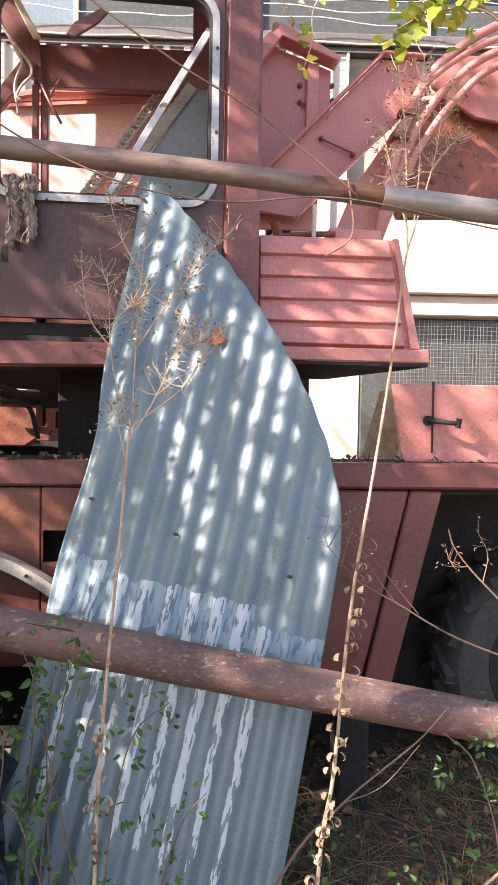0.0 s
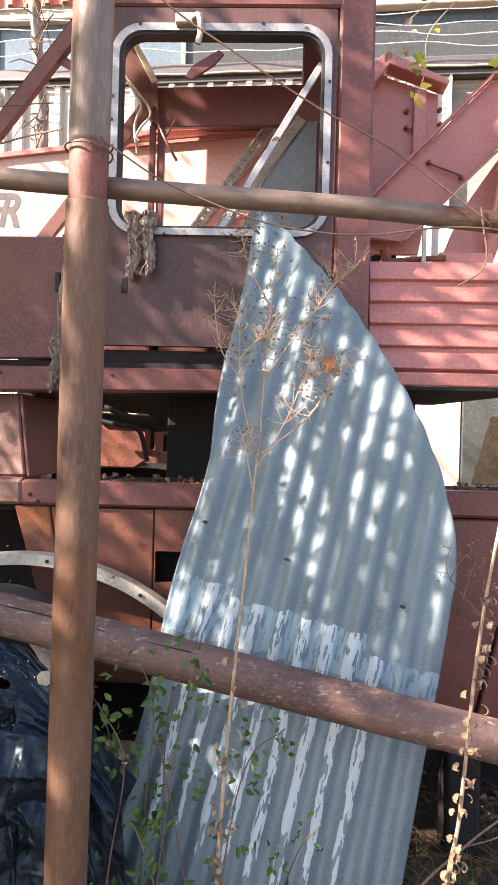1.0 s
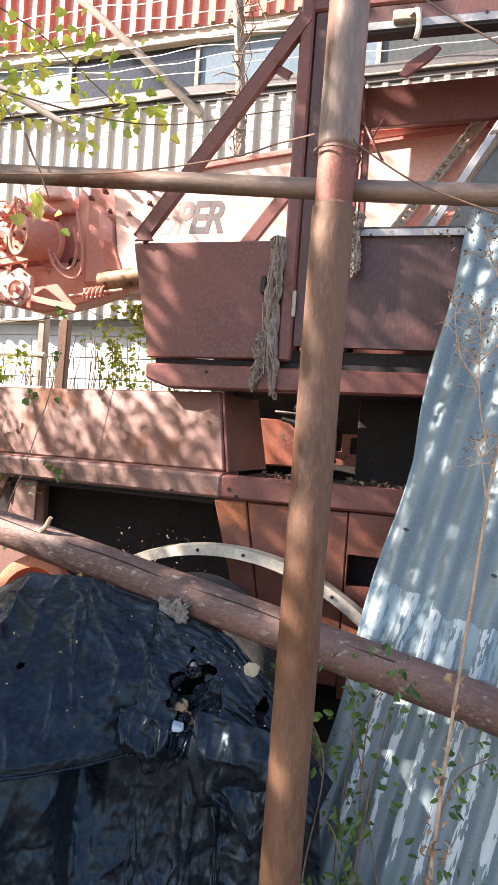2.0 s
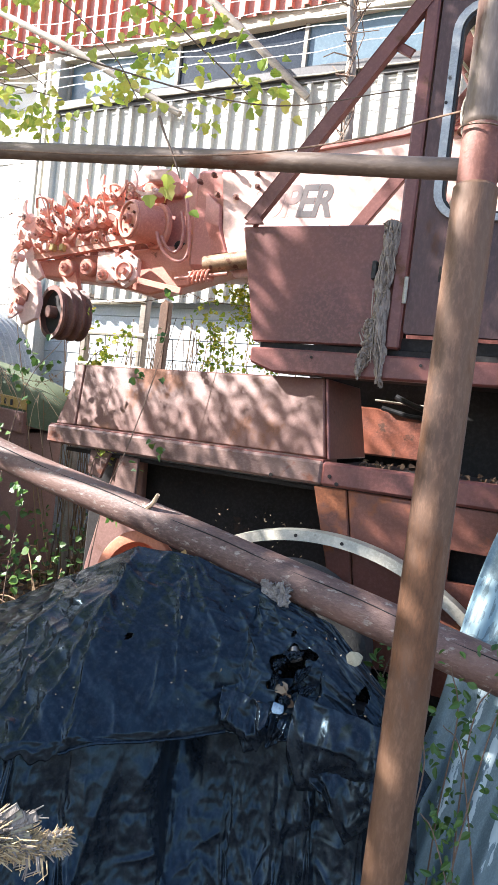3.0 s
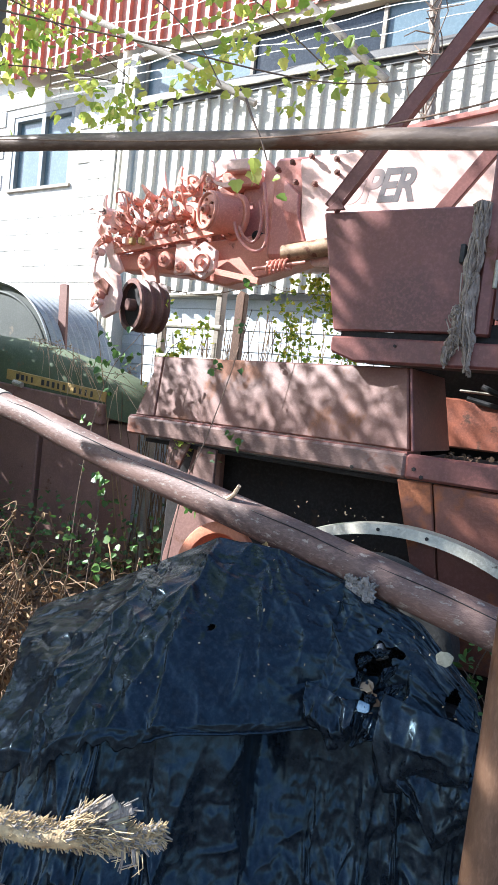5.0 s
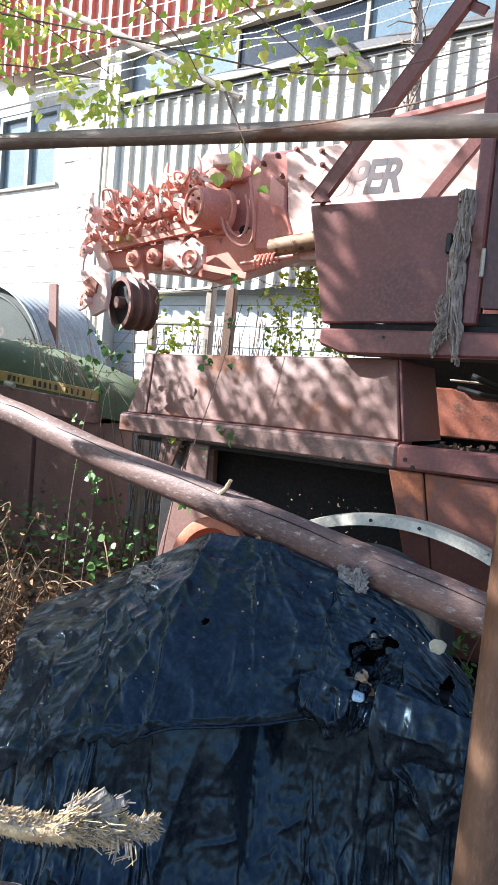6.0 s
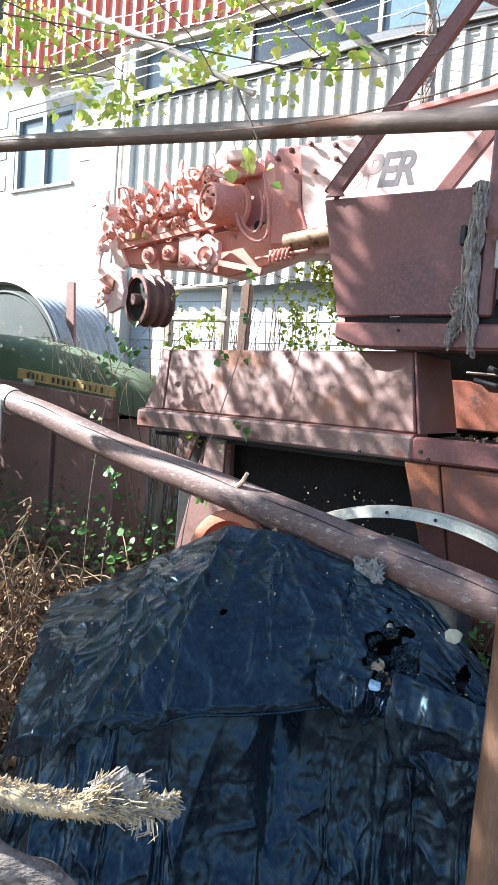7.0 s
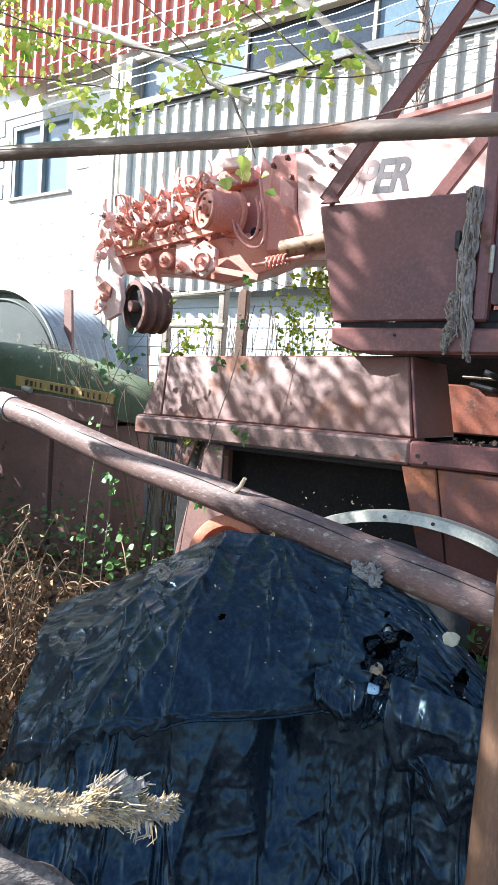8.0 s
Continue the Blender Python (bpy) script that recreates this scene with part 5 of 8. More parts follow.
part("guard_patch", plate(bmesh.new(), [(-3.201, 2.885, 2.054), (-3.144, 2.885, 2.089), (-3.089, 2.885, 2.05), (-3.101, 2.885, 1.989)], (0.004, 0.012, 0), 0.002), ORANGE, hay)
claw("guard_lever", -3.14, 1.99, 2.87, 200, 80, 0.10, 0.05, GEARP)
claw("guard_lever", -3.14, 1.95, 2.865, 250, -60, 0.09, 0.04, SUPERP)
part("pulley_arm", bar(bmesh.new(), (-3.02, 3.14, 2.24), (-2.90, 3.10, 1.96), 0.09, 0.04), GEARP, hay)
for x in (-1.5, -0.3):
    part("stand_leg", box(bmesh.new(), x, x + 0.1, 3.3, 3.4, -0.05, 2.3, 0.01), BLACKENED, hay)
# roller chain across the panel behind the cab window
chain = part("chain_guide", bar(bmesh.new(), (-0.19, 3.0, 3.0), (-0.60, 3.0, 2.42), 0.035, 0.03), SUPERP, hay)
for k in range(15):
    f = k / 14
    c = Vector((-0.205 - 0.37 * f, 2.965, 2.99 - 0.53 * f))
    m = Matrix.Translation(c) @ Matrix.Rotation(radians(-55 + (k % 2) * 4), 4, "Y")
    bm = bmesh.new()
    ring = [m @ Vector((0.034 * math.cos(a), 0, 0.018 * math.sin(a))) for a in np.linspace(0, 2 * math.pi, 13)]
    tube(bm, ring, 0.010, 8, cap=False)
    part("chain_link", bm, PALE, chain, smooth=True)
part("seat_drum", cyl(bmesh.new(), (-0.40, 2.93, 2.40), (-0.0, 2.93, 2.42), 0.14, 22), GEARP, hay, "dark red drum", True)
part("panel_bar", bar(bmesh.new(), (-0.90, YS - 0.01, 2.90), (-0.17, YS - 0.01, 2.975), 0.02, 0.014), PINK, side)

# ---- green tractor ----
trac = thing("green_tractor", (-4.6, 4.1, 0), "faded green tractor with a yellow badge strip, sunk in brambles", "tractor")
bm = bmesh.new()
secs = [(-5.9, 1.83, 1.43), (-5.5, 1.81, 1.42), (-5.1, 1.785, 1.40), (-4.7, 1.74, 1.37), (-4.3, 1.66, 1.34), (-4.05, 1.60, 1.31), (-3.85, 1.54, 1.27), (-3.70, 1.46, 1.24), (-3.62, 1.37, 1.22)]
rings = []
for i, (x, zt, zb) in enumerate(secs):
    w = 0.26 if i < 5 else (0.25, 0.22, 0.18, 0.12)[i - 5]
    h = zt - zb
    prof = [(-1, -0.25), (-1, 0.25), (-0.96, 0.6), (-0.82, 0.82), (-0.5, 0.96), (0, 1), (0.5, 0.96), (0.82, 0.82), (0.96, 0.6), (1, 0.25), (1, -0.25)]
    rings.append([bm.verts.new((x, 4.18 + w * a, zb + h * c)) for a, c in prof])
for a, c in zip(rings, rings[1:]):
    for i in range(len(a) - 1):
        bm.faces.new((a[i], a[i + 1], c[i + 1], c[i]))
bm.faces.new(rings[-1])
bm.faces.new(rings[0][::-1])
part("hood", bm, GREEN, trac, "faded green rounded hood", True)
bm = plate(bmesh.new(), [(-5.02, 3.90, 1.508), (-3.93, 3.92, 1.412), (-3.93, 3.92, 1.33), (-5.02, 3.90, 1.42)], (0, 0.02, 0), 0.003)
strip = part("badge_strip", bm, YELLOW, trac, "yellow badge strip with worn dark marks")
rnd = random.Random(2)
for k in range(15):
    if k in (4, 10):
        continue
    x = -4.90 + k * 0.060
    z = 1.452 - (x + 4.90) * 0.085
    w = rnd.uniform(0.012, 0.030)
    part("mark", plate(bmesh.new(), [(x, 3.895, z - 0.022), (x + w, 3.897, z - 0.024), (x + w, 3.897, z + 0.022), (x, 3.895, z + 0.024)], (0, 0.004, 0), 0), LETTER, strip)
part("rail", plate(bmesh.new(), [(-5.9, 3.88, 1.44), (-3.93, 3.90, 1.315), (-3.93, 3.90, 1.15), (-5.9, 3.88, 1.28)], (0, 0.5, 0), 0.008), BROWNBOX, trac, "brown side rail")
part("chassis_box", box(bmesh.new(), -5.9, -4.62, 3.93, 4.4, -0.05, 1.28, 0.012), BROWNBOX, trac, "brown sheet-metal chassis box")
part("chassis_box", box(bmesh.new(), -4.59, -3.93, 3.95, 4.4, -0.05, 1.20, 0.012), BROWNBOX, trac)
part("cap", cyl(bmesh.new(), (-4.88, 3.86, 1.40), (-4.78, 3.86, 1.385), 0.025, 12), PALE, trac)

# ---- culvert pipe, stake, ladder, rusty post ----
bm = bmesh.new()
c0, ax = Vector((-5.71, 4.235, 1.425)), Vector((0.028, 1.0, 0)).normalized()
sdv = Vector((-ax.y, ax.x, 0))
nr, na = 71, 72
rings = []
for i in range(nr):
    c = c0 + ax * (0.845 * i / (nr - 1))
    r = 0.885 + 0.014 * math.sin(2 * math.pi * i / 7.0 + 0.4)
    rings.append([bm.verts.new(c + (sdv * math.cos(2 * math.pi * k / na) + Vector((0, 0, math.sin(2 * math.pi * k / na)))) * r) for k in range(na)])
for a, c in zip(rings, rings[1:]):
    for k in range(na):
        bm.faces.new((a[k], a[(k + 1) % na], c[(k + 1) % na], c[k]))
culv = part("culvert_pipe", bm, CULV, None, "", True)
cap = cyl(bmesh.new(), c0 + ax * 0.05, c0 + ax * 0.07, 0.875, 64)
tube(cap, [c0 + ax * 0.05 + (sdv * math.cos(a) + Vector((0, 0, math.sin(a)))) * 0.80 for a in np.linspace(0, 2 * math.pi, 65)], 0.014, 8, cap=False)
part("end_cap", cap, mat("grey_green_sheet", (0.065, 0.072, 0.066), (0.045, 0.05, 0.045), 0.7, 0.0, 3, 70, 0.2, (0.2, 0.17, 0.13), 8, 0.62), culv, "dull grey-green end cap", True)
tagged(culv, "large corrugated galvanised culvert pipe lying on its side", "pipe")
so = culv.modifiers.new("thickness", "SOLIDIFY")
so.thickness = 0.006
for y in (4.35, 4.95):
    tagged(part("timber_bearer", box(bmesh.new(), -6.3, -5.1, y - 0.07, y + 0.07, -0.1, 0.60, 0.01), TIMBER), "grey timber bearer under the culvert pipe", "timber", "bearers under the pipe")
bm = bmesh.new()
plate(bm, [(-4.86, 4.42, -0.1), (-4.76, 4.42, -0.1), (-4.93, 4.42, 2.33), (-4.97, 4.42, 2.34), (-5.03, 4.42, 2.33)], (0, 0.03, 0), 0.004)
tagged(part("timber_stake", bm, BROWNBOX), "upright dark brown stake beside the culvert pipe", "stake")
lad = thing("ladder", (-3.3, 4.1, 0), "old pale ladder propped on its side in dead stems", "ladder")
for p, q in (((-3.62, 4.1, 2.20), (-3.02, 4.02, 2.22)), ((-3.62, 4.1, 1.98), (-3.0, 4.02, 1.97)), ((-3.62, 4.1, 1.74), (-3.0, 4.02, 1.73))):
    part("rung", tube(bmesh.new(), [p, q], 0.018, 8, 0.2), PALE, lad)
for x in (-3.60, -3.04):
    part("rail", box(bmesh.new(), x - 0.025, x + 0.025, 4.02 if x > -3.3 else 4.1, 4.09 if x > -3.3 else 4.16, -0.05, 2.28, 0.006), TIMBER, lad)
bm = plate(bmesh.new(), [(-2.86, 3.9, -0.1), (-2.79, 3.9, -0.1), (-2.76, 3.9, 2.2), (-2.80, 3.9, 2.22), (-2.83, 3.9, 2.18)], (0, 0.06, 0), 0.006)
tagged(part("rusty_post", bm, RUSTPIPE), "upright rust-brown angle post behind the fender", "post")

# ---- fence: steel post, upper pipe, lower pole, wires ----
fence_post = thing("fence_post", (-0.55, 1.12, 0), "upright rust-brown steel pipe post with a wired joint", "post")
part("sleeve", tube(bmesh.new(), [(-0.549 + 0.007 * z, 1.12, z) for z in (-0.2, 0.5, 1.0, 1.5, 1.94, 1.945)], [0.039, 0.039, 0.039, 0.039, 0.039, 0.035], 28), RUSTPIPE, fence_post, smooth=True)
part("joint", tube(bmesh.new(), [(-0.549 + 0.007 * z, 1.12, z) for z in (1.90, 1.95, 2.0, 2.045, 2.05)], [0.0345, 0.0345, 0.035, 0.0355, 0.033], 28), REDRUST, fence_post, "red-rusted joint between the pipes", True)
part("upper_pipe", tube(bmesh.new(), [(-0.549 + 0.007 * z, 1.12, z) for z in (2.046, 2.05, 2.056, 2.3, 2.5, 3.2)], [0.033, 0.0365, 0.0375, 0.0375, 0.0375, 0.0375], 28), POSTGREY, fence_post, "grey weathered upper pipe", True)
upper = thing("upper_rail", (-0.55, 1.178, 1.95), "long grey-brown steel pipe rail wired behind the post", "rail")
P = smooth_path([(-3.3, 1.19, 2.175), (-2.0, 1.178, 2.104), (-1.15, 1.178, 2.043), (-0.55, 1.179, 1.997), (0.0, 1.18, 1.962), (0.4, 1.18, 1.926), (1.7, 1.18, 1.83)], 10)
part("pipe", tube(bmesh.new(), [p for p in P if p.x < 0.356], 0.0205, 20), RAILPIPE, upper, smooth=True)
part("outer_pipe", tube(bmesh.new(), [p for p in P if p.x > 0.236], 0.0235, 20), GREYPIPE, upper, "wider grey pipe sleeved over the rail", True)
lower = thing("lower_pole", (0.0, 1.68, 0), "thick red-brown weathered pole sloping down into the weeds", "pole")
P = smooth_path([(-3.6, 1.90, 1.53), (-2.75, 1.84, 1.365), (-2.45, 1.82, 1.31), (-2.0, 1.78, 1.215), (-1.5, 1.745, 1.13), (-1.0, 1.70, 1.042), (-0.5, 1.672, 0.945), (0.0, 1.66, 0.838), (0.6, 1.665, 0.706), (1.6, 1.69, 0.49), (3.9, 1.72, 0.02)], 12)
part("pole", tube(bmesh.new(), P, [0.049 + 0.007 * min(1, i / 60) + 0.001 * noise.noise(p * 3) for i, p in enumerate(P)], 30, 0.018), LOGMAT, lower, smooth=True)
crack = [p + Vector((0, -0.73, 0.685)) * (0.0492 + 0.007 * min(1, i / 60)) + Vector((0, 0, 0.003 * math.sin(i * 0.6))) for i, p in enumerate(P) if -2.6 < p.x < -0.35]
part("crack", tube(bmesh.new(), crack, 0.0018, 5), BLACKENED, lower, "long dark crack")
bm = tube(bmesh.new(), [(-2.745, 1.840, 1.364), (-2.665, 1.836, 1.348)], 0.0565, 24)
box(bm, -2.745, -2.675, 1.775, 1.785, 1.17, 1.36, 0.003)
part("collar", bm, PALE, lower, "pale metal collar")
bm = tube(bmesh.new(), smooth_path([(-1.50, 1.72, 1.155), (-1.455, 1.70, 1.18), (-1.43, 1.69, 1.215)], 4), [0.009, 0.006], 8, 0.3)
part("stub", bm, STEM, lower, "broken twig stub")
bm = tube(bmesh.new(), [(-3.45, 1.96, -0.1), (-3.45, 1.96, 1.62)], 0.045, 16)
tagged(part("pole_support", bm, PALE, None, "", True), "short pale post under the end of the sloping pole", "post")
wires = thing("tie_wire", (-0.55, 1.10, 2.0), "rusty tie wire wound round the post and rail", "wire")
bm = bmesh.new()
P = [Vector((-0.535 + 0.043 * math.cos(a), 1.12 + 0.043 * math.sin(a), 2.052 - 0.003 * a)) for a in np.linspace(0, 2.4 * math.pi, 40)]
tube(bm, P, 0.0019, 6)
part("winding", bm, WIREM, wires)
for pts in (
    [(-2.3, 1.15, 2.13), (-1.98, 1.14, 2.10), (-1.415, 1.13, 2.044), (-1.0, 1.12, 2.022), (-0.75, 1.12, 2.042), (-0.64, 1.10, 2.057), (-0.57, 1.07, 2.056)],
    [(-0.50, 1.07, 2.045), (-0.49, 1.08, 2.036), (-0.40, 1.11, 1.985), (-0.318, 1.12, 1.952), (-0.217, 1.13, 1.919), (-0.116, 1.135, 1.903), (-0.013, 1.135, 1.899), (0.195, 1.14, 1.916), (0.6, 1.14, 1.86), (1.4, 1.14, 1.80)],
    [(-0.56, 1.115, 2.46), (-0.40, 1.115, 2.31), (-0.275, 1.115, 2.223), (-0.119, 1.12, 2.125), (0.015, 1.125, 2.055), (0.184, 1.13, 1.935), (0.21, 1.15, 1.92)],
    [(0.192, 1.155, 1.96), (0.197, 1.15, 1.915), (0.20, 1.14, 1.87), (0.188, 1.13, 1.835), (0.144, 1.12, 1.804)],
):
    part("strand", tube(bmesh.new(), smooth_path(pts, 8), 0.0018, 6), WIREM, wires)

# ---- leaning corrugated sheet ----
t1 = Vector((1, -0.05, 0))
rdir = Vector((0.24, 0.288, 1)).normalized()
adir = (t1 - rdir * t1.dot(rdir)).normalized()
ndir = adir.cross(rdir)
if ndir.y > 0:
    ndir = -ndir


def sheet_right(l):
    """The cut right-hand edge: straight below, swept to the tip above."""
    if l < 0.05:
        return 0.435 - 0.02 * max(0, l + 0.1)
    u = min(1.0, (l - 0.05) / 1.20)
    return 0.435 - 0.918 * (1 - (1 - u ** 1.75) ** 0.95) if u < 1 else -0.483


def sheet_left(l):
    return -0.392 - 0.02 * max(0, min(1, (l + 0.5) / 0.5)) - 0.035 * max(0, min(1, (l - 0.3) / 0.3)) - 0.035 * max(0, min(1, (l - 0.6) / 0.5)) + 0.006 * math.sin(l * 9)


V, F, nl, ns = [], [], 130, 133
for j in range(nl + 1):
    l = -1.22 + (1.235 + 1.22) * j / nl
    a, c = sheet_left(l), sheet_right(l)
    for i in range(ns + 1):
        s = a + (c - a) * i / ns
        h = 0.0092 * math.cos(2 * math.pi * (s + 0.055) / 0.076) + 0.006 * noise.noise(Vector((s * 3, l * 2, 5))) + 0.0016 * noise.noise(Vector((s * 14, l * 9, 1)))
        h += 0.02 * max(0, (-0.40 - s) / 0.05) * max(0, noise.noise(Vector((l * 5, 1, 1))))
        V.append((s, l, h))
for j in range(nl):
    for i in range(ns):
        b = j * (ns + 1) + i
        F.append((b, b + 1, b + ns + 2, b + ns + 1))
tin = mesh_object("corrugated_sheet", V, F, TIN, "blue-grey corrugated iron sheet with flaking whitewash, leaning on the harvester", "metal sheet", "", True)
tm = Matrix((adir, rdir, ndir)).transposed().to_4x4()
tm.translation = Vector((-0.050, 1.966, 1.11))
tin.matrix_world = tm
so = tin.modifiers.new("thickness", "SOLIDIFY")
so.thickness = 0.0012
bm = bmesh.new()
for s, l in ((-0.36, 0.07), (-0.08, 0.02), (0.29, -0.03)):
    bmesh.ops.create_circle(bm, cap_ends=True, segments=9, radius=0.007, matrix=tm @ Matrix.Translation((s, l, 0.0125)) @ Matrix.Diagonal((1.4, 0.8, 1, 1)))
hl = part("nail_hole", bm, RUBBER, None)
hl.parent = tin
hl.matrix_parent_inverse = tm.inverted()
bm = bmesh.new()
prof = [(0.02, 0), (0.028, 0.02), (0.012, 0.035), (0.016, 0.055), (-0.004, 0.05), (-0.018, 0.03), (-0.014, 0.004), (0.0, -0.012)]
plate(bm, [tm @ Vector((-0.105 + s, 0.67 + l, 0.016)) for s, l in prof], ndir * 0.002, 0)
tagged(part("dry_leaf", bm, leafy("rust_leaf", [(0.42, 0.14, 0.05), (0.42, 0.14, 0.05)], 0.8, 0.2)), "curled rust-orange dry leaf caught on the sheet", "leaf")

# ---- black plastic cover over a stack ----
KNOTS = [  # along the stack: ridge, front edge, foot
    (0.00, (-0.60, 1.62, 0.70), (-0.54, 1.50, 0.60), (-0.36, 1.42, 0.0)),
    (0.07, (-0.66, 1.63, 0.82), (-0.64, 1.52, 0.69), (-0.58, 1.36, 0.0)),
    (0.18, (-0.82, 1.64, 0.955), (-0.80, 1.50, 0.70), (-0.72, 1.30, 0.0)),
    (0.38, (-1.04, 1.64, 1.02), (-1.01, 1.445, 0.705), (-0.86, 1.16, 0.0)),
    (0.50, (-1.24, 1.64, 1.062), (-1.135, 1.31, 0.70), (-0.95, 1.00, 0.0)),
    (0.64, (-1.44, 1.62, 1.06), (-1.31, 1.14, 0.70), (-1.06, 0.82, 0.04)),
    (0.76, (-1.64, 1.60, 0.945), (-1.415, 1.06, 0.69), (-1.18, 0.72, 0.06)),
    (0.88, (-1.85, 1.55, 0.825), (-1.51, 1.00, 0.635), (-1.36, 0.62, 0.06)),
    (1.00, (-2.05, 1.50, 0.715), (-1.66, 0.99, 0.575), (-1.70, 0.58, 0.0)),
]


def stack_at(u):
    for (a, *A), (b, *B) in zip(KNOTS, KNOTS[1:]):
        if u <= b or b == 1.0:
            f = (u - a) / (b - a)
            f = f * f * (3 - 2 * f) * 0.5 + f * 0.5
            return [Vector(p).lerp(Vector(q), f) for p, q in zip(A, B)]


def crease(x, y, s):
    """Sharp-edged wrinkles, as in stiff film."""
    a = noise.noise(Vector((x, y, s)))
    b = noise.noise(Vector((x * 2.3 + 4, y * 2.3, s)))
    c = noise.noise(Vector((x * 5.1, y * 5.1 + 7, s)))
    return (0.5 - abs(a)) * 1.0 + (0.4 - abs(b)) * 0.5 + (0.4 - abs(c)) * 0.22


def folds(X, Y, segs):
    """Straight sharp-crested folds: each a ridge along a short line, falling off to both sides."""
    q = np.zeros_like(X)
    for cx, cy, a, L, h, w in segs:
        dx, dy = X - cx, Y - cy
        s, d = dx * math.cos(a) + dy * math.sin(a), -dx * math.sin(a) + dy * math.cos(a) + 0.02 * np.sin(9 * dx + 7 * cy)
        q += h * np.exp(-np.abs(d) / w) * np.clip(1 - np.abs(s) / L, 0, 1) ** 0.7
    return q


def crumple(X, Y, cell, seed, sx=1.0, sy=1.0):
    """Crumpled film: flat tilted facets round scattered points, which meet in sharp creases."""
    r = np.random.default_rng(seed)
    n = int((X.max() - X.min() + 4 * cell) * (Y.max() - Y.min() + 4 * cell) / cell ** 2)
    px_, py_ = r.uniform(X.min() - cell, X.max() + cell, n), r.uniform(Y.min() - cell, Y.max() + cell, n)
    tilt, lift = np.clip(r.normal(0, 0.42, (n, 2)), -0.45, 0.45), r.uniform(0, 0.4, n) * cell
    q = np.full(X.shape, 1e9)
    du, dv = X[0, 1] - X[0, 0], Y[1, 0] - Y[0, 0]
    for k in range(n):
        i0, i1 = (int((px_[k] + d - X[0, 0]) / du) for d in (-3 * cell, 3 * cell))
        j0, j1 = (int((py_[k] + d - Y[0, 0]) / dv) for d in (-3 * cell, 3 * cell))
        w = np.s_[max(0, j0):max(0, j1), max(0, i0):max(0, i1)]
        dx, dy = (X[w] - px_[k]) * sx, (Y[w] - py_[k]) * sy
        q[w] = np.minimum(q[w], 0.68 * np.hypot(dx, dy) + tilt[k, 0] * dx + tilt[k, 1] * dy + lift[k])
    return np.minimum(q, 3 * cell) / cell


tarp = thing("plastic_cover", (-1.2, 1.4, 0), "torn black plastic sheet draped over a waist-high stack", "plastic sheet")
nu, nv = 430, 190
rf = random.Random(21)
segs = [(rf.uniform(0.1, 1.7), rf.uniform(0.12, 0.75), math.pi / 2 + rf.gauss(0, 0.45), rf.uniform(0.05, 0.2), rf.uniform(0.004, 0.014) * rf.choice((1, 1, -0.7)), rf.uniform(0.010, 0.035)) for _ in range(60)]
segs += [(rf.uniform(0.1, 1.7), rf.uniform(0.45, 0.72), rf.gauss(0, 0.3), rf.uniform(0.05, 0.16), rf.uniform(0.004, 0.010), rf.uniform(0.008, 0.02)) for _ in range(22)]
segs += [(rf.uniform(0.05, 1.7), rf.uniform(0.14, 0.75), rf.uniform(0, 3.14), rf.uniform(0.02, 0.09), rf.uniform(0.004, 0.011) * rf.choice((1, -1)), rf.uniform(0.006, 0.012)) for _ in range(110)]
# long folds fan out from the peak
segs += [(1.02 + 0.13 * k, 0.40, math.pi / 2 - 0.28 * k, 0.30, rf.uniform(0.008, 0.018), 0.03) for k in (-3, -2, -1, 0, 1, 2, 3)]
gu, gv = np.meshgrid(np.linspace(0, 1, nu + 1) * 1.75, np.linspace(0, 1, nv + 1) * 0.75)
FQ = folds(gu, gv, segs)
mask = np.clip(0.35 + 0.9 * np.sin(gu * 8 + 1 + 2 * np.sin(gv * 9)) * np.cos(gv * 10 - gu * 4), 0.30, 1) * (0.6 + 0.7 * gv)
FQ += 0.024 * crumple(gu, gv, 0.20, 41, 1.0, 0.8) + mask * (0.026 * crumple(gu, gv, 0.105, 42) + 0.0050 * crumple(gu, gv, 0.05, 44)) - 0.012
V, F = [], []
for j in range(nv + 1):
    v = j / nv
    for i in range(nu + 1):
        u = i / nu
        R, E_, _ = stack_at(u)
        back = R + Vector((-0.05, 0.20, -0.45))
        if v < 0.15:
            f = v / 0.15
            p = back.lerp(R, math.sin(f * math.pi / 2))
        else:
            f = (v - 0.15) / 0.78
            f1 = min(1, f)
            p = R.lerp(E_, f1) + Vector((0, 0, 0.045 * math.sin(math.pi * f1) * (1 - 0.6 * abs(u - 0.55))))
            if f > 1:
                # hem: straight over the bridge, ragged and drooping towards the open end
                rag = 0.45 + (0.06 if 0.33 < u else 0.35) * noise.noise(Vector((u * 30, 0, 5)))
                if u > 0.60:
                    rag += 0.9 * min(1, (u - 0.60) / 0.1) * (0.6 + 0.6 * noise.noise(Vector((u * 13, 0, 1))) + 0.9 * noise.noise(Vector((u * 55, 0, 7))))
                p += Vector((-0.008, -0.014, -0.050)) * ((f - 1) / 0.0897) * rag
        q = crease(u * 7 + v * 2.5, v * 4 + 0.6 * math.sin(u * 9), 2.0) * 0.020 
        q += FQ[j, i] * min(1, v * 5)
        n = Vector((-0.25, -0.75, 0.6))
        V.append(tuple(p + n * (q - 0.012)))
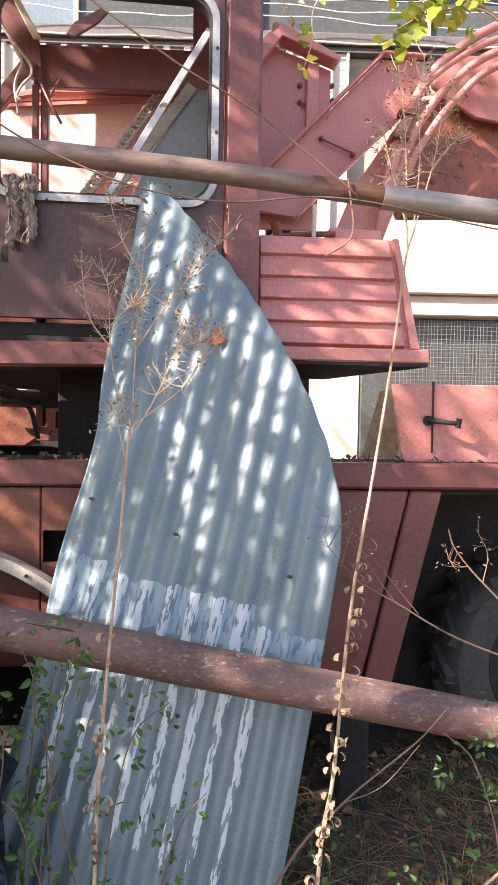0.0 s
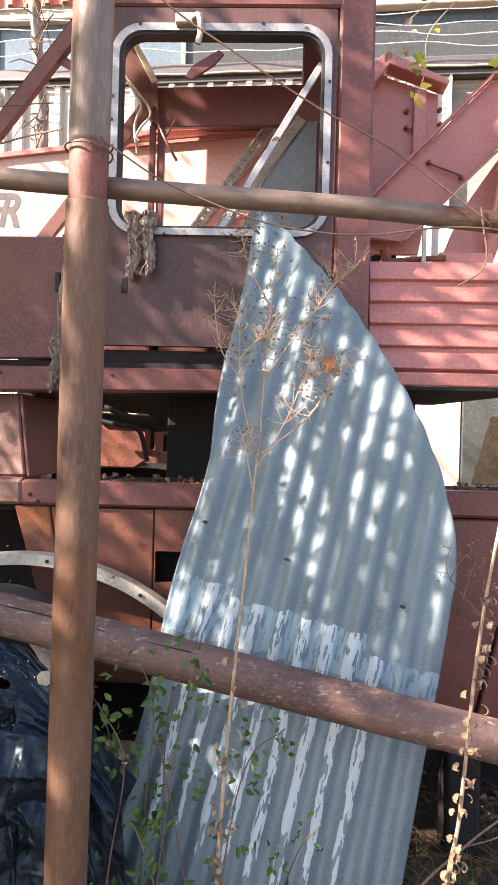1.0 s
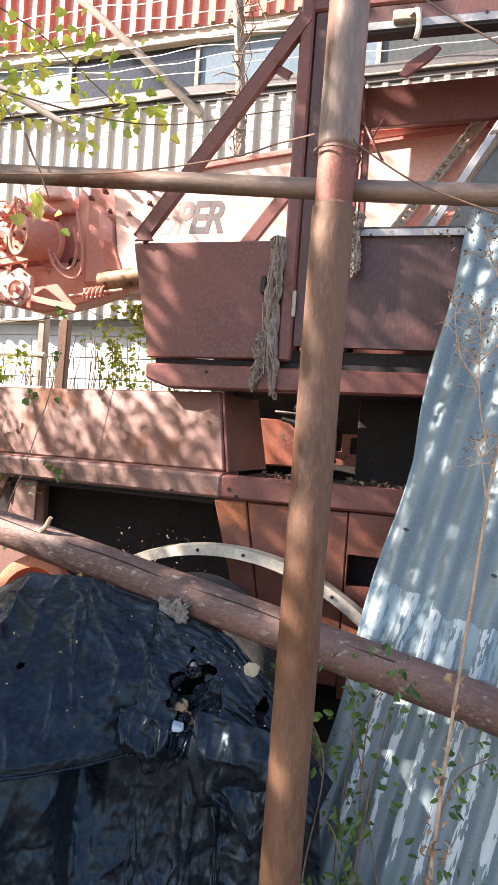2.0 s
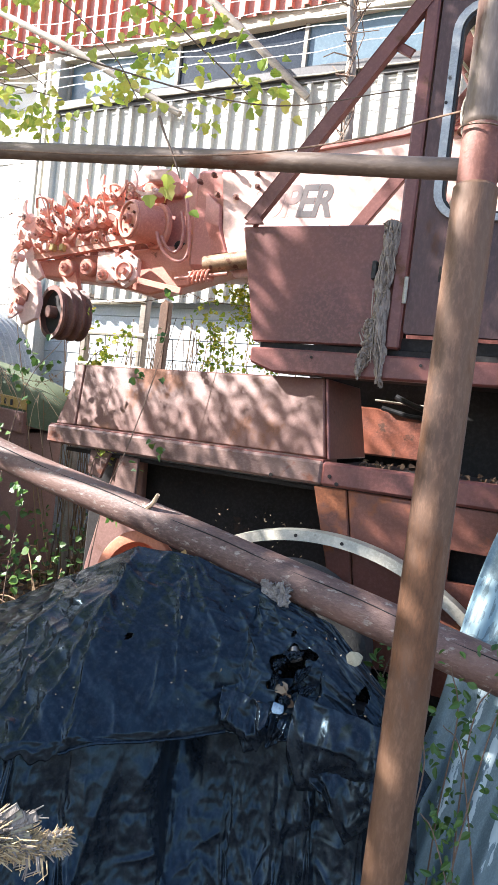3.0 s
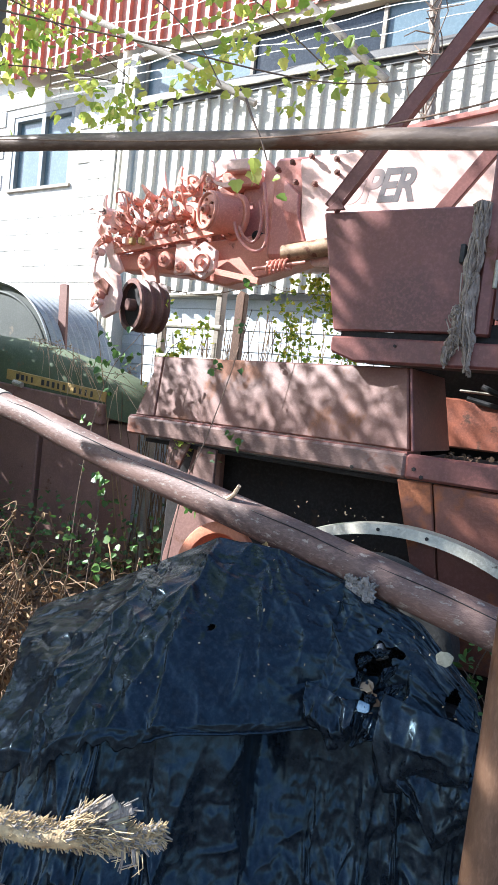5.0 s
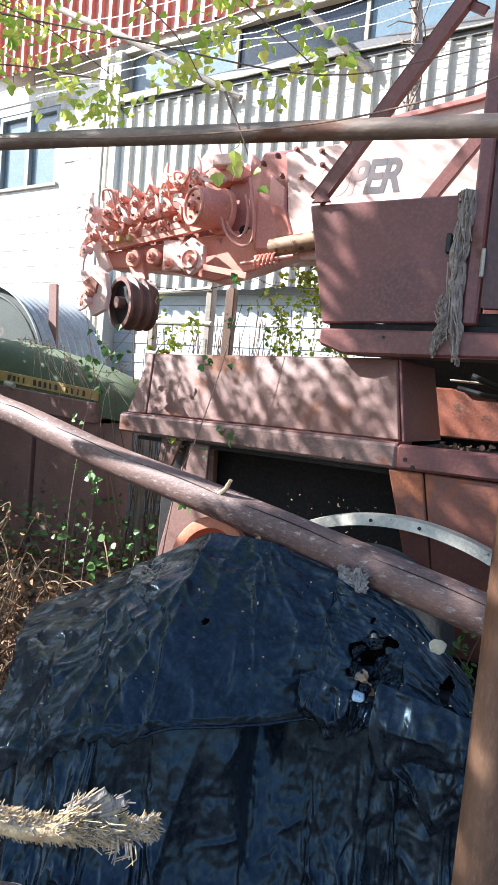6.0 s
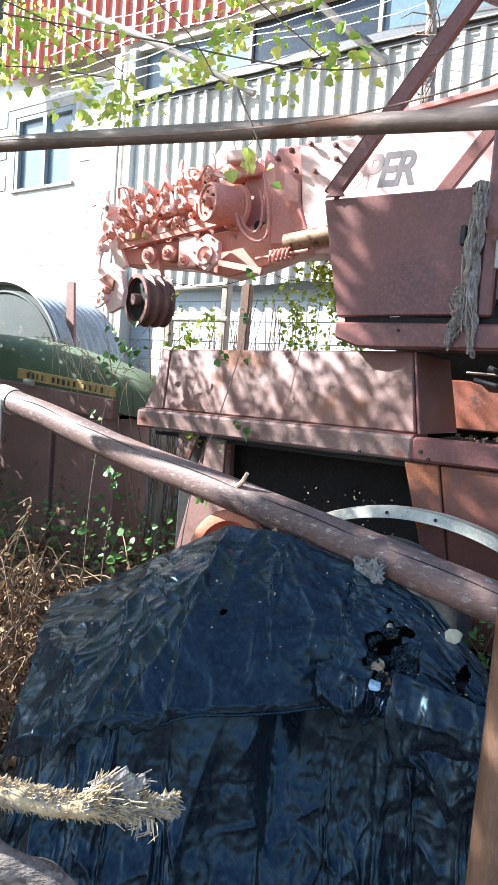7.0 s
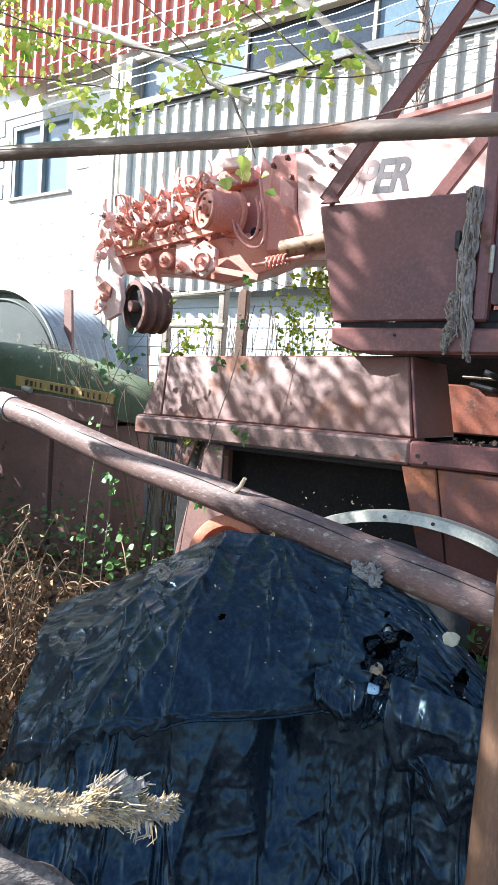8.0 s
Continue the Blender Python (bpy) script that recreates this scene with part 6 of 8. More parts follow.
for j in range(nv):
    for i in range(nu):
        b = j * (nu + 1) + i
        c = (Vector(V[b]) + Vector(V[b + nu + 2])) / 2
        d1 = min(math.hypot((c.x + 0.895) / 0.042, (c.z - 0.84) / 0.060), math.hypot((c.x + 0.868) / 0.030, (c.z - 0.878) / 0.014)) + 0.75 * noise.noise(c * 38)
        d2 = math.hypot((c.x + 0.70) / 0.013, (c.z - 0.80) / 0.035) + 0.4 * noise.noise(c * 40)
        d3 = math.hypot((c.x + 1.29) / 0.009, (c.z - 0.885) / 0.006) + 0.4 * noise.noise(c * 60)
        if 0.15 < j / nv and min(d1, d2, d3) < 1:
            continue
        F.append((b, b + 1, b + nu + 2, b + nu + 1))
top = mesh_object("top_sheet", V, F, TARP, parent=tarp, smooth=True)
so = top.modifiers.new("thickness", "SOLIDIFY")
so.thickness = 0.0015
hem = [Vector(V[nv * (nu + 1) + i]) + Vector((0, -0.003, 0)) for i in range(int(nu * 0.33), int(nu * 0.64), 3)]
part("hem", tube(bmesh.new(), hem, 0.0042, 8), TARP, tarp, "folded hem", True)
V, F = [], []
nu, nv = 430, 170
segs = [(rf.uniform(0.05, 1.7), rf.uniform(0.1, 0.75), math.pi / 2 + rf.gauss(0, 0.25), rf.uniform(0.10, 0.35), rf.uniform(0.010, 0.030), rf.uniform(0.010, 0.03)) for _ in range(50)]
segs += [(rf.uniform(0.05, 1.7), rf.uniform(0.35, 0.75), rf.uniform(0, 3.14), rf.uniform(0.03, 0.10), rf.uniform(0.007, 0.018), rf.uniform(0.006, 0.014)) for _ in range(130)]
gu, gv = np.meshgrid(np.linspace(0, 1, nu + 1) * 1.75, np.linspace(0, 1, nv + 1) * 0.75)
FQ = 0.9 * folds(gu, gv, segs)
mask = np.clip(0.5 + 0.9 * np.sin(gu * 9 + 2 * np.sin(gv * 11)) * np.cos(gv * 8 + gu * 3), 0.40, 1)
FQ += mask * (0.036 * crumple(gu, gv, 0.15, 31, 1.3, 0.75) + 0.020 * crumple(gu, gv, 0.08, 32, 1.2, 0.8)) - 0.014
for j in range(nv + 1):
    v = j / nv
    for i in range(nu + 1):
        u = i / nu
        R, E_, B = stack_at(u)
        E2 = E_ + Vector((0.012, 0.040, -0.012))
        if v < 0.08:
            p = (E2 + Vector((0.02, 0.09, 0.03))).lerp(E2, v / 0.08)
        else:
            f = (v - 0.08) / 0.92
            out = 0.22 * f + 0.78 * f ** 3
            p = Vector((E2.x + (B.x - E2.x) * out, E2.y + (B.y - E2.y) * out, E2.z + (B.z - E2.z) * f))
        f = max(0.0, (v - 0.05))
        w = noise.noise(Vector((u * 5, 0, 9))) * 2.5
        q = 0.007 * math.sin(u * 44 + 3 * w + 1.5 * noise.noise(Vector((u * 6, v * 2, 0)))) * min(1, f * 5)
        q += 0.002 * math.sin(u * 101 + 5 * w) * min(1, f * 4) * (1 - 0.5 * v)
        q += crease(u * 14, v * 4 + u, 6.0) * 0.020 * min(1, f * 4) + crease(u * 30 + v * 5, v * 7, 8.0) * 0.003 * min(1, f * 4)
        q += FQ[j, i] * min(1, f * 5) - 0.01
        # deep hollow where the front edge bridges a gap in the stack
        q -= 0.13 * math.exp(-((u - 0.475) / 0.032) ** 2) * max(0, 1 - v * 1.7)
        n = Vector((0.45, -0.88, 0.15))
        V.append(tuple(p + n * q))
for j in range(nv):
    for i in range(nu):
        b = j * (nu + 1) + i
        F.append((b, b + 1, b + nu + 2, b + nu + 1))
sk = mesh_object("skirt", V, F, TARP, parent=tarp, smooth=True)
so = sk.modifiers.new("thickness", "SOLIDIFY")
so.thickness = 0.0015
# loose torn flaps


def flap(tl, tr, lengths, seed, bulge=0.03, skew=0.0):
    """A hanging tongue of torn film: its foot follows the lengths given across it, with a frayed hem."""
    V, F = [], []
    tl, tr, n1 = Vector(tl), Vector(tr), 56
    fr = random.Random(seed)
    sg = [(fr.uniform(0, .2), fr.uniform(0, .2), math.pi / 2 + fr.gauss(0, .5), fr.uniform(.03, .12), fr.uniform(.006, .018), fr.uniform(.006, .014)) for _ in range(20)]
    ga, gb = np.meshgrid(np.linspace(0, 1, n1 + 1) * 0.2, np.linspace(0, 1, n1 + 1) * 0.2)
    fq = 0.6 * folds(ga, gb, sg) + 0.014 * crumple(ga, gb, 0.06, seed + 60) + 0.004 * crumple(ga, gb, 0.022, seed + 80) - 0.008
    for j in range(n1 + 1):
        for i in range(n1 + 1):
            a, b = i / n1, j / n1
            k = a * (len(lengths) - 1)
            m = min(int(k), len(lengths) - 2)
            L = lengths[m] + (lengths[m + 1] - lengths[m]) * (k - m) + 0.008 * noise.noise(Vector((a * 14, seed, 0)))
            p = tl.lerp(tr, a) + Vector((skew * b * L, -bulge * math.sin(b * 2.4) - fq[j, i], -b * L))
            V.append(tuple(p + Vector((0, 0.012 * noise.noise(Vector((a * 5, b * 4, seed))), 0))))
    for j in range(n1):
        for i in range(n1):
            b = j * (n1 + 1) + i
            F.append((b, b + 1, b + n1 + 2, b + n1 + 1))
    ob = mesh_object("torn_flap", V, F, TARP, parent=tarp, smooth=True)
    so = ob.modifiers.new("thickness", "SOLIDIFY")
    so.thickness = 0.0012


flap((-1.035, 1.44, 0.80), (-0.915, 1.475, 0.765), (0.09, 0.10, 0.135, 0.12, 0.06), 1, 0.035, 0.15)
flap((-0.855, 1.50, 0.80), (-0.625, 1.50, 0.775), (0.15, 0.225, 0.20, 0.155, 0.14, 0.14, 0.12), 2, 0.05)
flap((-0.785, 1.48, 0.655), (-0.615, 1.485, 0.685), (0.05, 0.075, 0.13, 0.185, 0.15, 0.11), 3, 0.035)
flap((-0.955, 1.575, 0.800), (-0.835, 1.58, 0.805), (0.05, 0.07, 0.08, 0.06), 8, 0.02)
for k, (x, z, w, L) in enumerate(((-0.935, 0.862, 0.030, 0.035), (-0.905, 0.898, 0.05, 0.022), (-0.862, 0.862, 0.028, 0.05), (-0.94, 0.822, 0.025, 0.04), (-0.855, 0.815, 0.04, 0.045), (-0.90, 0.785, 0.03, 0.04))):
    flap((x, 1.535 - 0.02 * (k % 3), z), (x + w, 1.54 - 0.02 * (k % 2), z + 0.006), (L * 0.4, L, L * 0.6, L * 0.2), 20 + k, 0.012, 0.2 if k % 2 else -0.2)
flap((-0.93, 1.485, 0.745), (-0.865, 1.49, 0.745), (0.05, 0.09, 0.06), 6, 0.02, -0.1)
# Near-black board set behind the tear so the hollow stays dark.
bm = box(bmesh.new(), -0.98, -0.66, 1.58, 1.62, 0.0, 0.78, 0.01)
tagged(part("stacked_board", bm, BLACKENED), "near-black board placed as shade behind the torn plastic", "board")
# litter in the tear
bm = tube(bmesh.new(), [(-0.905, 1.585, 0.885), (-0.888, 1.57, 0.858)], [0.013, 0.016], 12, 0.25)
tube(bm, [(-0.888, 1.57, 0.858), (-0.887, 1.569, 0.856)], 0.007, 10)
tagged(part("crushed_can", bm, mat("dull_can", (0.17, 0.165, 0.155), (0.09, 0.085, 0.08), 0.45, 0.6, 30, 120, 0.2), None, "", True), "crushed grey can poking through the torn plastic", "can")
V, F = leaf_cloud([(-0.90, 1.52, 0.795), (-0.885, 1.515, 0.80), (-0.895, 1.51, 0.782)], 0.042, True, (0, -1, 0.4), 0.3, np.random.default_rng(3))
mesh_object("dead_leaf", V, F, CURL, "tan dead leaf lying in the torn plastic", "leaf")
bm = plate(bmesh.new(), [(-0.909, 1.475, 0.773), (-0.881, 1.472, 0.771), (-0.878, 1.464, 0.757), (-0.884, 1.462, 0.752), (-0.904, 1.464, 0.749), (-0.910, 1.466, 0.757)], (0.002, 0.004, 0.001), 0.001)
tagged(part("wrapper", bm, BLUEP), "scrap of blue and white wrapper on black plastic", "wrapper")
bm = plate(bmesh.new(), [(-0.752, 1.535, 0.916), (-0.742, 1.535, 0.928), (-0.722, 1.535, 0.930), (-0.708, 1.535, 0.922), (-0.712, 1.527, 0.904), (-0.722, 1.525, 0.896), (-0.744, 1.525, 0.900)], (0.002, 0.006, 0.001), 0.002)
tagged(part("leaf_scrap", bm, PAPER), "pale dry leaf scrap on the plastic", "leaf")
ga, gb = np.meshgrid(np.linspace(0, 0.085, 40), np.linspace(0, 0.06, 30))
fq = 0.030 * crumple(ga, gb, 0.030, 9) + 0.008 * crumple(ga, gb, 0.011, 10)
V = [(-1.03 + ga[j, i] + 0.020 * noise.noise(Vector((j * 0.3, 0, 2))), 1.615 - fq[j, i] + 0.02, 0.985 + gb[j, i] - 0.25 * ga[j, i] + 0.028 * noise.noise(Vector((i * 0.22, 0, 1)))) for j in range(30) for i in range(40)]
F = [(j * 40 + i, j * 40 + i + 1, j * 40 + i + 41, j * 40 + i + 40) for j in range(29) for i in range(39)]
rag_ = mesh_object("grey_rag", V, F, mat("grey_cloth", (0.24, 0.225, 0.21), (0.11, 0.10, 0.095), 0.9, 0, 40, 200, 0.6), "crumpled grey rag caught against the pole", "rag", "", True)
so = rag_.modifiers.new("thickness", "SOLIDIFY")
so.thickness = 0.002
V, F = leaf_cloud([(-1.30, 1.67, 1.05), (-1.27, 1.68, 1.06), (-1.20, 1.67, 1.03)], 0.045, True, (0, -0.5, 1), 0.3, np.random.default_rng(8))
mesh_object("fallen_leaves", V, F, leafy("yellow_leaf", [(0.55, 0.36, 0.08), (0.4, 0.26, 0.1), (0.5, 0.4, 0.22)]), "few yellow fallen leaves beside the pole", "leaves", "stuff")
# flecks of chaff on the plastic
P = []
rg = np.random.default_rng(12)
for _ in range(70):
    u, f = rg.uniform(0.05, 0.95), rg.uniform(0.05, 0.95)
    R, E_, B = stack_at(u)
    P.append(R.lerp(E_, f) + Vector((-0.25, -0.75, 0.6)) * 0.014 + Vector((0, 0, 0.045 * math.sin(math.pi * f) * (1 - 0.6 * abs(u - 0.55)))))
V, F = leaf_cloud(P, 0.009, False, (-0.2, -0.6, 0.7), 0.2, rg)
mesh_object("chaff", V, F, CURL, "pale chaff flecks on black plastic", "chaff", "stuff")

# terracotta pot lying behind the stack
bm = bmesh.new()
c0, ax = Vector((-1.515, 1.728, 0.925)), Vector((-0.10, -0.96, 0.25)).normalized()
e1 = ax.cross(Vector((0, 0, 1))).normalized()
e2 = e1.cross(ax)
prof = [(-0.23, 0.0), (-0.235, 0.095), (-0.05, 0.137), (-0.045, 0.150), (-0.004, 0.157), (0.0, 0.152), (0.0, 0.132), (-0.004, 0.119), (-0.05, 0.112), (-0.22, 0.075), (-0.222, 0.0)]
rings = [[bm.verts.new(c0 + ax * a + (e1 * math.cos(2 * math.pi * k / 40) + e2 * math.sin(2 * math.pi * k / 40)) * max(r, 0.001)) for k in range(40)] for a, r in prof]
for a, b in zip(rings, rings[1:]):
    for k in range(40):
        bm.faces.new((a[k], a[(k + 1) % 40], b[(k + 1) % 40], b[k]))
tagged(part("terracotta_pot", bm, TERRA, None, "", True), "orange terracotta pot tipped behind the black plastic", "flower pot")

# old tyre behind the pole
bm = tyre_mesh((-1.09, 2.12, 0.70), 0.30, 0.16, 16, 40)
PERISHED = mat("perished_rubber", (0.028, 0.027, 0.025), (0.03, 0.03, 0.03), 0.85, 0, 14, 90, 0.5, (0.20, 0.19, 0.18), 26, 0.60)
tagged(part("worn_tyre", bm, PERISHED, None, "", True), "perished grey tyre standing behind the pole", "tyre")
bm = box(bmesh.new(), -1.3, -0.88, 2.04, 2.20, -0.1, 0.425, 0.02)
tagged(part("timber_block", bm, TIMBER), "grey timber block under the old tyre", "timber")

# ---- stripped branches near the eye ----
branch = thing("stripped_branch", (-1.9, 0.3, 0.1), "splintered branch with shaggy straw-coloured bark", "branch")
P = smooth_path([(-2.0, 0.10, 0.05), (-1.6, 0.22, 0.62), (-1.28, 0.34, 0.89), (-1.12, 0.42, 0.938), (-1.06, 0.45, 0.942), (-0.995, 0.484, 0.935), (-0.93, 0.52, 0.936), (-0.87, 0.555, 0.945)], 8)
part("core", tube(bmesh.new(), P, [0.0135 if i < len(P) - 14 else 0.0135 - 0.0007 * (i - len(P) + 14) for i in range(len(P))], 16, 0.5), STRAWMAT, branch, smooth=True)
rg = random.Random(6)
paths = []
for k in range(5200):
    f = rg.random()
    i = min(len(P) - 2, int(len(P) * 0.42 + f * len(P) * 0.58))
    p = P[i].lerp(P[i + 1], rg.random())
    r = 0.0140 - 0.003 * f
    a = rg.uniform(0, 6.28)
    o = Vector((0.1 * math.cos(a), 0.5 * math.cos(a), math.sin(a))).normalized()
    d = Vector((rg.uniform(0.3, 1.0), rg.uniform(0, .6), rg.uniform(-.45, .45))) + o * rg.choice((0, 0, 0.05, 0.1, 0.25))
    L = rg.uniform(0.005, 0.015)
    paths.append([p + o * r, p + o * r + d * L * 0.6, p + o * r + d * L + Vector((0, 0, rg.uniform(-.006, .006)))])
# the frayed head: fibres fan out from the core
root = Vector((-0.965, 0.50, 0.942))
for k in range(900):
    a = rg.uniform(-0.22, 0.80)
    w = Vector((math.cos(a) * 0.87, math.cos(a) * 0.49, math.sin(a)))
    s = rg.uniform(0, 0.066) * (1.0 if a < 0.35 else 0.62)
    p = root + w * s + Vector((rg.uniform(-.012, .012), rg.uniform(-.014, .014), rg.uniform(-.01, .01)))
    d = w + Vector((rg.gauss(0, .35), rg.gauss(0, .35), rg.gauss(0, .30)))
    paths.append([p, p + d * 0.006, p + d * rg.uniform(0.008, 0.020)])
for k in range(26):
    p = Vector((-0.90 + rg.uniform(-.02, .03), 0.53, 0.935))
    paths.append([p, p + Vector((0.006, -0.004, -0.012)), p + Vector((rg.uniform(-.02, .012), -0.006, -rg.uniform(.012, .032)))])
rg.shuffle(paths)
tagged(part("bark_fibre", tangle(paths[:4700], 0.0010, 3), STRAWMAT, branch), "frayed straw-coloured bark fibres", "", "", "stuff")
tagged(part("bark_chip", tangle(paths[4700:], 0.0016, 4), GREYBARK, branch), "grey-brown bark chips", "", "", "stuff")
for k in range(12):
    a = 0.0 + 0.065 * k
    w = Vector((math.cos(a) * 0.87, math.cos(a) * 0.49 - 0.1, math.sin(a)))
    p = root + w * rg.uniform(0.035, 0.055)
    part("splinter", bar(bmesh.new(), p, p + w * rg.uniform(.022, .042), rg.uniform(.006, .011), 0.003, 0.0008), PAPER if k % 3 == 0 else GREYBARK, branch, "grey torn splinter")
P = smooth_path([(-1.7, 0.12, 0.70), (-1.25, 0.36, 0.875), (-1.05, 0.446, 0.85), (-0.97, 0.488, 0.80), (-0.88, 0.52, 0.70), (-0.75, 0.55, 0.4), (-0.68, 0.58, -0.1)], 8)
bm = tube(bmesh.new(), P, 0.026, 22, 0.6)
tagged(part("rotten_branch", bm, ROTBARK, None, "", True), "grey rotten branch with cracked bark", "branch")

# ---- rags of bark hanging on the harvester ----


def bark(t, name, x, y, z0, z1, w, lean, seed):
    """A slab of shaggy bark: deep upright fissures, a ragged outline, a frayed foot."""
    nx, nz = 36, 60
    V, F = [], []
    for j in range(nz + 1):
        f = j / nz
        z = z0 + (z1 - z0) * f
        cx = x + lean * f * f + 0.008 * math.sin(6 * f + seed)
        ww = w * (1 - 0.35 * f - 0.5 * max(0, f - 0.82) / 0.18) * (1 + 0.25 * noise.noise(Vector((seed, f * 9, 0))))
        for i in range(nx + 1):
            a = i / nx - 0.5
            edge = 0.010 * noise.noise(Vector((a * 2 + seed, f * 9, 3)))
            fis = abs(noise.noise(Vector((a * 11 + 0.7 * math.sin(f * 6) + seed, f * 5.0, 1)))) * 0.055 + 0.012 * noise.noise(Vector((a * 4, f * 16, seed))) + 0.006 * noise.noise(Vector((a * 30, f * 5, seed)))
            V.append((cx + a * ww + edge, y - 0.012 - 0.022 * (1 - 4 * a * a) + fis, z + 0.05 * noise.noise(Vector((a * 11, seed, 2))) * f))
    for j in range(nz):
        for i in range(nx):
            b = j * (nx + 1) + i
            F.append((b, b + 1, b + nx + 2, b + nx + 1))
    s = mesh_object(name, V, F, HANGBARK, parent=t)
    so = s.modifiers.new("thickness", "SOLIDIFY")
    so.thickness, so.offset = 0.008, -1


HANGBARK = mat("shaggy_grey_bark", (0.36, 0.30, 0.25), (0.13, 0.10, 0.08), 0.95, 0, 60, 160, 1.0, (0.06, 0.045, 0.035), 30, 0.60, stretch=(1, 1, 0.16))
hb = thing("hanging_bark", (-0.91, 2.36, 2.27), "long ragged strip of grey bark hanging on the platform", "bark")
bark(hb, "slab", -0.955, 2.372, 2.268, 1.68, 0.056, 0.025, 1.0)
bark(hb, "slab", -0.978, 2.368, 1.90, 1.73, 0.03, -0.01, 4.0)
bark(hb, "strip", -0.995, 2.37, 1.82, 1.70, 0.016, -0.015, 7.0)


def fibres(t, x, y, z0, z1, w, lean, n, seed):
    """Loose stringy fibres down a rag of bark."""
    fr = random.Random(seed)
    paths = []
    for k in range(n):
        f0 = fr.uniform(0, 0.85)
        f1 = min(1.04, f0 + fr.uniform(0.1, 0.35))
        a = fr.uniform(-0.55, 0.55)
        pts = []
        for f in (f0, (f0 + f1) / 2, f1):
            ww = w * (1 - 0.35 * f)
            pts.append((x + lean * f * f + 0.008 * math.sin(6 * f + seed) + a * ww + fr.uniform(-.014, .014), y - 0.036 + 0.025 * a * a + fr.uniform(-.008, .004), z0 + (z1 - z0) * f))
        paths.append(smooth_path(pts, 3))
    tagged(part("fibre", tangle(paths, 0.0032, 4), HANGBARK, t), "", "", "", "stuff")


fibres(hb, -0.955, 2.372, 2.285, 1.66, 0.055, 0.025, 16, 1.0)
fibres(hb, -0.982, 2.370, 1.90, 1.71, 0.04, -0.01, 8, 4.0)
db = thing("draped_bark", (-0.69, 2.35, 2.33), "short grey rag of bark draped over the window frame", "bark")
bark(db, "slab", -0.705, 2.355, 2.345, 2.12, 0.052, -0.01, 11.0)
bark(db, "slab", -0.655, 2.352, 2.345, 2.135, 0.048, 0.0, 15.0)
fibres(db, -0.68, 2.352, 2.345, 2.12, 0.10, 0.0, 8, 11.0)

# ---- tall dry weeds ----


def shrivelled(C, g):
    """Dead leaves rolled up into curling ribbons."""
    V, F = [], []
    for c in C:
        w, r0, turns = g.uniform(0.004, 0.010), g.uniform(0.004, 0.011), g.uniform(0.3, 1.1)
        sd, tilt = g.choice((-1, 1)), g.uniform(-0.9, 0.9)
        e1, e2 = Vector((sd * math.cos(tilt), -0.3, math.sin(tilt) * 0.4)).normalized(), Vector((sd * 0.15, -0.35, -1)).normalized()
        e3 = e1.cross(e2)
        b, n = len(V), 13
        for i in range(n):
            f = i / (n - 1)
            th, rr = turns * 6.28 * f - 0.6, r0 * (1 - 0.6 * f)
            p = c + e1 * (r0 * 0.4 + rr * math.sin(th)) + e2 * (rr * (1 - math.cos(th)) + 0.012 * f)
            ww = w * (0.35 + 1.0 * math.sin(math.pi * min(1, f * 0.9 + 0.08))) * (1 + 0.3 * g.uniform(-1, 1))
            V += [tuple(p - e3 * ww), tuple(p + e2.cross(e3) * ww * 0.4), tuple(p + e3 * ww)]
        for i in range(n - 1):
            a = b + 3 * i
            F += [(a, a + 1, a + 4, a + 3), (a + 1, a + 2, a + 5, a + 4)]
    return V, F


def weed(name, stem, r, branches, label, seeds=0, curls=0, seed=1, mat_=None):
    t = thing(name, stem[0], label, "weed")
    g = random.Random(seed)
    P = smooth_path(stem, 8)
    part("stem", tube(bmesh.new(), P, [r, r * 0.45], 9, 0.25), mat_ or STEM, t, smooth=True)
    tips = []
    for b in branches:
        Q = smooth_path(b, 6)
        part("branch", tube(bmesh.new(), Q, [r * 0.40, r * 0.18], 6, 0.2), mat_ or STEM, t)
        tips += [(q, (Q[min(i + 1, len(Q) - 1)] - Q[max(0, i - 1)])) for i, q in enumerate(Q) if i > len(Q) * 0.35]
    if seeds and tips:
        paths, heads = [], []
        for k in range(seeds):
            q, d = g.choice(tips)
            e = Vector((g.uniform(-1, 1), g.uniform(-.5, .5), g.uniform(-.4, 1))).normalized()
            L = g.uniform(0.012, 0.05)
            paths.append([q, q + e * L * 0.5, q + e * L + Vector((0, 0, 0.006))])
            for _ in range(g.choice((1, 2, 2, 3))):
                heads.append(q + e * L + Vector((g.uniform(-.008, .008), g.uniform(-.008, .008), g.uniform(-.008, .008))))
        tagged(part("twiglet", tangle(paths, 0.0009, 4), mat_ or STEM, t), "", "", "", "stuff")
        V, F = leaf_cloud(heads, 0.0075, False, None, 0.9, np.random.default_rng(seed))
        mesh_object("seed_head", V, F, SEED, "dark dry seed heads", "", "stuff", parent=t)
    if curls:
        C = [P[int(len(P) * g.uniform(0.02, 0.55))] + Vector((g.uniform(-.02, .02), -.01, 0)) for _ in range(curls)]
        V, F = shrivelled(C, g)
        mesh_object("shrivelled_leaf", V, F, CURL, "shrivelled brown leaves", "", "stuff", parent=t)
    return t


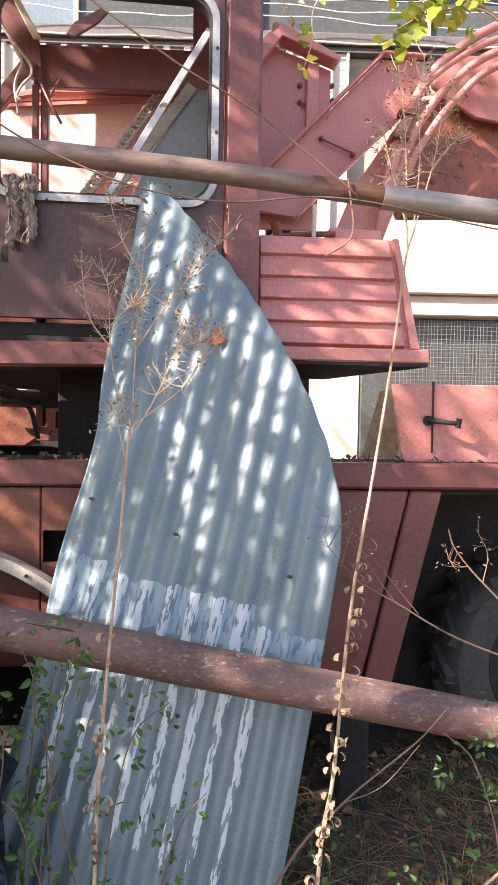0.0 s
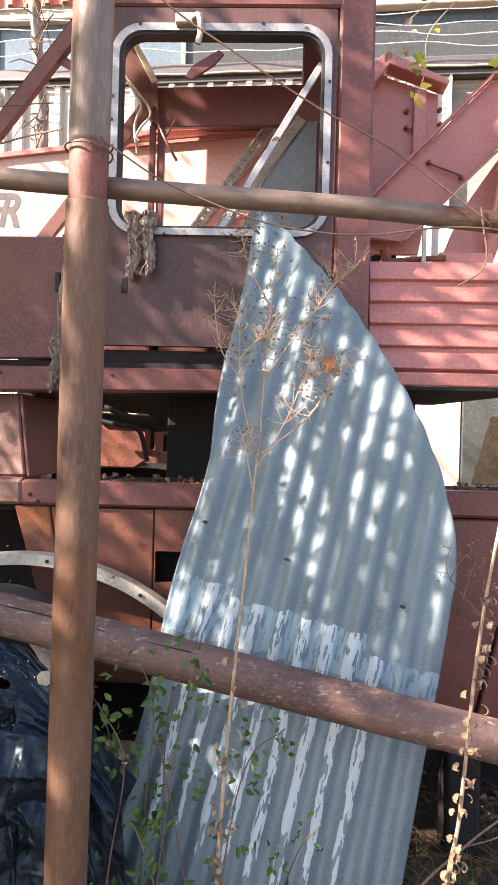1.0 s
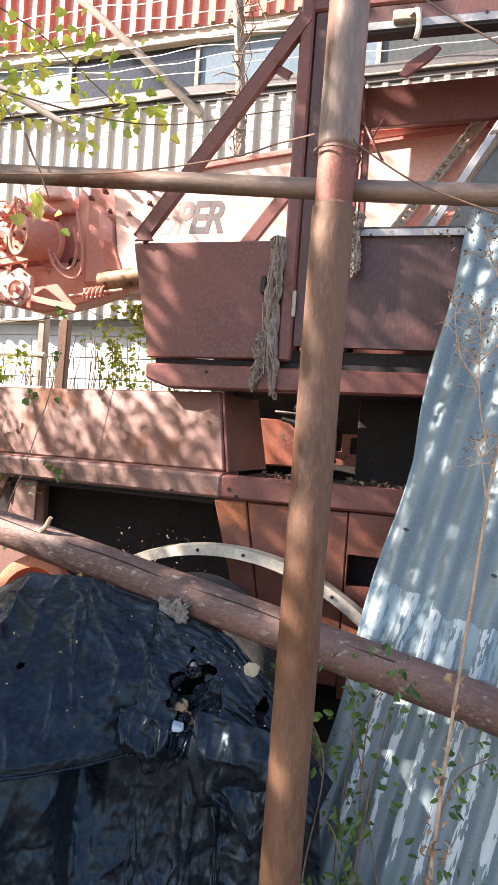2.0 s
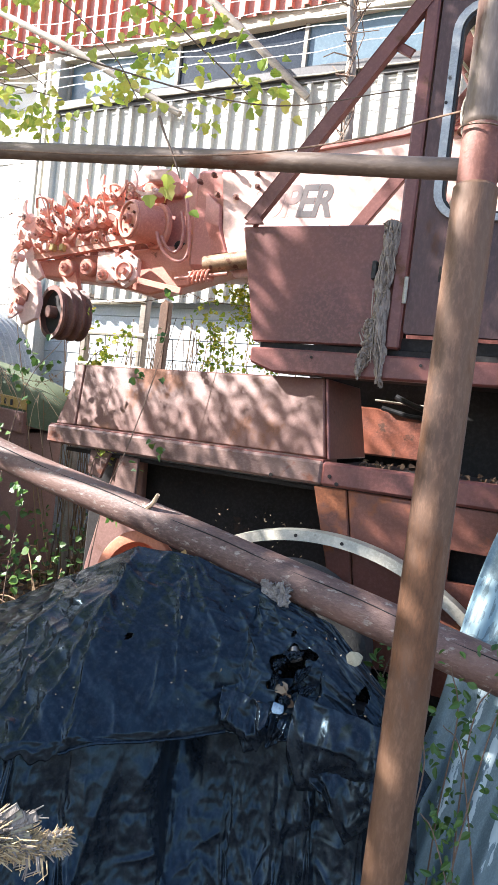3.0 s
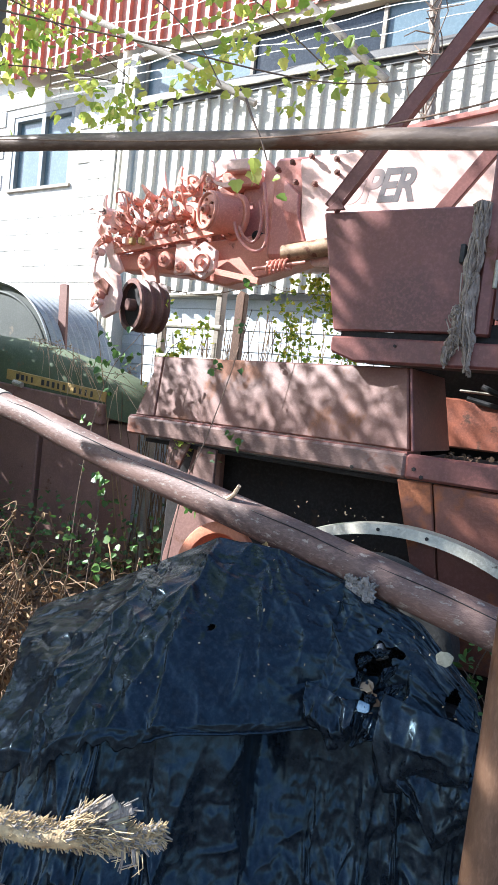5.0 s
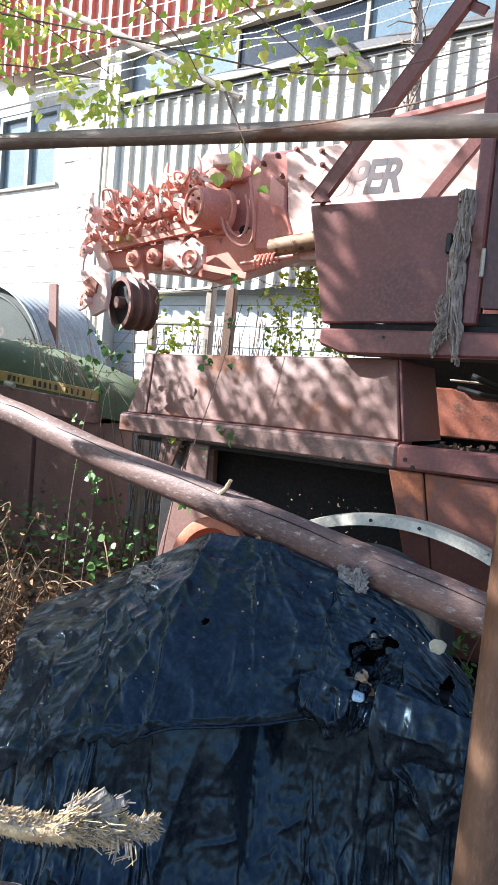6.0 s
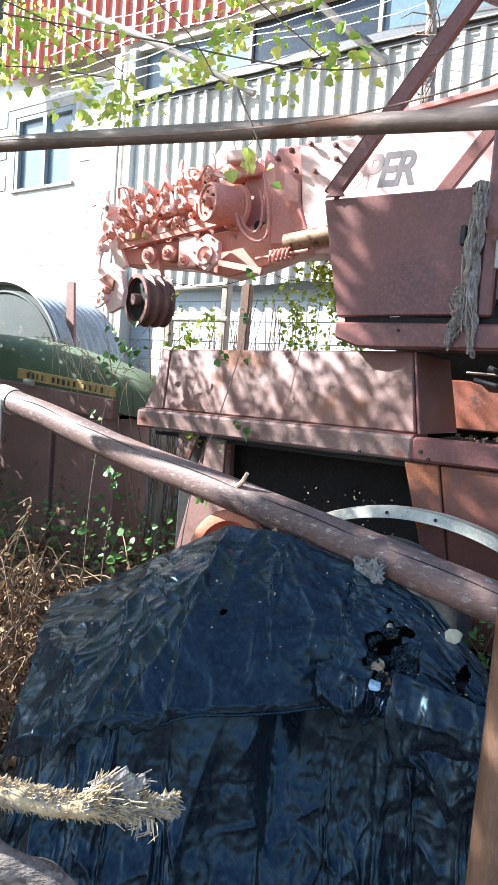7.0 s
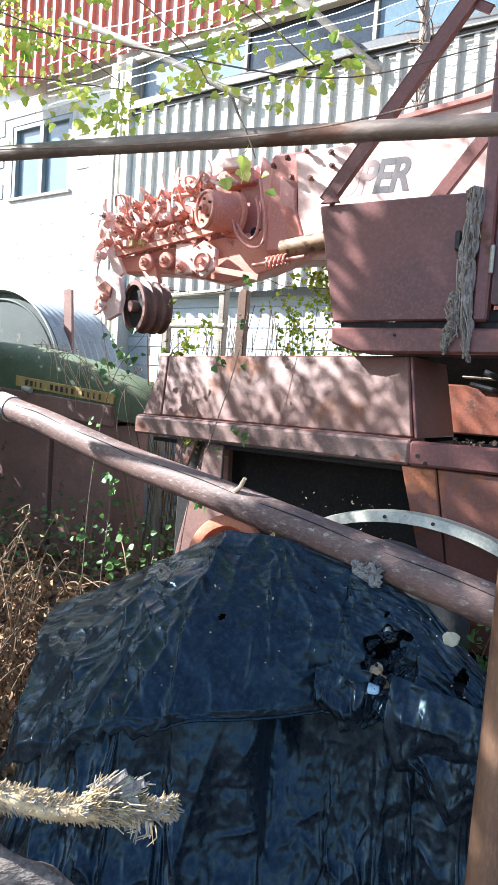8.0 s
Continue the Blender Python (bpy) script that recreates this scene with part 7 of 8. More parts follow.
weed("dry_weed", [(-0.282, 1.24, -0.05), (-0.272, 1.24, 0.6), (-0.265, 1.24, 0.8), (-0.250, 1.24, 1.025), (-0.231, 1.24, 1.25), (-0.217, 1.24, 1.44), (-0.209, 1.24, 1.51)], 0.0046,
     [[(-0.215, 1.24, 1.46), (-0.177, 1.24, 1.52), (-0.147, 1.23, 1.58), (-0.122, 1.23, 1.64), (-0.077, 1.23, 1.655)],
      [(-0.209, 1.24, 1.50), (-0.205, 1.24, 1.6), (-0.199, 1.24, 1.72), (-0.192, 1.24, 1.80), (-0.182, 1.24, 1.90)],
      [(-0.212, 1.24, 1.48), (-0.242, 1.235, 1.58), (-0.252, 1.23, 1.66), (-0.257, 1.23, 1.76), (-0.282, 1.23, 1.80)],
      [(-0.205, 1.24, 1.49), (-0.117, 1.25, 1.56), (-0.072, 1.25, 1.63), (-0.037, 1.25, 1.68)],
      [(-0.221, 1.24, 1.42), (-0.237, 1.23, 1.50), (-0.247, 1.23, 1.53)],
      [(-0.202, 1.24, 1.64), (-0.162, 1.24, 1.70), (-0.117, 1.24, 1.76), (-0.077, 1.24, 1.82), (-0.027, 1.25, 1.87)],
      [(-0.252, 1.23, 1.64), (-0.292, 1.22, 1.70), (-0.307, 1.22, 1.80)],
      [(-0.252, 1.23, 1.68), (-0.217, 1.22, 1.715), (-0.197, 1.22, 1.72)],
      [(-0.192, 1.24, 1.78), (-0.237, 1.24, 1.86), (-0.257, 1.24, 1.93)],
      [(-0.122, 1.23, 1.64), (-0.112, 1.23, 1.68), (-0.132, 1.23, 1.72)]],
     "tall branching dry weed with dark seed heads before the sheet", 380, 40, 5)
weed("dry_stalk", [(0.161, 1.26, -0.05), (0.187, 1.26, 0.56), (0.214, 1.26, 0.76), (0.233, 1.26, 1.0), (0.253, 1.26, 1.19), (0.285, 1.26, 1.396), (0.322, 1.26, 1.658), (0.342, 1.26, 1.836), (0.359, 1.26, 1.90)], 0.0048,
     [[(0.346, 1.26, 1.86), (0.341, 1.26, 1.95), (0.339, 1.26, 2.03), (0.331, 1.26, 2.14), (0.316, 1.26, 2.22)],
      [(0.353, 1.26, 1.88), (0.381, 1.26, 1.98), (0.401, 1.26, 2.06), (0.416, 1.26, 2.15), (0.451, 1.26, 2.20)],
      [(0.346, 1.26, 1.90), (0.316, 1.25, 1.98), (0.296, 1.25, 2.05), (0.286, 1.25, 2.10)],
      [(0.359, 1.26, 1.92), (0.371, 1.27, 2.05), (0.366, 1.27, 2.16), (0.376, 1.27, 2.26)],
      [(0.391, 1.26, 2.02), (0.426, 1.26, 2.07), (0.461, 1.26, 2.10)]],
     "tall tan dry stalk with shrivelled curled leaves", 220, 95, 11)
weed("brown_twig", [(1.25, 1.62, -0.05), (1.1, 1.58, 0.6), (0.9, 1.55, 0.86), (0.75, 1.52, 0.90), (0.567, 1.5, 0.975), (0.42, 1.5, 1.06), (0.30, 1.5, 1.125)], 0.004,
     [[(0.34, 1.5, 1.10), (0.28, 1.5, 1.16), (0.24, 1.5, 1.22), (0.25, 1.5, 1.28)], [(0.42, 1.5, 1.06), (0.36, 1.5, 1.14), (0.33, 1.5, 1.20), (0.33, 1.5, 1.25)],
      [(0.48, 1.5, 1.03), (0.42, 1.5, 1.10), (0.38, 1.5, 1.15)], [(0.28, 1.5, 1.15), (0.30, 1.5, 1.22), (0.33, 1.5, 1.30)], [(0.25, 1.5, 1.2), (0.28, 1.5, 1.25), (0.31, 1.5, 1.26)]],
     "bare branching brown twig reaching out of the bank", 30, 0, 4, TWIG)
weed("brown_twig", [(1.2, 1.5, -0.05), (1.1, 1.47, 0.75), (0.95, 1.45, 0.95), (0.72, 1.45, 1.04), (0.62, 1.45, 1.12), (0.55, 1.45, 1.20), (0.53, 1.45, 1.25)], 0.0035,
     [[(0.62, 1.45, 1.12), (0.63, 1.45, 1.19), (0.60, 1.45, 1.25)], [(0.58, 1.45, 1.16), (0.55, 1.45, 1.16), (0.53, 1.45, 1.18)]], "bare brown twig before the dark wheel arch", 16, 0, 6, TWIG)
weed("grey_stick", [(-0.05, 1.42, 0.0), (0.14, 1.45, 0.42), (0.30, 1.5, 0.56), (0.50, 1.55, 0.68), (0.60, 1.6, 0.74)], 0.004, [[(0.3, 1.5, 0.56), (0.4, 1.5, 0.60), (0.5, 1.52, 0.69)]], "thin grey stick lying in the weeds", 0, 0, 3, TWIG)
weed("pale_stem", [(-0.1, 1.18, -0.02), (0.05, 1.2, 0.10), (0.22, 1.25, 0.22), (0.40, 1.3, 0.33), (0.62, 1.35, 0.46), (0.9, 1.4, 0.6)], 0.006, [], "pale fallen stem with shrivelled leaves", 0, 14, 9)


def sprig(name, pts, r, leaves, size, label, material=None, lobes=True, seed=0, stemmat=None, spread=0.05):
    """A leafy runner: a thin stem with leaves along it."""
    t = thing(name, pts[0], label, "vine")
    Q = smooth_path(pts, 8)
    part("stem", tube(bmesh.new(), Q, [r, r * 0.6], 6), stemmat or TWIG, t)
    g = np.random.default_rng(seed)
    L = []
    for _ in range(leaves // 2):
        c = Q[int(g.integers(len(Q) // 6, len(Q)))] + Vector(g.normal(size=3)) * spread
        L += [c + Vector(g.normal(size=3)) * size * 0.35 for _ in range(int(g.integers(2, 6)))]
    V, F = leaf_cloud(L, size * 0.62, lobes, (0, -0.5, 0.5), 0.4, g, 0.3)
    mesh_object("foliage", V, F, material or GREENLEAF, "", "", "stuff", parent=t)
    return t


for k, (pts, n, s) in enumerate((
    ([(-0.45, 1.55, 0.0), (-0.44, 1.55, 0.4), (-0.40, 1.56, 0.75), (-0.36, 1.56, 0.95)], 22, 0.055),
    ([(-0.30, 1.5, 0.1), (-0.27, 1.52, 0.5), (-0.22, 1.55, 0.72), (-0.13, 1.56, 0.80)], 22, 0.05),
    ([(-0.55, 1.5, 0.0), (-0.56, 1.52, 0.4), (-0.53, 1.55, 0.7), (-0.60, 1.55, 0.85)], 26, 0.055),
    ([(-0.20, 1.5, 0.0), (-0.16, 1.5, 0.3), (-0.10, 1.5, 0.52), (-0.04, 1.5, 0.60)], 16, 0.045),
    ([(-0.35, 1.45, 0.0), (-0.40, 1.45, 0.35), (-0.48, 1.5, 0.55), (-0.52, 1.5, 0.6)], 18, 0.05),
    ([(0.75, 1.5, 0.0), (0.72, 1.52, 0.4), (0.66, 1.55, 0.62), (0.58, 1.55, 0.70)], 26, 0.045),
    ([(-0.66, 1.85, 0.0), (-0.68, 1.85, 0.5), (-0.70, 1.84, 0.75), (-0.66, 1.82, 0.90)], 30, 0.06),
    ([(-0.60, 1.80, 0.0), (-0.60, 1.80, 0.45), (-0.64, 1.80, 0.70), (-0.74, 1.82, 0.82)], 26, 0.055),
    ([(-0.50, 1.62, 0.0), (-0.49, 1.62, 0.5), (-0.47, 1.62, 0.8), (-0.50, 1.60, 0.93)], 26, 0.06),
    ([(-0.42, 1.62, 0.0), (-0.44, 1.62, 0.6), (-0.43, 1.62, 0.82), (-0.40, 1.60, 0.90)], 22, 0.06),
    ([(-0.30, 1.6, 0.0), (-0.38, 1.6, 0.4), (-0.45, 1.6, 0.72), (-0.50, 1.6, 0.78)], 20, 0.055),
    ([(0.85, 1.6, 0.1), (0.78, 1.6, 0.5), (0.72, 1.6, 0.75)], 20, 0.045),
)):
    sprig("green_vine", pts, 0.0025, int(n * 1.25), s * 0.78, "green leafy creeper climbing at the foot of the sheet", seed=k + 30, lobes=False, spread=0.04)
for k, (pts, n, s) in enumerate((
    ([(-2.1, 2.25, 0.3), (-2.05, 2.3, 1.0), (-1.98, 2.35, 1.3), (-1.92, 2.4, 1.6), (-1.90, 2.45, 1.85)], 20, 0.05),
    ([(-2.75, 2.4, 0.4), (-2.72, 2.4, 1.0), (-2.66, 2.45, 1.5), (-2.55, 2.55, 1.75)], 26, 0.06),
    ([(-2.35, 2.1, 0.2), (-2.36, 2.1, 0.6), (-2.33, 2.1, 0.93), (-2.34, 2.1, 1.0)], 12, 0.055),
    ([(-1.85, 3.6, 1.4), (-1.8, 3.5, 1.9), (-1.95, 3.5, 2.1), (-2.1, 3.5, 2.2)], 420, 0.042),
    ([(-2.2, 3.7, 1.3), (-2.15, 3.6, 1.8), (-2.3, 3.6, 2.05)], 260, 0.040),
    ([(-2.9, 3.2, 1.2), (-2.8, 3.1, 1.65), (-2.6, 3.0, 1.78), (-2.45, 2.9, 1.80)], 70, 0.045),
)):
    sprig("bramble_runner", pts, 0.0028, n, s, "bramble runner with pale green leaves over the fender", seed=k + 60, lobes=True, stemmat=TWIG, spread=0.06,
          material=TREELEAF if k in (3, 4, 5) else GREENLEAF)

sprig("dry_vine", [(-3.299, 3.35, 2.156), (-3.136, 3.35, 2.127), (-2.956, 3.35, 2.106), (-2.701, 3.35, 2.089), (-2.428, 3.35, 2.14), (-2.317, 3.35, 2.165), (-2.202, 3.35, 2.123), (-2.058, 3.35, 2.11), (-1.912, 3.35, 2.101)], 0.003, 60, 0.022, "thin dry vine strung behind the harvester", CURL, False, 91, TWIG, 0.012)
sprig("dry_vine", [(-4.657, 3.75, 1.77), (-4.407, 3.75, 1.757), (-4.162, 3.75, 1.68), (-3.924, 3.75, 1.585), (-3.649, 3.75, 1.559), (-3.474, 3.75, 1.651)], 0.003, 40, 0.035, "dry straw-coloured vine trailing over the tractor hood", CURL, False, 92, STEM, 0.03)
sprig("yellow_sprig", [(-2.34, 2.6, 1.081), (-2.331, 2.6, 1.167), (-2.303, 2.6, 1.227), (-2.255, 2.6, 1.254)], 0.003, 14, 0.05, "yellowing leaves under the fender lip", BOUGHLEAF, True, 93, TWIG, 0.025)
gd = random.Random(14)
paths = []
for k in range(46):
    a = Vector((gd.uniform(-4.7, -3.45), gd.uniform(3.75, 3.9), 0))
    a.z = 1.78 - 0.36 * ramp01(a.x, -4.7, -3.45) + gd.uniform(-.03, .05)
    b = a + Vector((gd.uniform(-.1, .35), gd.uniform(-.05, .05), gd.uniform(-.4, .05)))
    paths.append(smooth_path([a, a.lerp(b, 0.4) + Vector((gd.uniform(-.06, .06), -0.03, gd.uniform(0, .07))), b], 4))
tagged(part("trailing_stems", tangle(paths, 0.0028, 4), STEM), "pale dry stems trailing over the tractor hood", "dead stems", "", "stuff")

# ---- brambles, dead stems and leaf litter ----
g = np.random.default_rng(5)
paths = []
for k in range(110):
    x, y = g.uniform(-5.4, -2.5), g.uniform(2.5, 4.1)
    h = g.uniform(0.05, 0.45)
    a = g.uniform(0, 6.28)
    d = Vector((math.cos(a), math.sin(a), 0)) * g.uniform(0.2, 0.7)
    p = Vector((x, y, -0.02))
    paths.append(smooth_path([p, p + d * 0.3 + Vector((0, 0, h * 0.8)), p + d * 0.7 + Vector((0, 0, h)), p + d * 1.2 + Vector((0, 0, h * g.uniform(0.2, 0.9)))], 4))
ob = part("bramble_thicket", tangle(paths, 0.006, 5), STALKS)
tagged(ob, "tangle of dry brown bramble stems", "brambles", "", "stuff")
paths = []
for k in range(190):
    x, y = g.uniform(-3.7, -2.2), g.uniform(4.0, 4.6)
    p = Vector((x, y, 0.0))
    q = p + Vector((g.normal() * .28, g.uniform(-.1, .1), g.uniform(1.2, 2.15)))
    paths.append([p, p.lerp(q, 0.5) + Vector((g.uniform(-.06, .06), 0, 0)), q])
tagged(part("dead_stems", tangle(paths, 0.0055, 5), STALKS), "thicket of pale dead stems behind the fender", "dead stems", "", "stuff")
P = [(g.uniform(-5.4, -2.4), g.uniform(2.9, 4.2), g.uniform(0.1, 0.6)) for _ in range(800)]
V, F = leaf_cloud(P, 0.038, True, (0, -0.4, 0.8), 0.2, g)
mesh_object("bramble_leaves", V, F, GREENLEAF, "dark green bramble and ivy leaves", "leaves", "stuff")
P = []
for _ in range(7000):
    x, y = (g.uniform(-6.5, -1.9), g.uniform(1.2, 4.8)) if g.random() < 0.72 else (g.uniform(-0.6, 1.9), g.uniform(1.0, 2.9))
    P.append((x, y, ground_z(x, y) + g.uniform(0.0, 0.03)))
V, F = leaf_cloud([p for p in P if p[0] < -0.9], 0.06, True, (0, 0, 1), 0.6, g)
V2, F2 = leaf_cloud([p for p in P if p[0] > -0.9], 0.032, True, (0, 0, 1), 0.7, g)
F += [tuple(i + len(V) for i in f) for f in F2]
V += V2
mesh_object("leaf_litter", V, F, DRYLEAF, "brown dry leaves strewn over the ground", "leaves", "stuff")
P = []
for _ in range(3600):
    x, y = g.uniform(-0.7, 1.9), g.uniform(1.25, 2.6)
    if noise.noise(Vector((x * 2.2, y * 2.2, 4))) > -0.1:
        P.append((x, y, ground_z(x, y)))
for _ in range(700):
    x, y = g.uniform(-0.65, 0.3), g.uniform(1.3, 1.7)
    P.append((x, y, ground_z(x, y)))
V, F = blades(P, 0.14, 0.0042, 1.3, g)
mesh_object("grass", V, F, GRASSM, "sparse green and straw grass", "grass", "stuff")
P = [(g.uniform(-0.65, 1.3), g.uniform(1.3, 2.0), g.uniform(0.02, 0.22)) for _ in range(420)]
V, F = leaf_cloud(P, 0.024, True, (0, -0.5, 0.9), 0.4, g)
mesh_object("weeds", V, F, GREENLEAF, "low green weeds at the foot of the sheet", "weeds", "stuff")
paths = []
for k in range(1300):
    x, y = g.uniform(-0.6, 1.9), g.uniform(1.25, 2.7)
    a = g.uniform(0, 3.14)
    p = Vector((x, y, ground_z(x, y) + 0.02))
    d = Vector((math.cos(a), math.sin(a), g.uniform(-.05, .25))) * g.uniform(.08, .3)
    paths.append([p, p + d * 0.5 + Vector((0, 0, 0.015)), p + d])
tagged(part("fallen_twigs", tangle(paths, 0.0019, 4), STALKS), "scatter of thin pale twigs on the ground", "twigs", "", "stuff")
P = [(g.uniform(-1.0, 1.1), g.uniform(2.37, 2.5), 1.352 + g.uniform(0, 0.012)) for _ in range(260)]
V, F = leaf_cloud(P, 0.02, True, (0, -0.3, 1), 0.6, g)
mesh_object("ledge_litter", V, F, CRUMBS, "dry leaf crumbs along the side beam", "leaves", "stuff")
P = [(-0.25 + g.uniform(-.14, .12), 2.34, 2.25 + g.uniform(-.03, .1)) for _ in range(50)]
V, F = leaf_cloud(P, 0.02, False, None, 0.6, g)
mesh_object("dry_tendrils", V, F, SEED, "dry tendril bits on the sheet tip", "tendrils", "stuff")

paths = []
for k in range(420):
    x, y = (g.uniform(-2.75, -2.12), g.uniform(1.6, 2.25)) if k % 2 else (g.uniform(-3.6, -2.35), g.uniform(1.2, 2.3))
    p = Vector((x, y, ground_z(x, y)))
    q = p + Vector((g.uniform(-.25, .3), g.uniform(-.2, .2), g.uniform(.04, .38) * (1 + 1.1 * ramp01(-x, 2.4, 2.8))))
    paths.append(smooth_path([p, p.lerp(q, 0.5) + Vector((g.uniform(-.08, .08), g.uniform(-.08, .08), 0.06)), q, q + Vector((g.uniform(-.12, .15), g.uniform(-.1, .1), -g.uniform(0.02, .2)))], 4))
tagged(part("dead_fern", tangle(paths, 0.0045, 5), STALKS), "collapsed clump of brown dead stems", "dead stems", "", "stuff")
P = [p[int(g.integers(3, len(p)))] + Vector(g.normal(size=3)) * 0.02 for p in paths for _ in range(6)]
V, F = leaf_cloud(P, 0.035, False, None, 0.8, g, 0.6)
mesh_object("withered_leaves", V, F, DRYLEAF, "withered brown leaves on dead stems", "leaves", "stuff")
paths = []
for a0, b0 in (((-1.52, 2.30, 0.93), (-1.33, 2.30, 0.80)), ((-1.40, 2.30, 0.87), (-1.31, 2.30, 0.95)), ((-1.48, 2.31, 1.02), (-1.44, 2.31, 0.93)), ((-1.27, 2.31, 0.92), (-1.22, 2.31, 0.85))):
    a0, b0 = Vector(a0), Vector(b0)
    paths.append(smooth_path([a0, a0.lerp(b0, 0.5) + Vector((0.01, 0, 0.012)), b0], 4))
P = [(g.uniform(-1.56, -1.14), g.uniform(2.32, 2.42), g.uniform(0.78, 1.12)) for _ in range(70)]
V, F = leaf_cloud(P, 0.011, False, None, 0.8, g)
mesh_object("cobweb_scraps", V, F, CURL, "leaf scraps caught in cobwebs under the fender", "leaf scraps", "stuff")
tagged(part("caught_twigs", tangle(paths, 0.0022, 4), STALKS), "thin twigs caught under the fender", "twigs", "", "stuff")

# ---- tree that shades the yard, and its near boughs ----
hd = Vector((-SUN_DIR.y, SUN_DIR.x, 0)).normalized()
if hd.x < 0:
    hd = -hd
wd = SUN_DIR.cross(hd)
if wd.z < 0:
    wd = -wd
# trunk and crown are out of view; the crown is added to cast dapple
tree = thing("shade_tree", (-6.6, -2.2, 0), "leafy tree whose crown dapples the yard with shade", "tree")
base = Vector((-6.6, -2.2, -0.1))
T = smooth_path([base, base + Vector((0.1, 0.1, 1.3)), base + Vector((0.5, 0.5, 2.6)), base + Vector((1.2, 1.2, 3.8))], 6)
part("trunk", tube(bmesh.new(), T, [0.19, 0.09], 14, 0.25), GREYBARK, tree, smooth=True)
g = np.random.default_rng(77)


def shade(u, v):
    """Crown density along the sun, set surface by surface for the dapple wanted there."""
    if u < -4.5:
        return 1.0 if u > -6.1 and v < -0.08 + (u + 5.56) * 0.6 else 0.03
    if -1.30 < u < -1.10 and v < 0.68:
        return 0.62
    if v < 0.75 and u > -2.1:
        return 1.0 if u < -1.1 else 0.5
    if -2.95 < u <= -2.1 and abs(v - 0.16 - (u + 2.75) * 0.72) < 0.17:
        return 0.04 if u < -2.2 else 0.35
    if v < 0.42:
        return 1.0 if u > -2.42 and v < 0.3 else 0.62
    if -3.84 < u < -3.62 and 1.40 < v < 1.82:
        return 0.97
    if u < -2.88:
        return 0.70 if v < 1.1 else 0.44
    if u < -2.5:
        return 0.72 if v < 1.32 else (0.84 if u < -2.72 else 0.97)
    if u < -2.15:
        return 0.52 if v < 1.3 else 0.94 - 0.38 * ramp01(v, 2.35, 2.6)
    if u < -1.5:
        return 0.92 if v < 1.35 else (0.90 if u < -1.88 else (0.88 if v < 1.62 else 0.81)) - 0.2 * ramp01(v, 2.4, 2.7)
    if u < -1.34:
        return 0.92 if v < 1.25 else 0.70
    return 0.72 if v < 1.5 else 0.68


P, k = [], 0
Pf = []
while len(P) < 44000 and k < 260000:
    k += 1
    u, v, s = g.uniform(-6.1, -0.3), g.uniform(-1.1, 4.6), g.uniform(4.1, 5.8)
    # noise is stretched over the barn side so the gaps cast long streaks
    e = ramp01(-u, 2.2, 2.6)
    al, ac = u * (1 - 0.10 * e) - 0.43 * v * e, v * (1 - 0.10 * e) + 0.43 * u * e
    n = noise.noise(Vector((u * 3.4, v * 3.0, 0.5))) * (0.30 - 0.15 * e) + noise.noise(Vector((al * (10 - 8.7 * e), ac * (10 + 3.5 * e), 3))) * (0.58 + 0.14 * e) + 0.5
    d_ = shade(u, v)
    if n < d_ * 0.98 or d_ == 1.0:
        if -4.5 < u < -2.5 and 0.2 < d_ < 0.75:
            continue
        P.append(SUN_DIR * s + hd * u + wd * v)
        if d_ > 0.96:
            P += [SUN_DIR * g.uniform(4.1, 5.8) + hd * (u + g.uniform(-.05, .05)) + wd * (v + g.uniform(-.05, .05)) for _ in range(2)]
V, F = leaf_cloud(P, 0.052, True, None, 0.2, g)
mesh_object("crown", V, F, TREELEAF, "", "", "stuff", parent=tree)
# over the barn side leaves line slender twigs, all slanted to cast streaks
twigs = []
for k in range(430):
    u, v = g.uniform(-4.5, -2.5), g.uniform(0.3, 3.2)
    d_ = shade(u, v)
    if abs(v - 0.49 - (u + 3.5) * 0.57) < 0.20 and -3.6 < u < -2.5:
        continue
    if not 0.2 < d_ < 0.75 or g.random() > -math.log(1 - d_) / 1.4:
        continue
    a, L, w, s = -0.45 + g.normal() * 0.16, g.uniform(0.22, 0.55), g.uniform(0.014, 0.034), g.uniform(4.1, 4.6)
    du, dv = math.cos(a), math.sin(a)
    Q = []
    for i in range(7):
        t = i / 6
        o = 0.03 * math.sin(3 * t + k)
        Q.append(SUN_DIR * (s + 0.15 * t) + hd * (u + du * L * (t - 0.5) - dv * o) + wd * (v + dv * L * (t - 0.5) + du * o))
    twigs.append(Q)
    for i in range(int(L / 0.0085)):
        t = g.random()
        c = w * g.normal() * 0.6 * (0.5 + math.sin(math.pi * t))
        Pf.append(Q[min(6, int(t * 7))].lerp(Q[min(6, int(t * 7) + 1)], t * 7 % 1) - hd * (dv * c) + wd * (du * c))
# long sprays up towards the sun, added to streak the fender with shadow
for k in range(104):
    u = g.uniform(-3.65, -2.45)
    v = 0.49 + (u + 3.5) * 0.57 + g.uniform(-.20, .20)
    a, L, w, s = -0.57 + g.normal() * 0.04, g.uniform(0.34, 0.62), g.uniform(0.005, 0.015), g.uniform(4.1, 4.5)
    du, dv = math.cos(a), math.sin(a)
    Q = [SUN_DIR * (s + 0.1 * i / 6) + hd * (u + du * L * (i / 6 - 0.5)) + wd * (v + dv * L * (i / 6 - 0.5)) for i in range(7)]
    twigs.append(Q)
    for i in range(int(L / 0.010)):
        t = g.random()
        c = w * g.normal() * (0.4 + math.sin(math.pi * t))
        Pf.append(Q[min(6, int(t * 7))].lerp(Q[min(6, int(t * 7) + 1)], t * 7 % 1) - hd * (dv * c) + wd * (du * c))
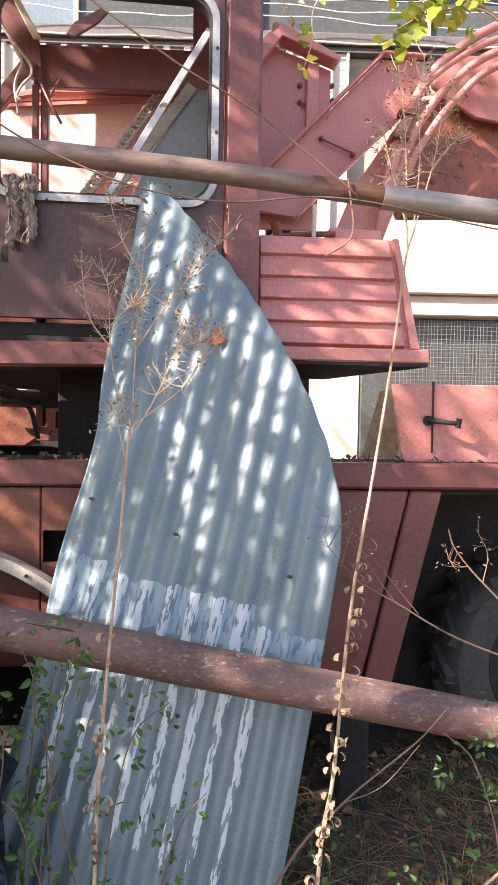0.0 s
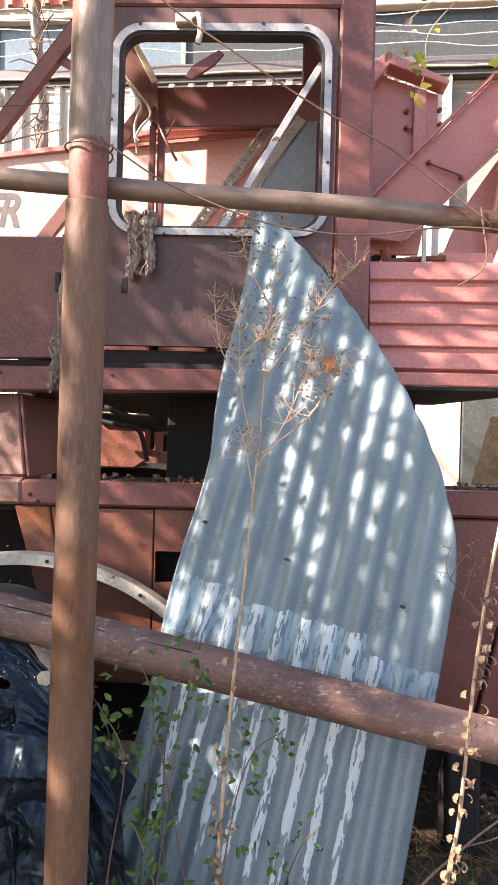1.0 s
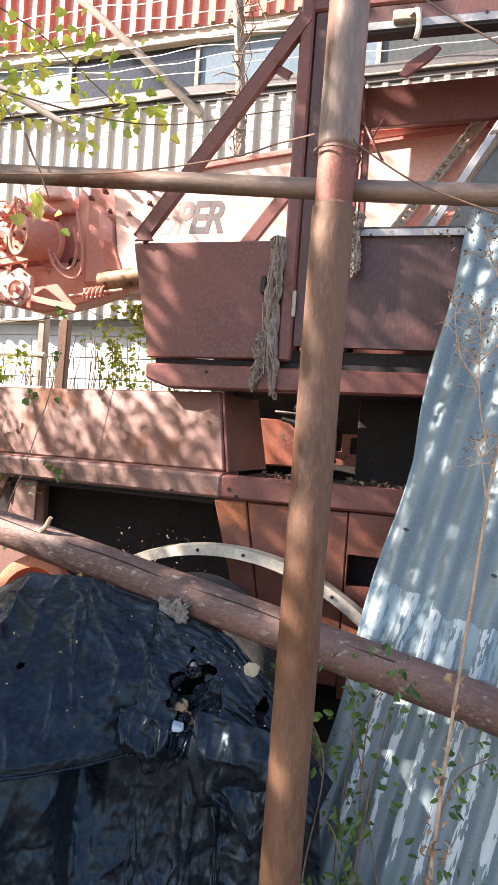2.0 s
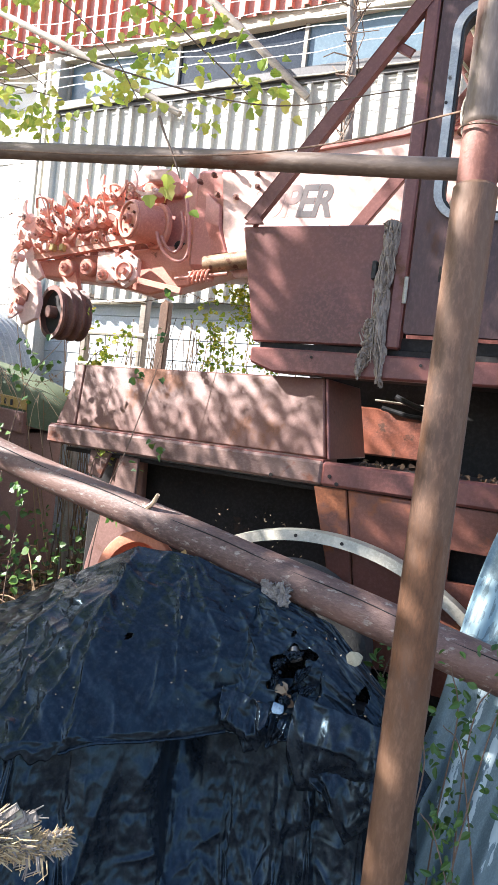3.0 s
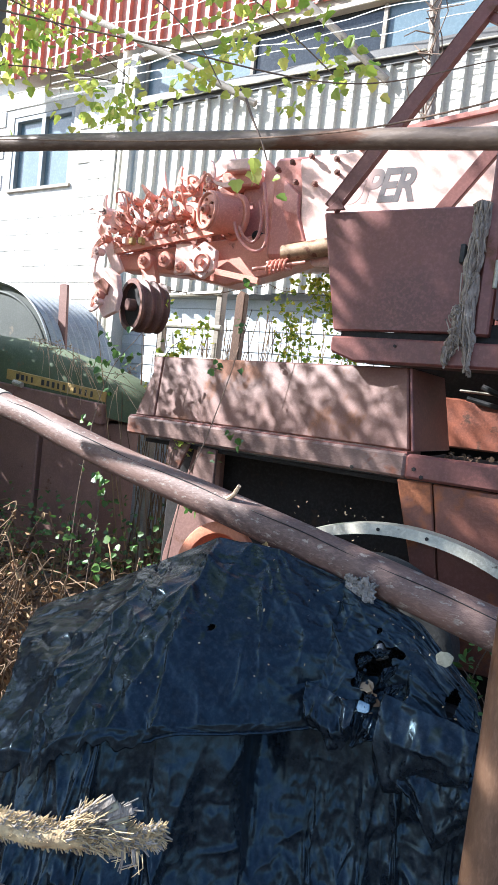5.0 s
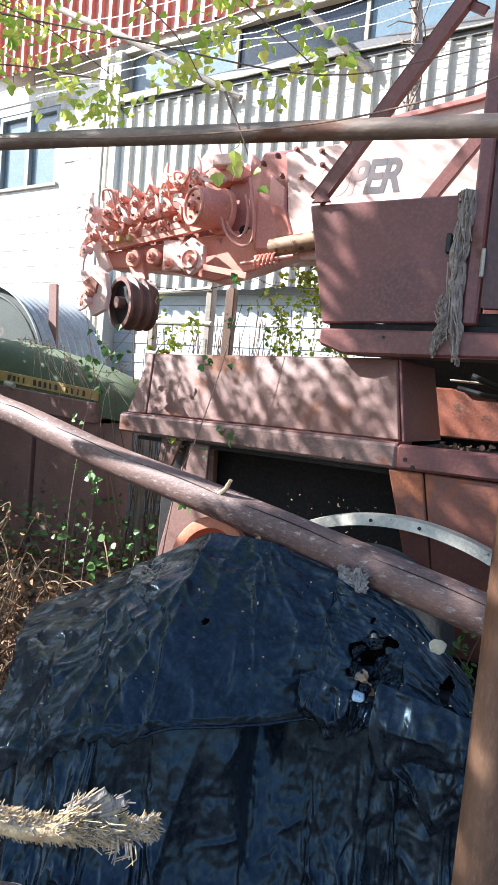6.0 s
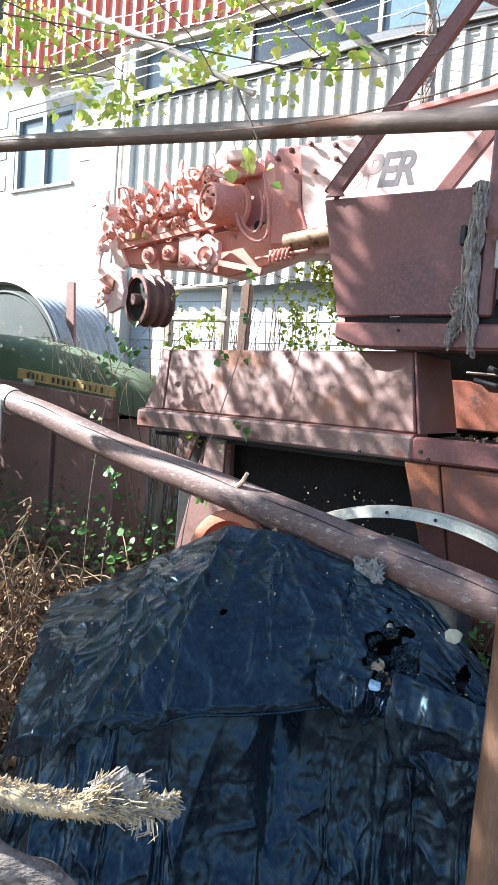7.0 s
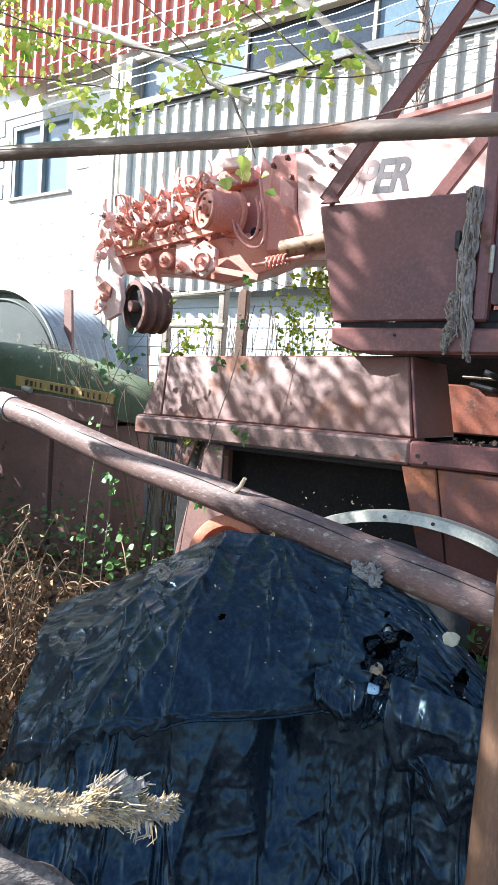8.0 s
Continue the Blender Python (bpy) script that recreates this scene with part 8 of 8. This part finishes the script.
part("twig", tangle(twigs, 0.004, 4), GREYBARK, tree)
V, F = leaf_cloud(Pf, 0.034, False, None, 0.2, g)
mesh_object("fine_foliage", V, F, TREELEAF, "", "", "stuff", parent=tree)
# unseen low foliage, added to darken what the plastic reflects
P = []
while len(P) < 7000:
    x = g.uniform(-8.6, -4.9)
    y = g.uniform(-2.4, 0.75 * (-x - 0.4) - 0.7)
    z = g.uniform(0.3, 0.05 + 0.70 * (-x - 2.6) - 0.9 * max(0, y - 2.3))
    if noise.noise(Vector((x * 0.9, y * 0.9, z * 0.9))) > -0.25:
        P.append((x, y, z))
V, F = leaf_cloud(P, 0.15, True, None, 0.3, g)
mesh_object("reflection_foliage", V, F, leafy("dark_reflection_leaf", [(0.016, 0.030, 0.012), (0.022, 0.040, 0.016), (0.03, 0.045, 0.02)], 0.8, 0.0), "", "", "stuff", parent=tree)
g = np.random.default_rng(15)
for k in range(6):
    e = SUN_DIR * g.uniform(5, 5.8) + hd * g.uniform(-2.6, -2.0) + wd * g.uniform(1.6, 3.8)
    st = T[-1 - k % 4]
    Q = smooth_path([st, st.lerp(e, 0.4) + Vector((0, 0, 0.25)), st.lerp(e, 0.75) + Vector((0, 0, 0.1)), e], 6)
    part("limb", tube(bmesh.new(), Q, [0.06, 0.015], 8, 0.2), GREYBARK, tree)


def bough(pts, n, size, spread, seed, lo=0.25, per=(5, 16)):
    Q = smooth_path(pts, 8)
    part("bough", tube(bmesh.new(), Q, [0.0035, 0.0016], 6), TWIG, tree)
    gg = np.random.default_rng(seed)
    L = []
    for _ in range(max(2, n // 7)):
        c = Q[int(gg.integers(int(len(Q) * lo), len(Q)))] + Vector((gg.normal() * spread, gg.normal() * spread, gg.normal() * spread * 0.9 - 0.03))
        L += [c + Vector(gg.normal(size=3)) * 0.028 for _ in range(int(gg.integers(*per)))]
    V, F = leaf_cloud(L, size * 0.54, True, (0.1, -0.7, 0.4), 0.35, gg, 0.5)
    mesh_object("bough_leaves", V, F, BOUGHLEAF, "yellow-green leaves with backlight in their colour", "", "stuff", parent=tree)


bough([(-3.6, 0.6, 3.1), (-2.75, 1.25, 2.85), (-2.36, 1.43, 2.70), (-2.16, 1.54, 2.61), (-1.98, 1.63, 2.49)], 130, 0.055, 0.09, 1)
bough([(-3.6, 0.5, 2.9), (-2.7, 1.0, 2.55), (-2.30, 1.25, 2.42), (-2.04, 1.35, 2.39), (-1.80, 1.45, 2.36)], 150, 0.05, 0.06, 2)
bough([(-3.2, 0.9, 3.2), (-2.3, 1.25, 2.85), (-1.85, 1.40, 2.66), (-1.63, 1.48, 2.49), (-1.54, 1.52, 2.36)], 90, 0.055, 0.06, 3, lo=0.45)
bough([(-3.2, 1.0, 3.3), (-2.2, 1.4, 2.95), (-1.60, 1.55, 2.68), (-1.39, 1.62, 2.53), (-1.27, 1.68, 2.43)], 110, 0.055, 0.07, 4, lo=0.55)
bough([(-1.23, 1.16, 2.13), (-1.20, 1.145, 2.08), (-1.17, 1.14, 2.03), (-1.15, 1.14, 1.985)], 14, 0.06, 0.008, 5, lo=0.8, per=(3, 5))
bough([(-3.4, 0.7, 2.75), (-2.5, 1.2, 2.62), (-1.75, 1.45, 2.47), (-1.2, 1.6, 2.36), (-0.8, 1.7, 2.42)], 17, 0.045, 0.04, 6)
climber = thing("climbing_vine", (1.3, 2.4, 0), "climbing vine with yellow-green leaves on the harvester", "vine")


def hang(pts, n, size, spread, seed, mate, lo=0.2, r=0.006):
    Q = smooth_path(pts, 8)
    part("stem", tube(bmesh.new(), Q, [r, r * 0.4], 6), STEM, climber)
    gg = np.random.default_rng(seed)
    L = [Q[int(gg.integers(int(len(Q) * lo), len(Q)))] + Vector(gg.normal(size=3)) * spread for _ in range(n)]
    V, F = leaf_cloud(L, size, True, (0.1, -0.7, 0.4), 0.2, gg, 0.4)
    mesh_object("foliage", V, F, mate, "", "", "stuff", parent=climber)


hang([(1.3, 2.4, 0), (1.35, 2.4, 1.5), (1.2, 2.3, 2.6), (0.98, 2.2, 2.92), (0.76, 2.2, 2.94), (0.60, 2.2, 2.86)], 60, 0.05, 0.05, 11, TREELEAF, 0.7)
hang([(1.35, 2.4, 1.5), (1.1, 2.25, 2.75), (0.85, 2.2, 3.0), (0.72, 2.2, 2.98)], 50, 0.05, 0.06, 12, TREELEAF, 0.6)
hang([(0.76, 2.2, 2.94), (0.45, 2.25, 3.1), (0.24, 2.25, 2.98), (0.215, 2.25, 2.85)], 8, 0.03, 0.02, 13, CURL, 0.5, 0.003)
hang([(0.45, 2.25, 3.1), (0.33, 2.24, 2.95), (0.32, 2.23, 2.82), (0.29, 2.23, 2.72)], 9, 0.035, 0.02, 14, TREELEAF, 0.4, 0.003)
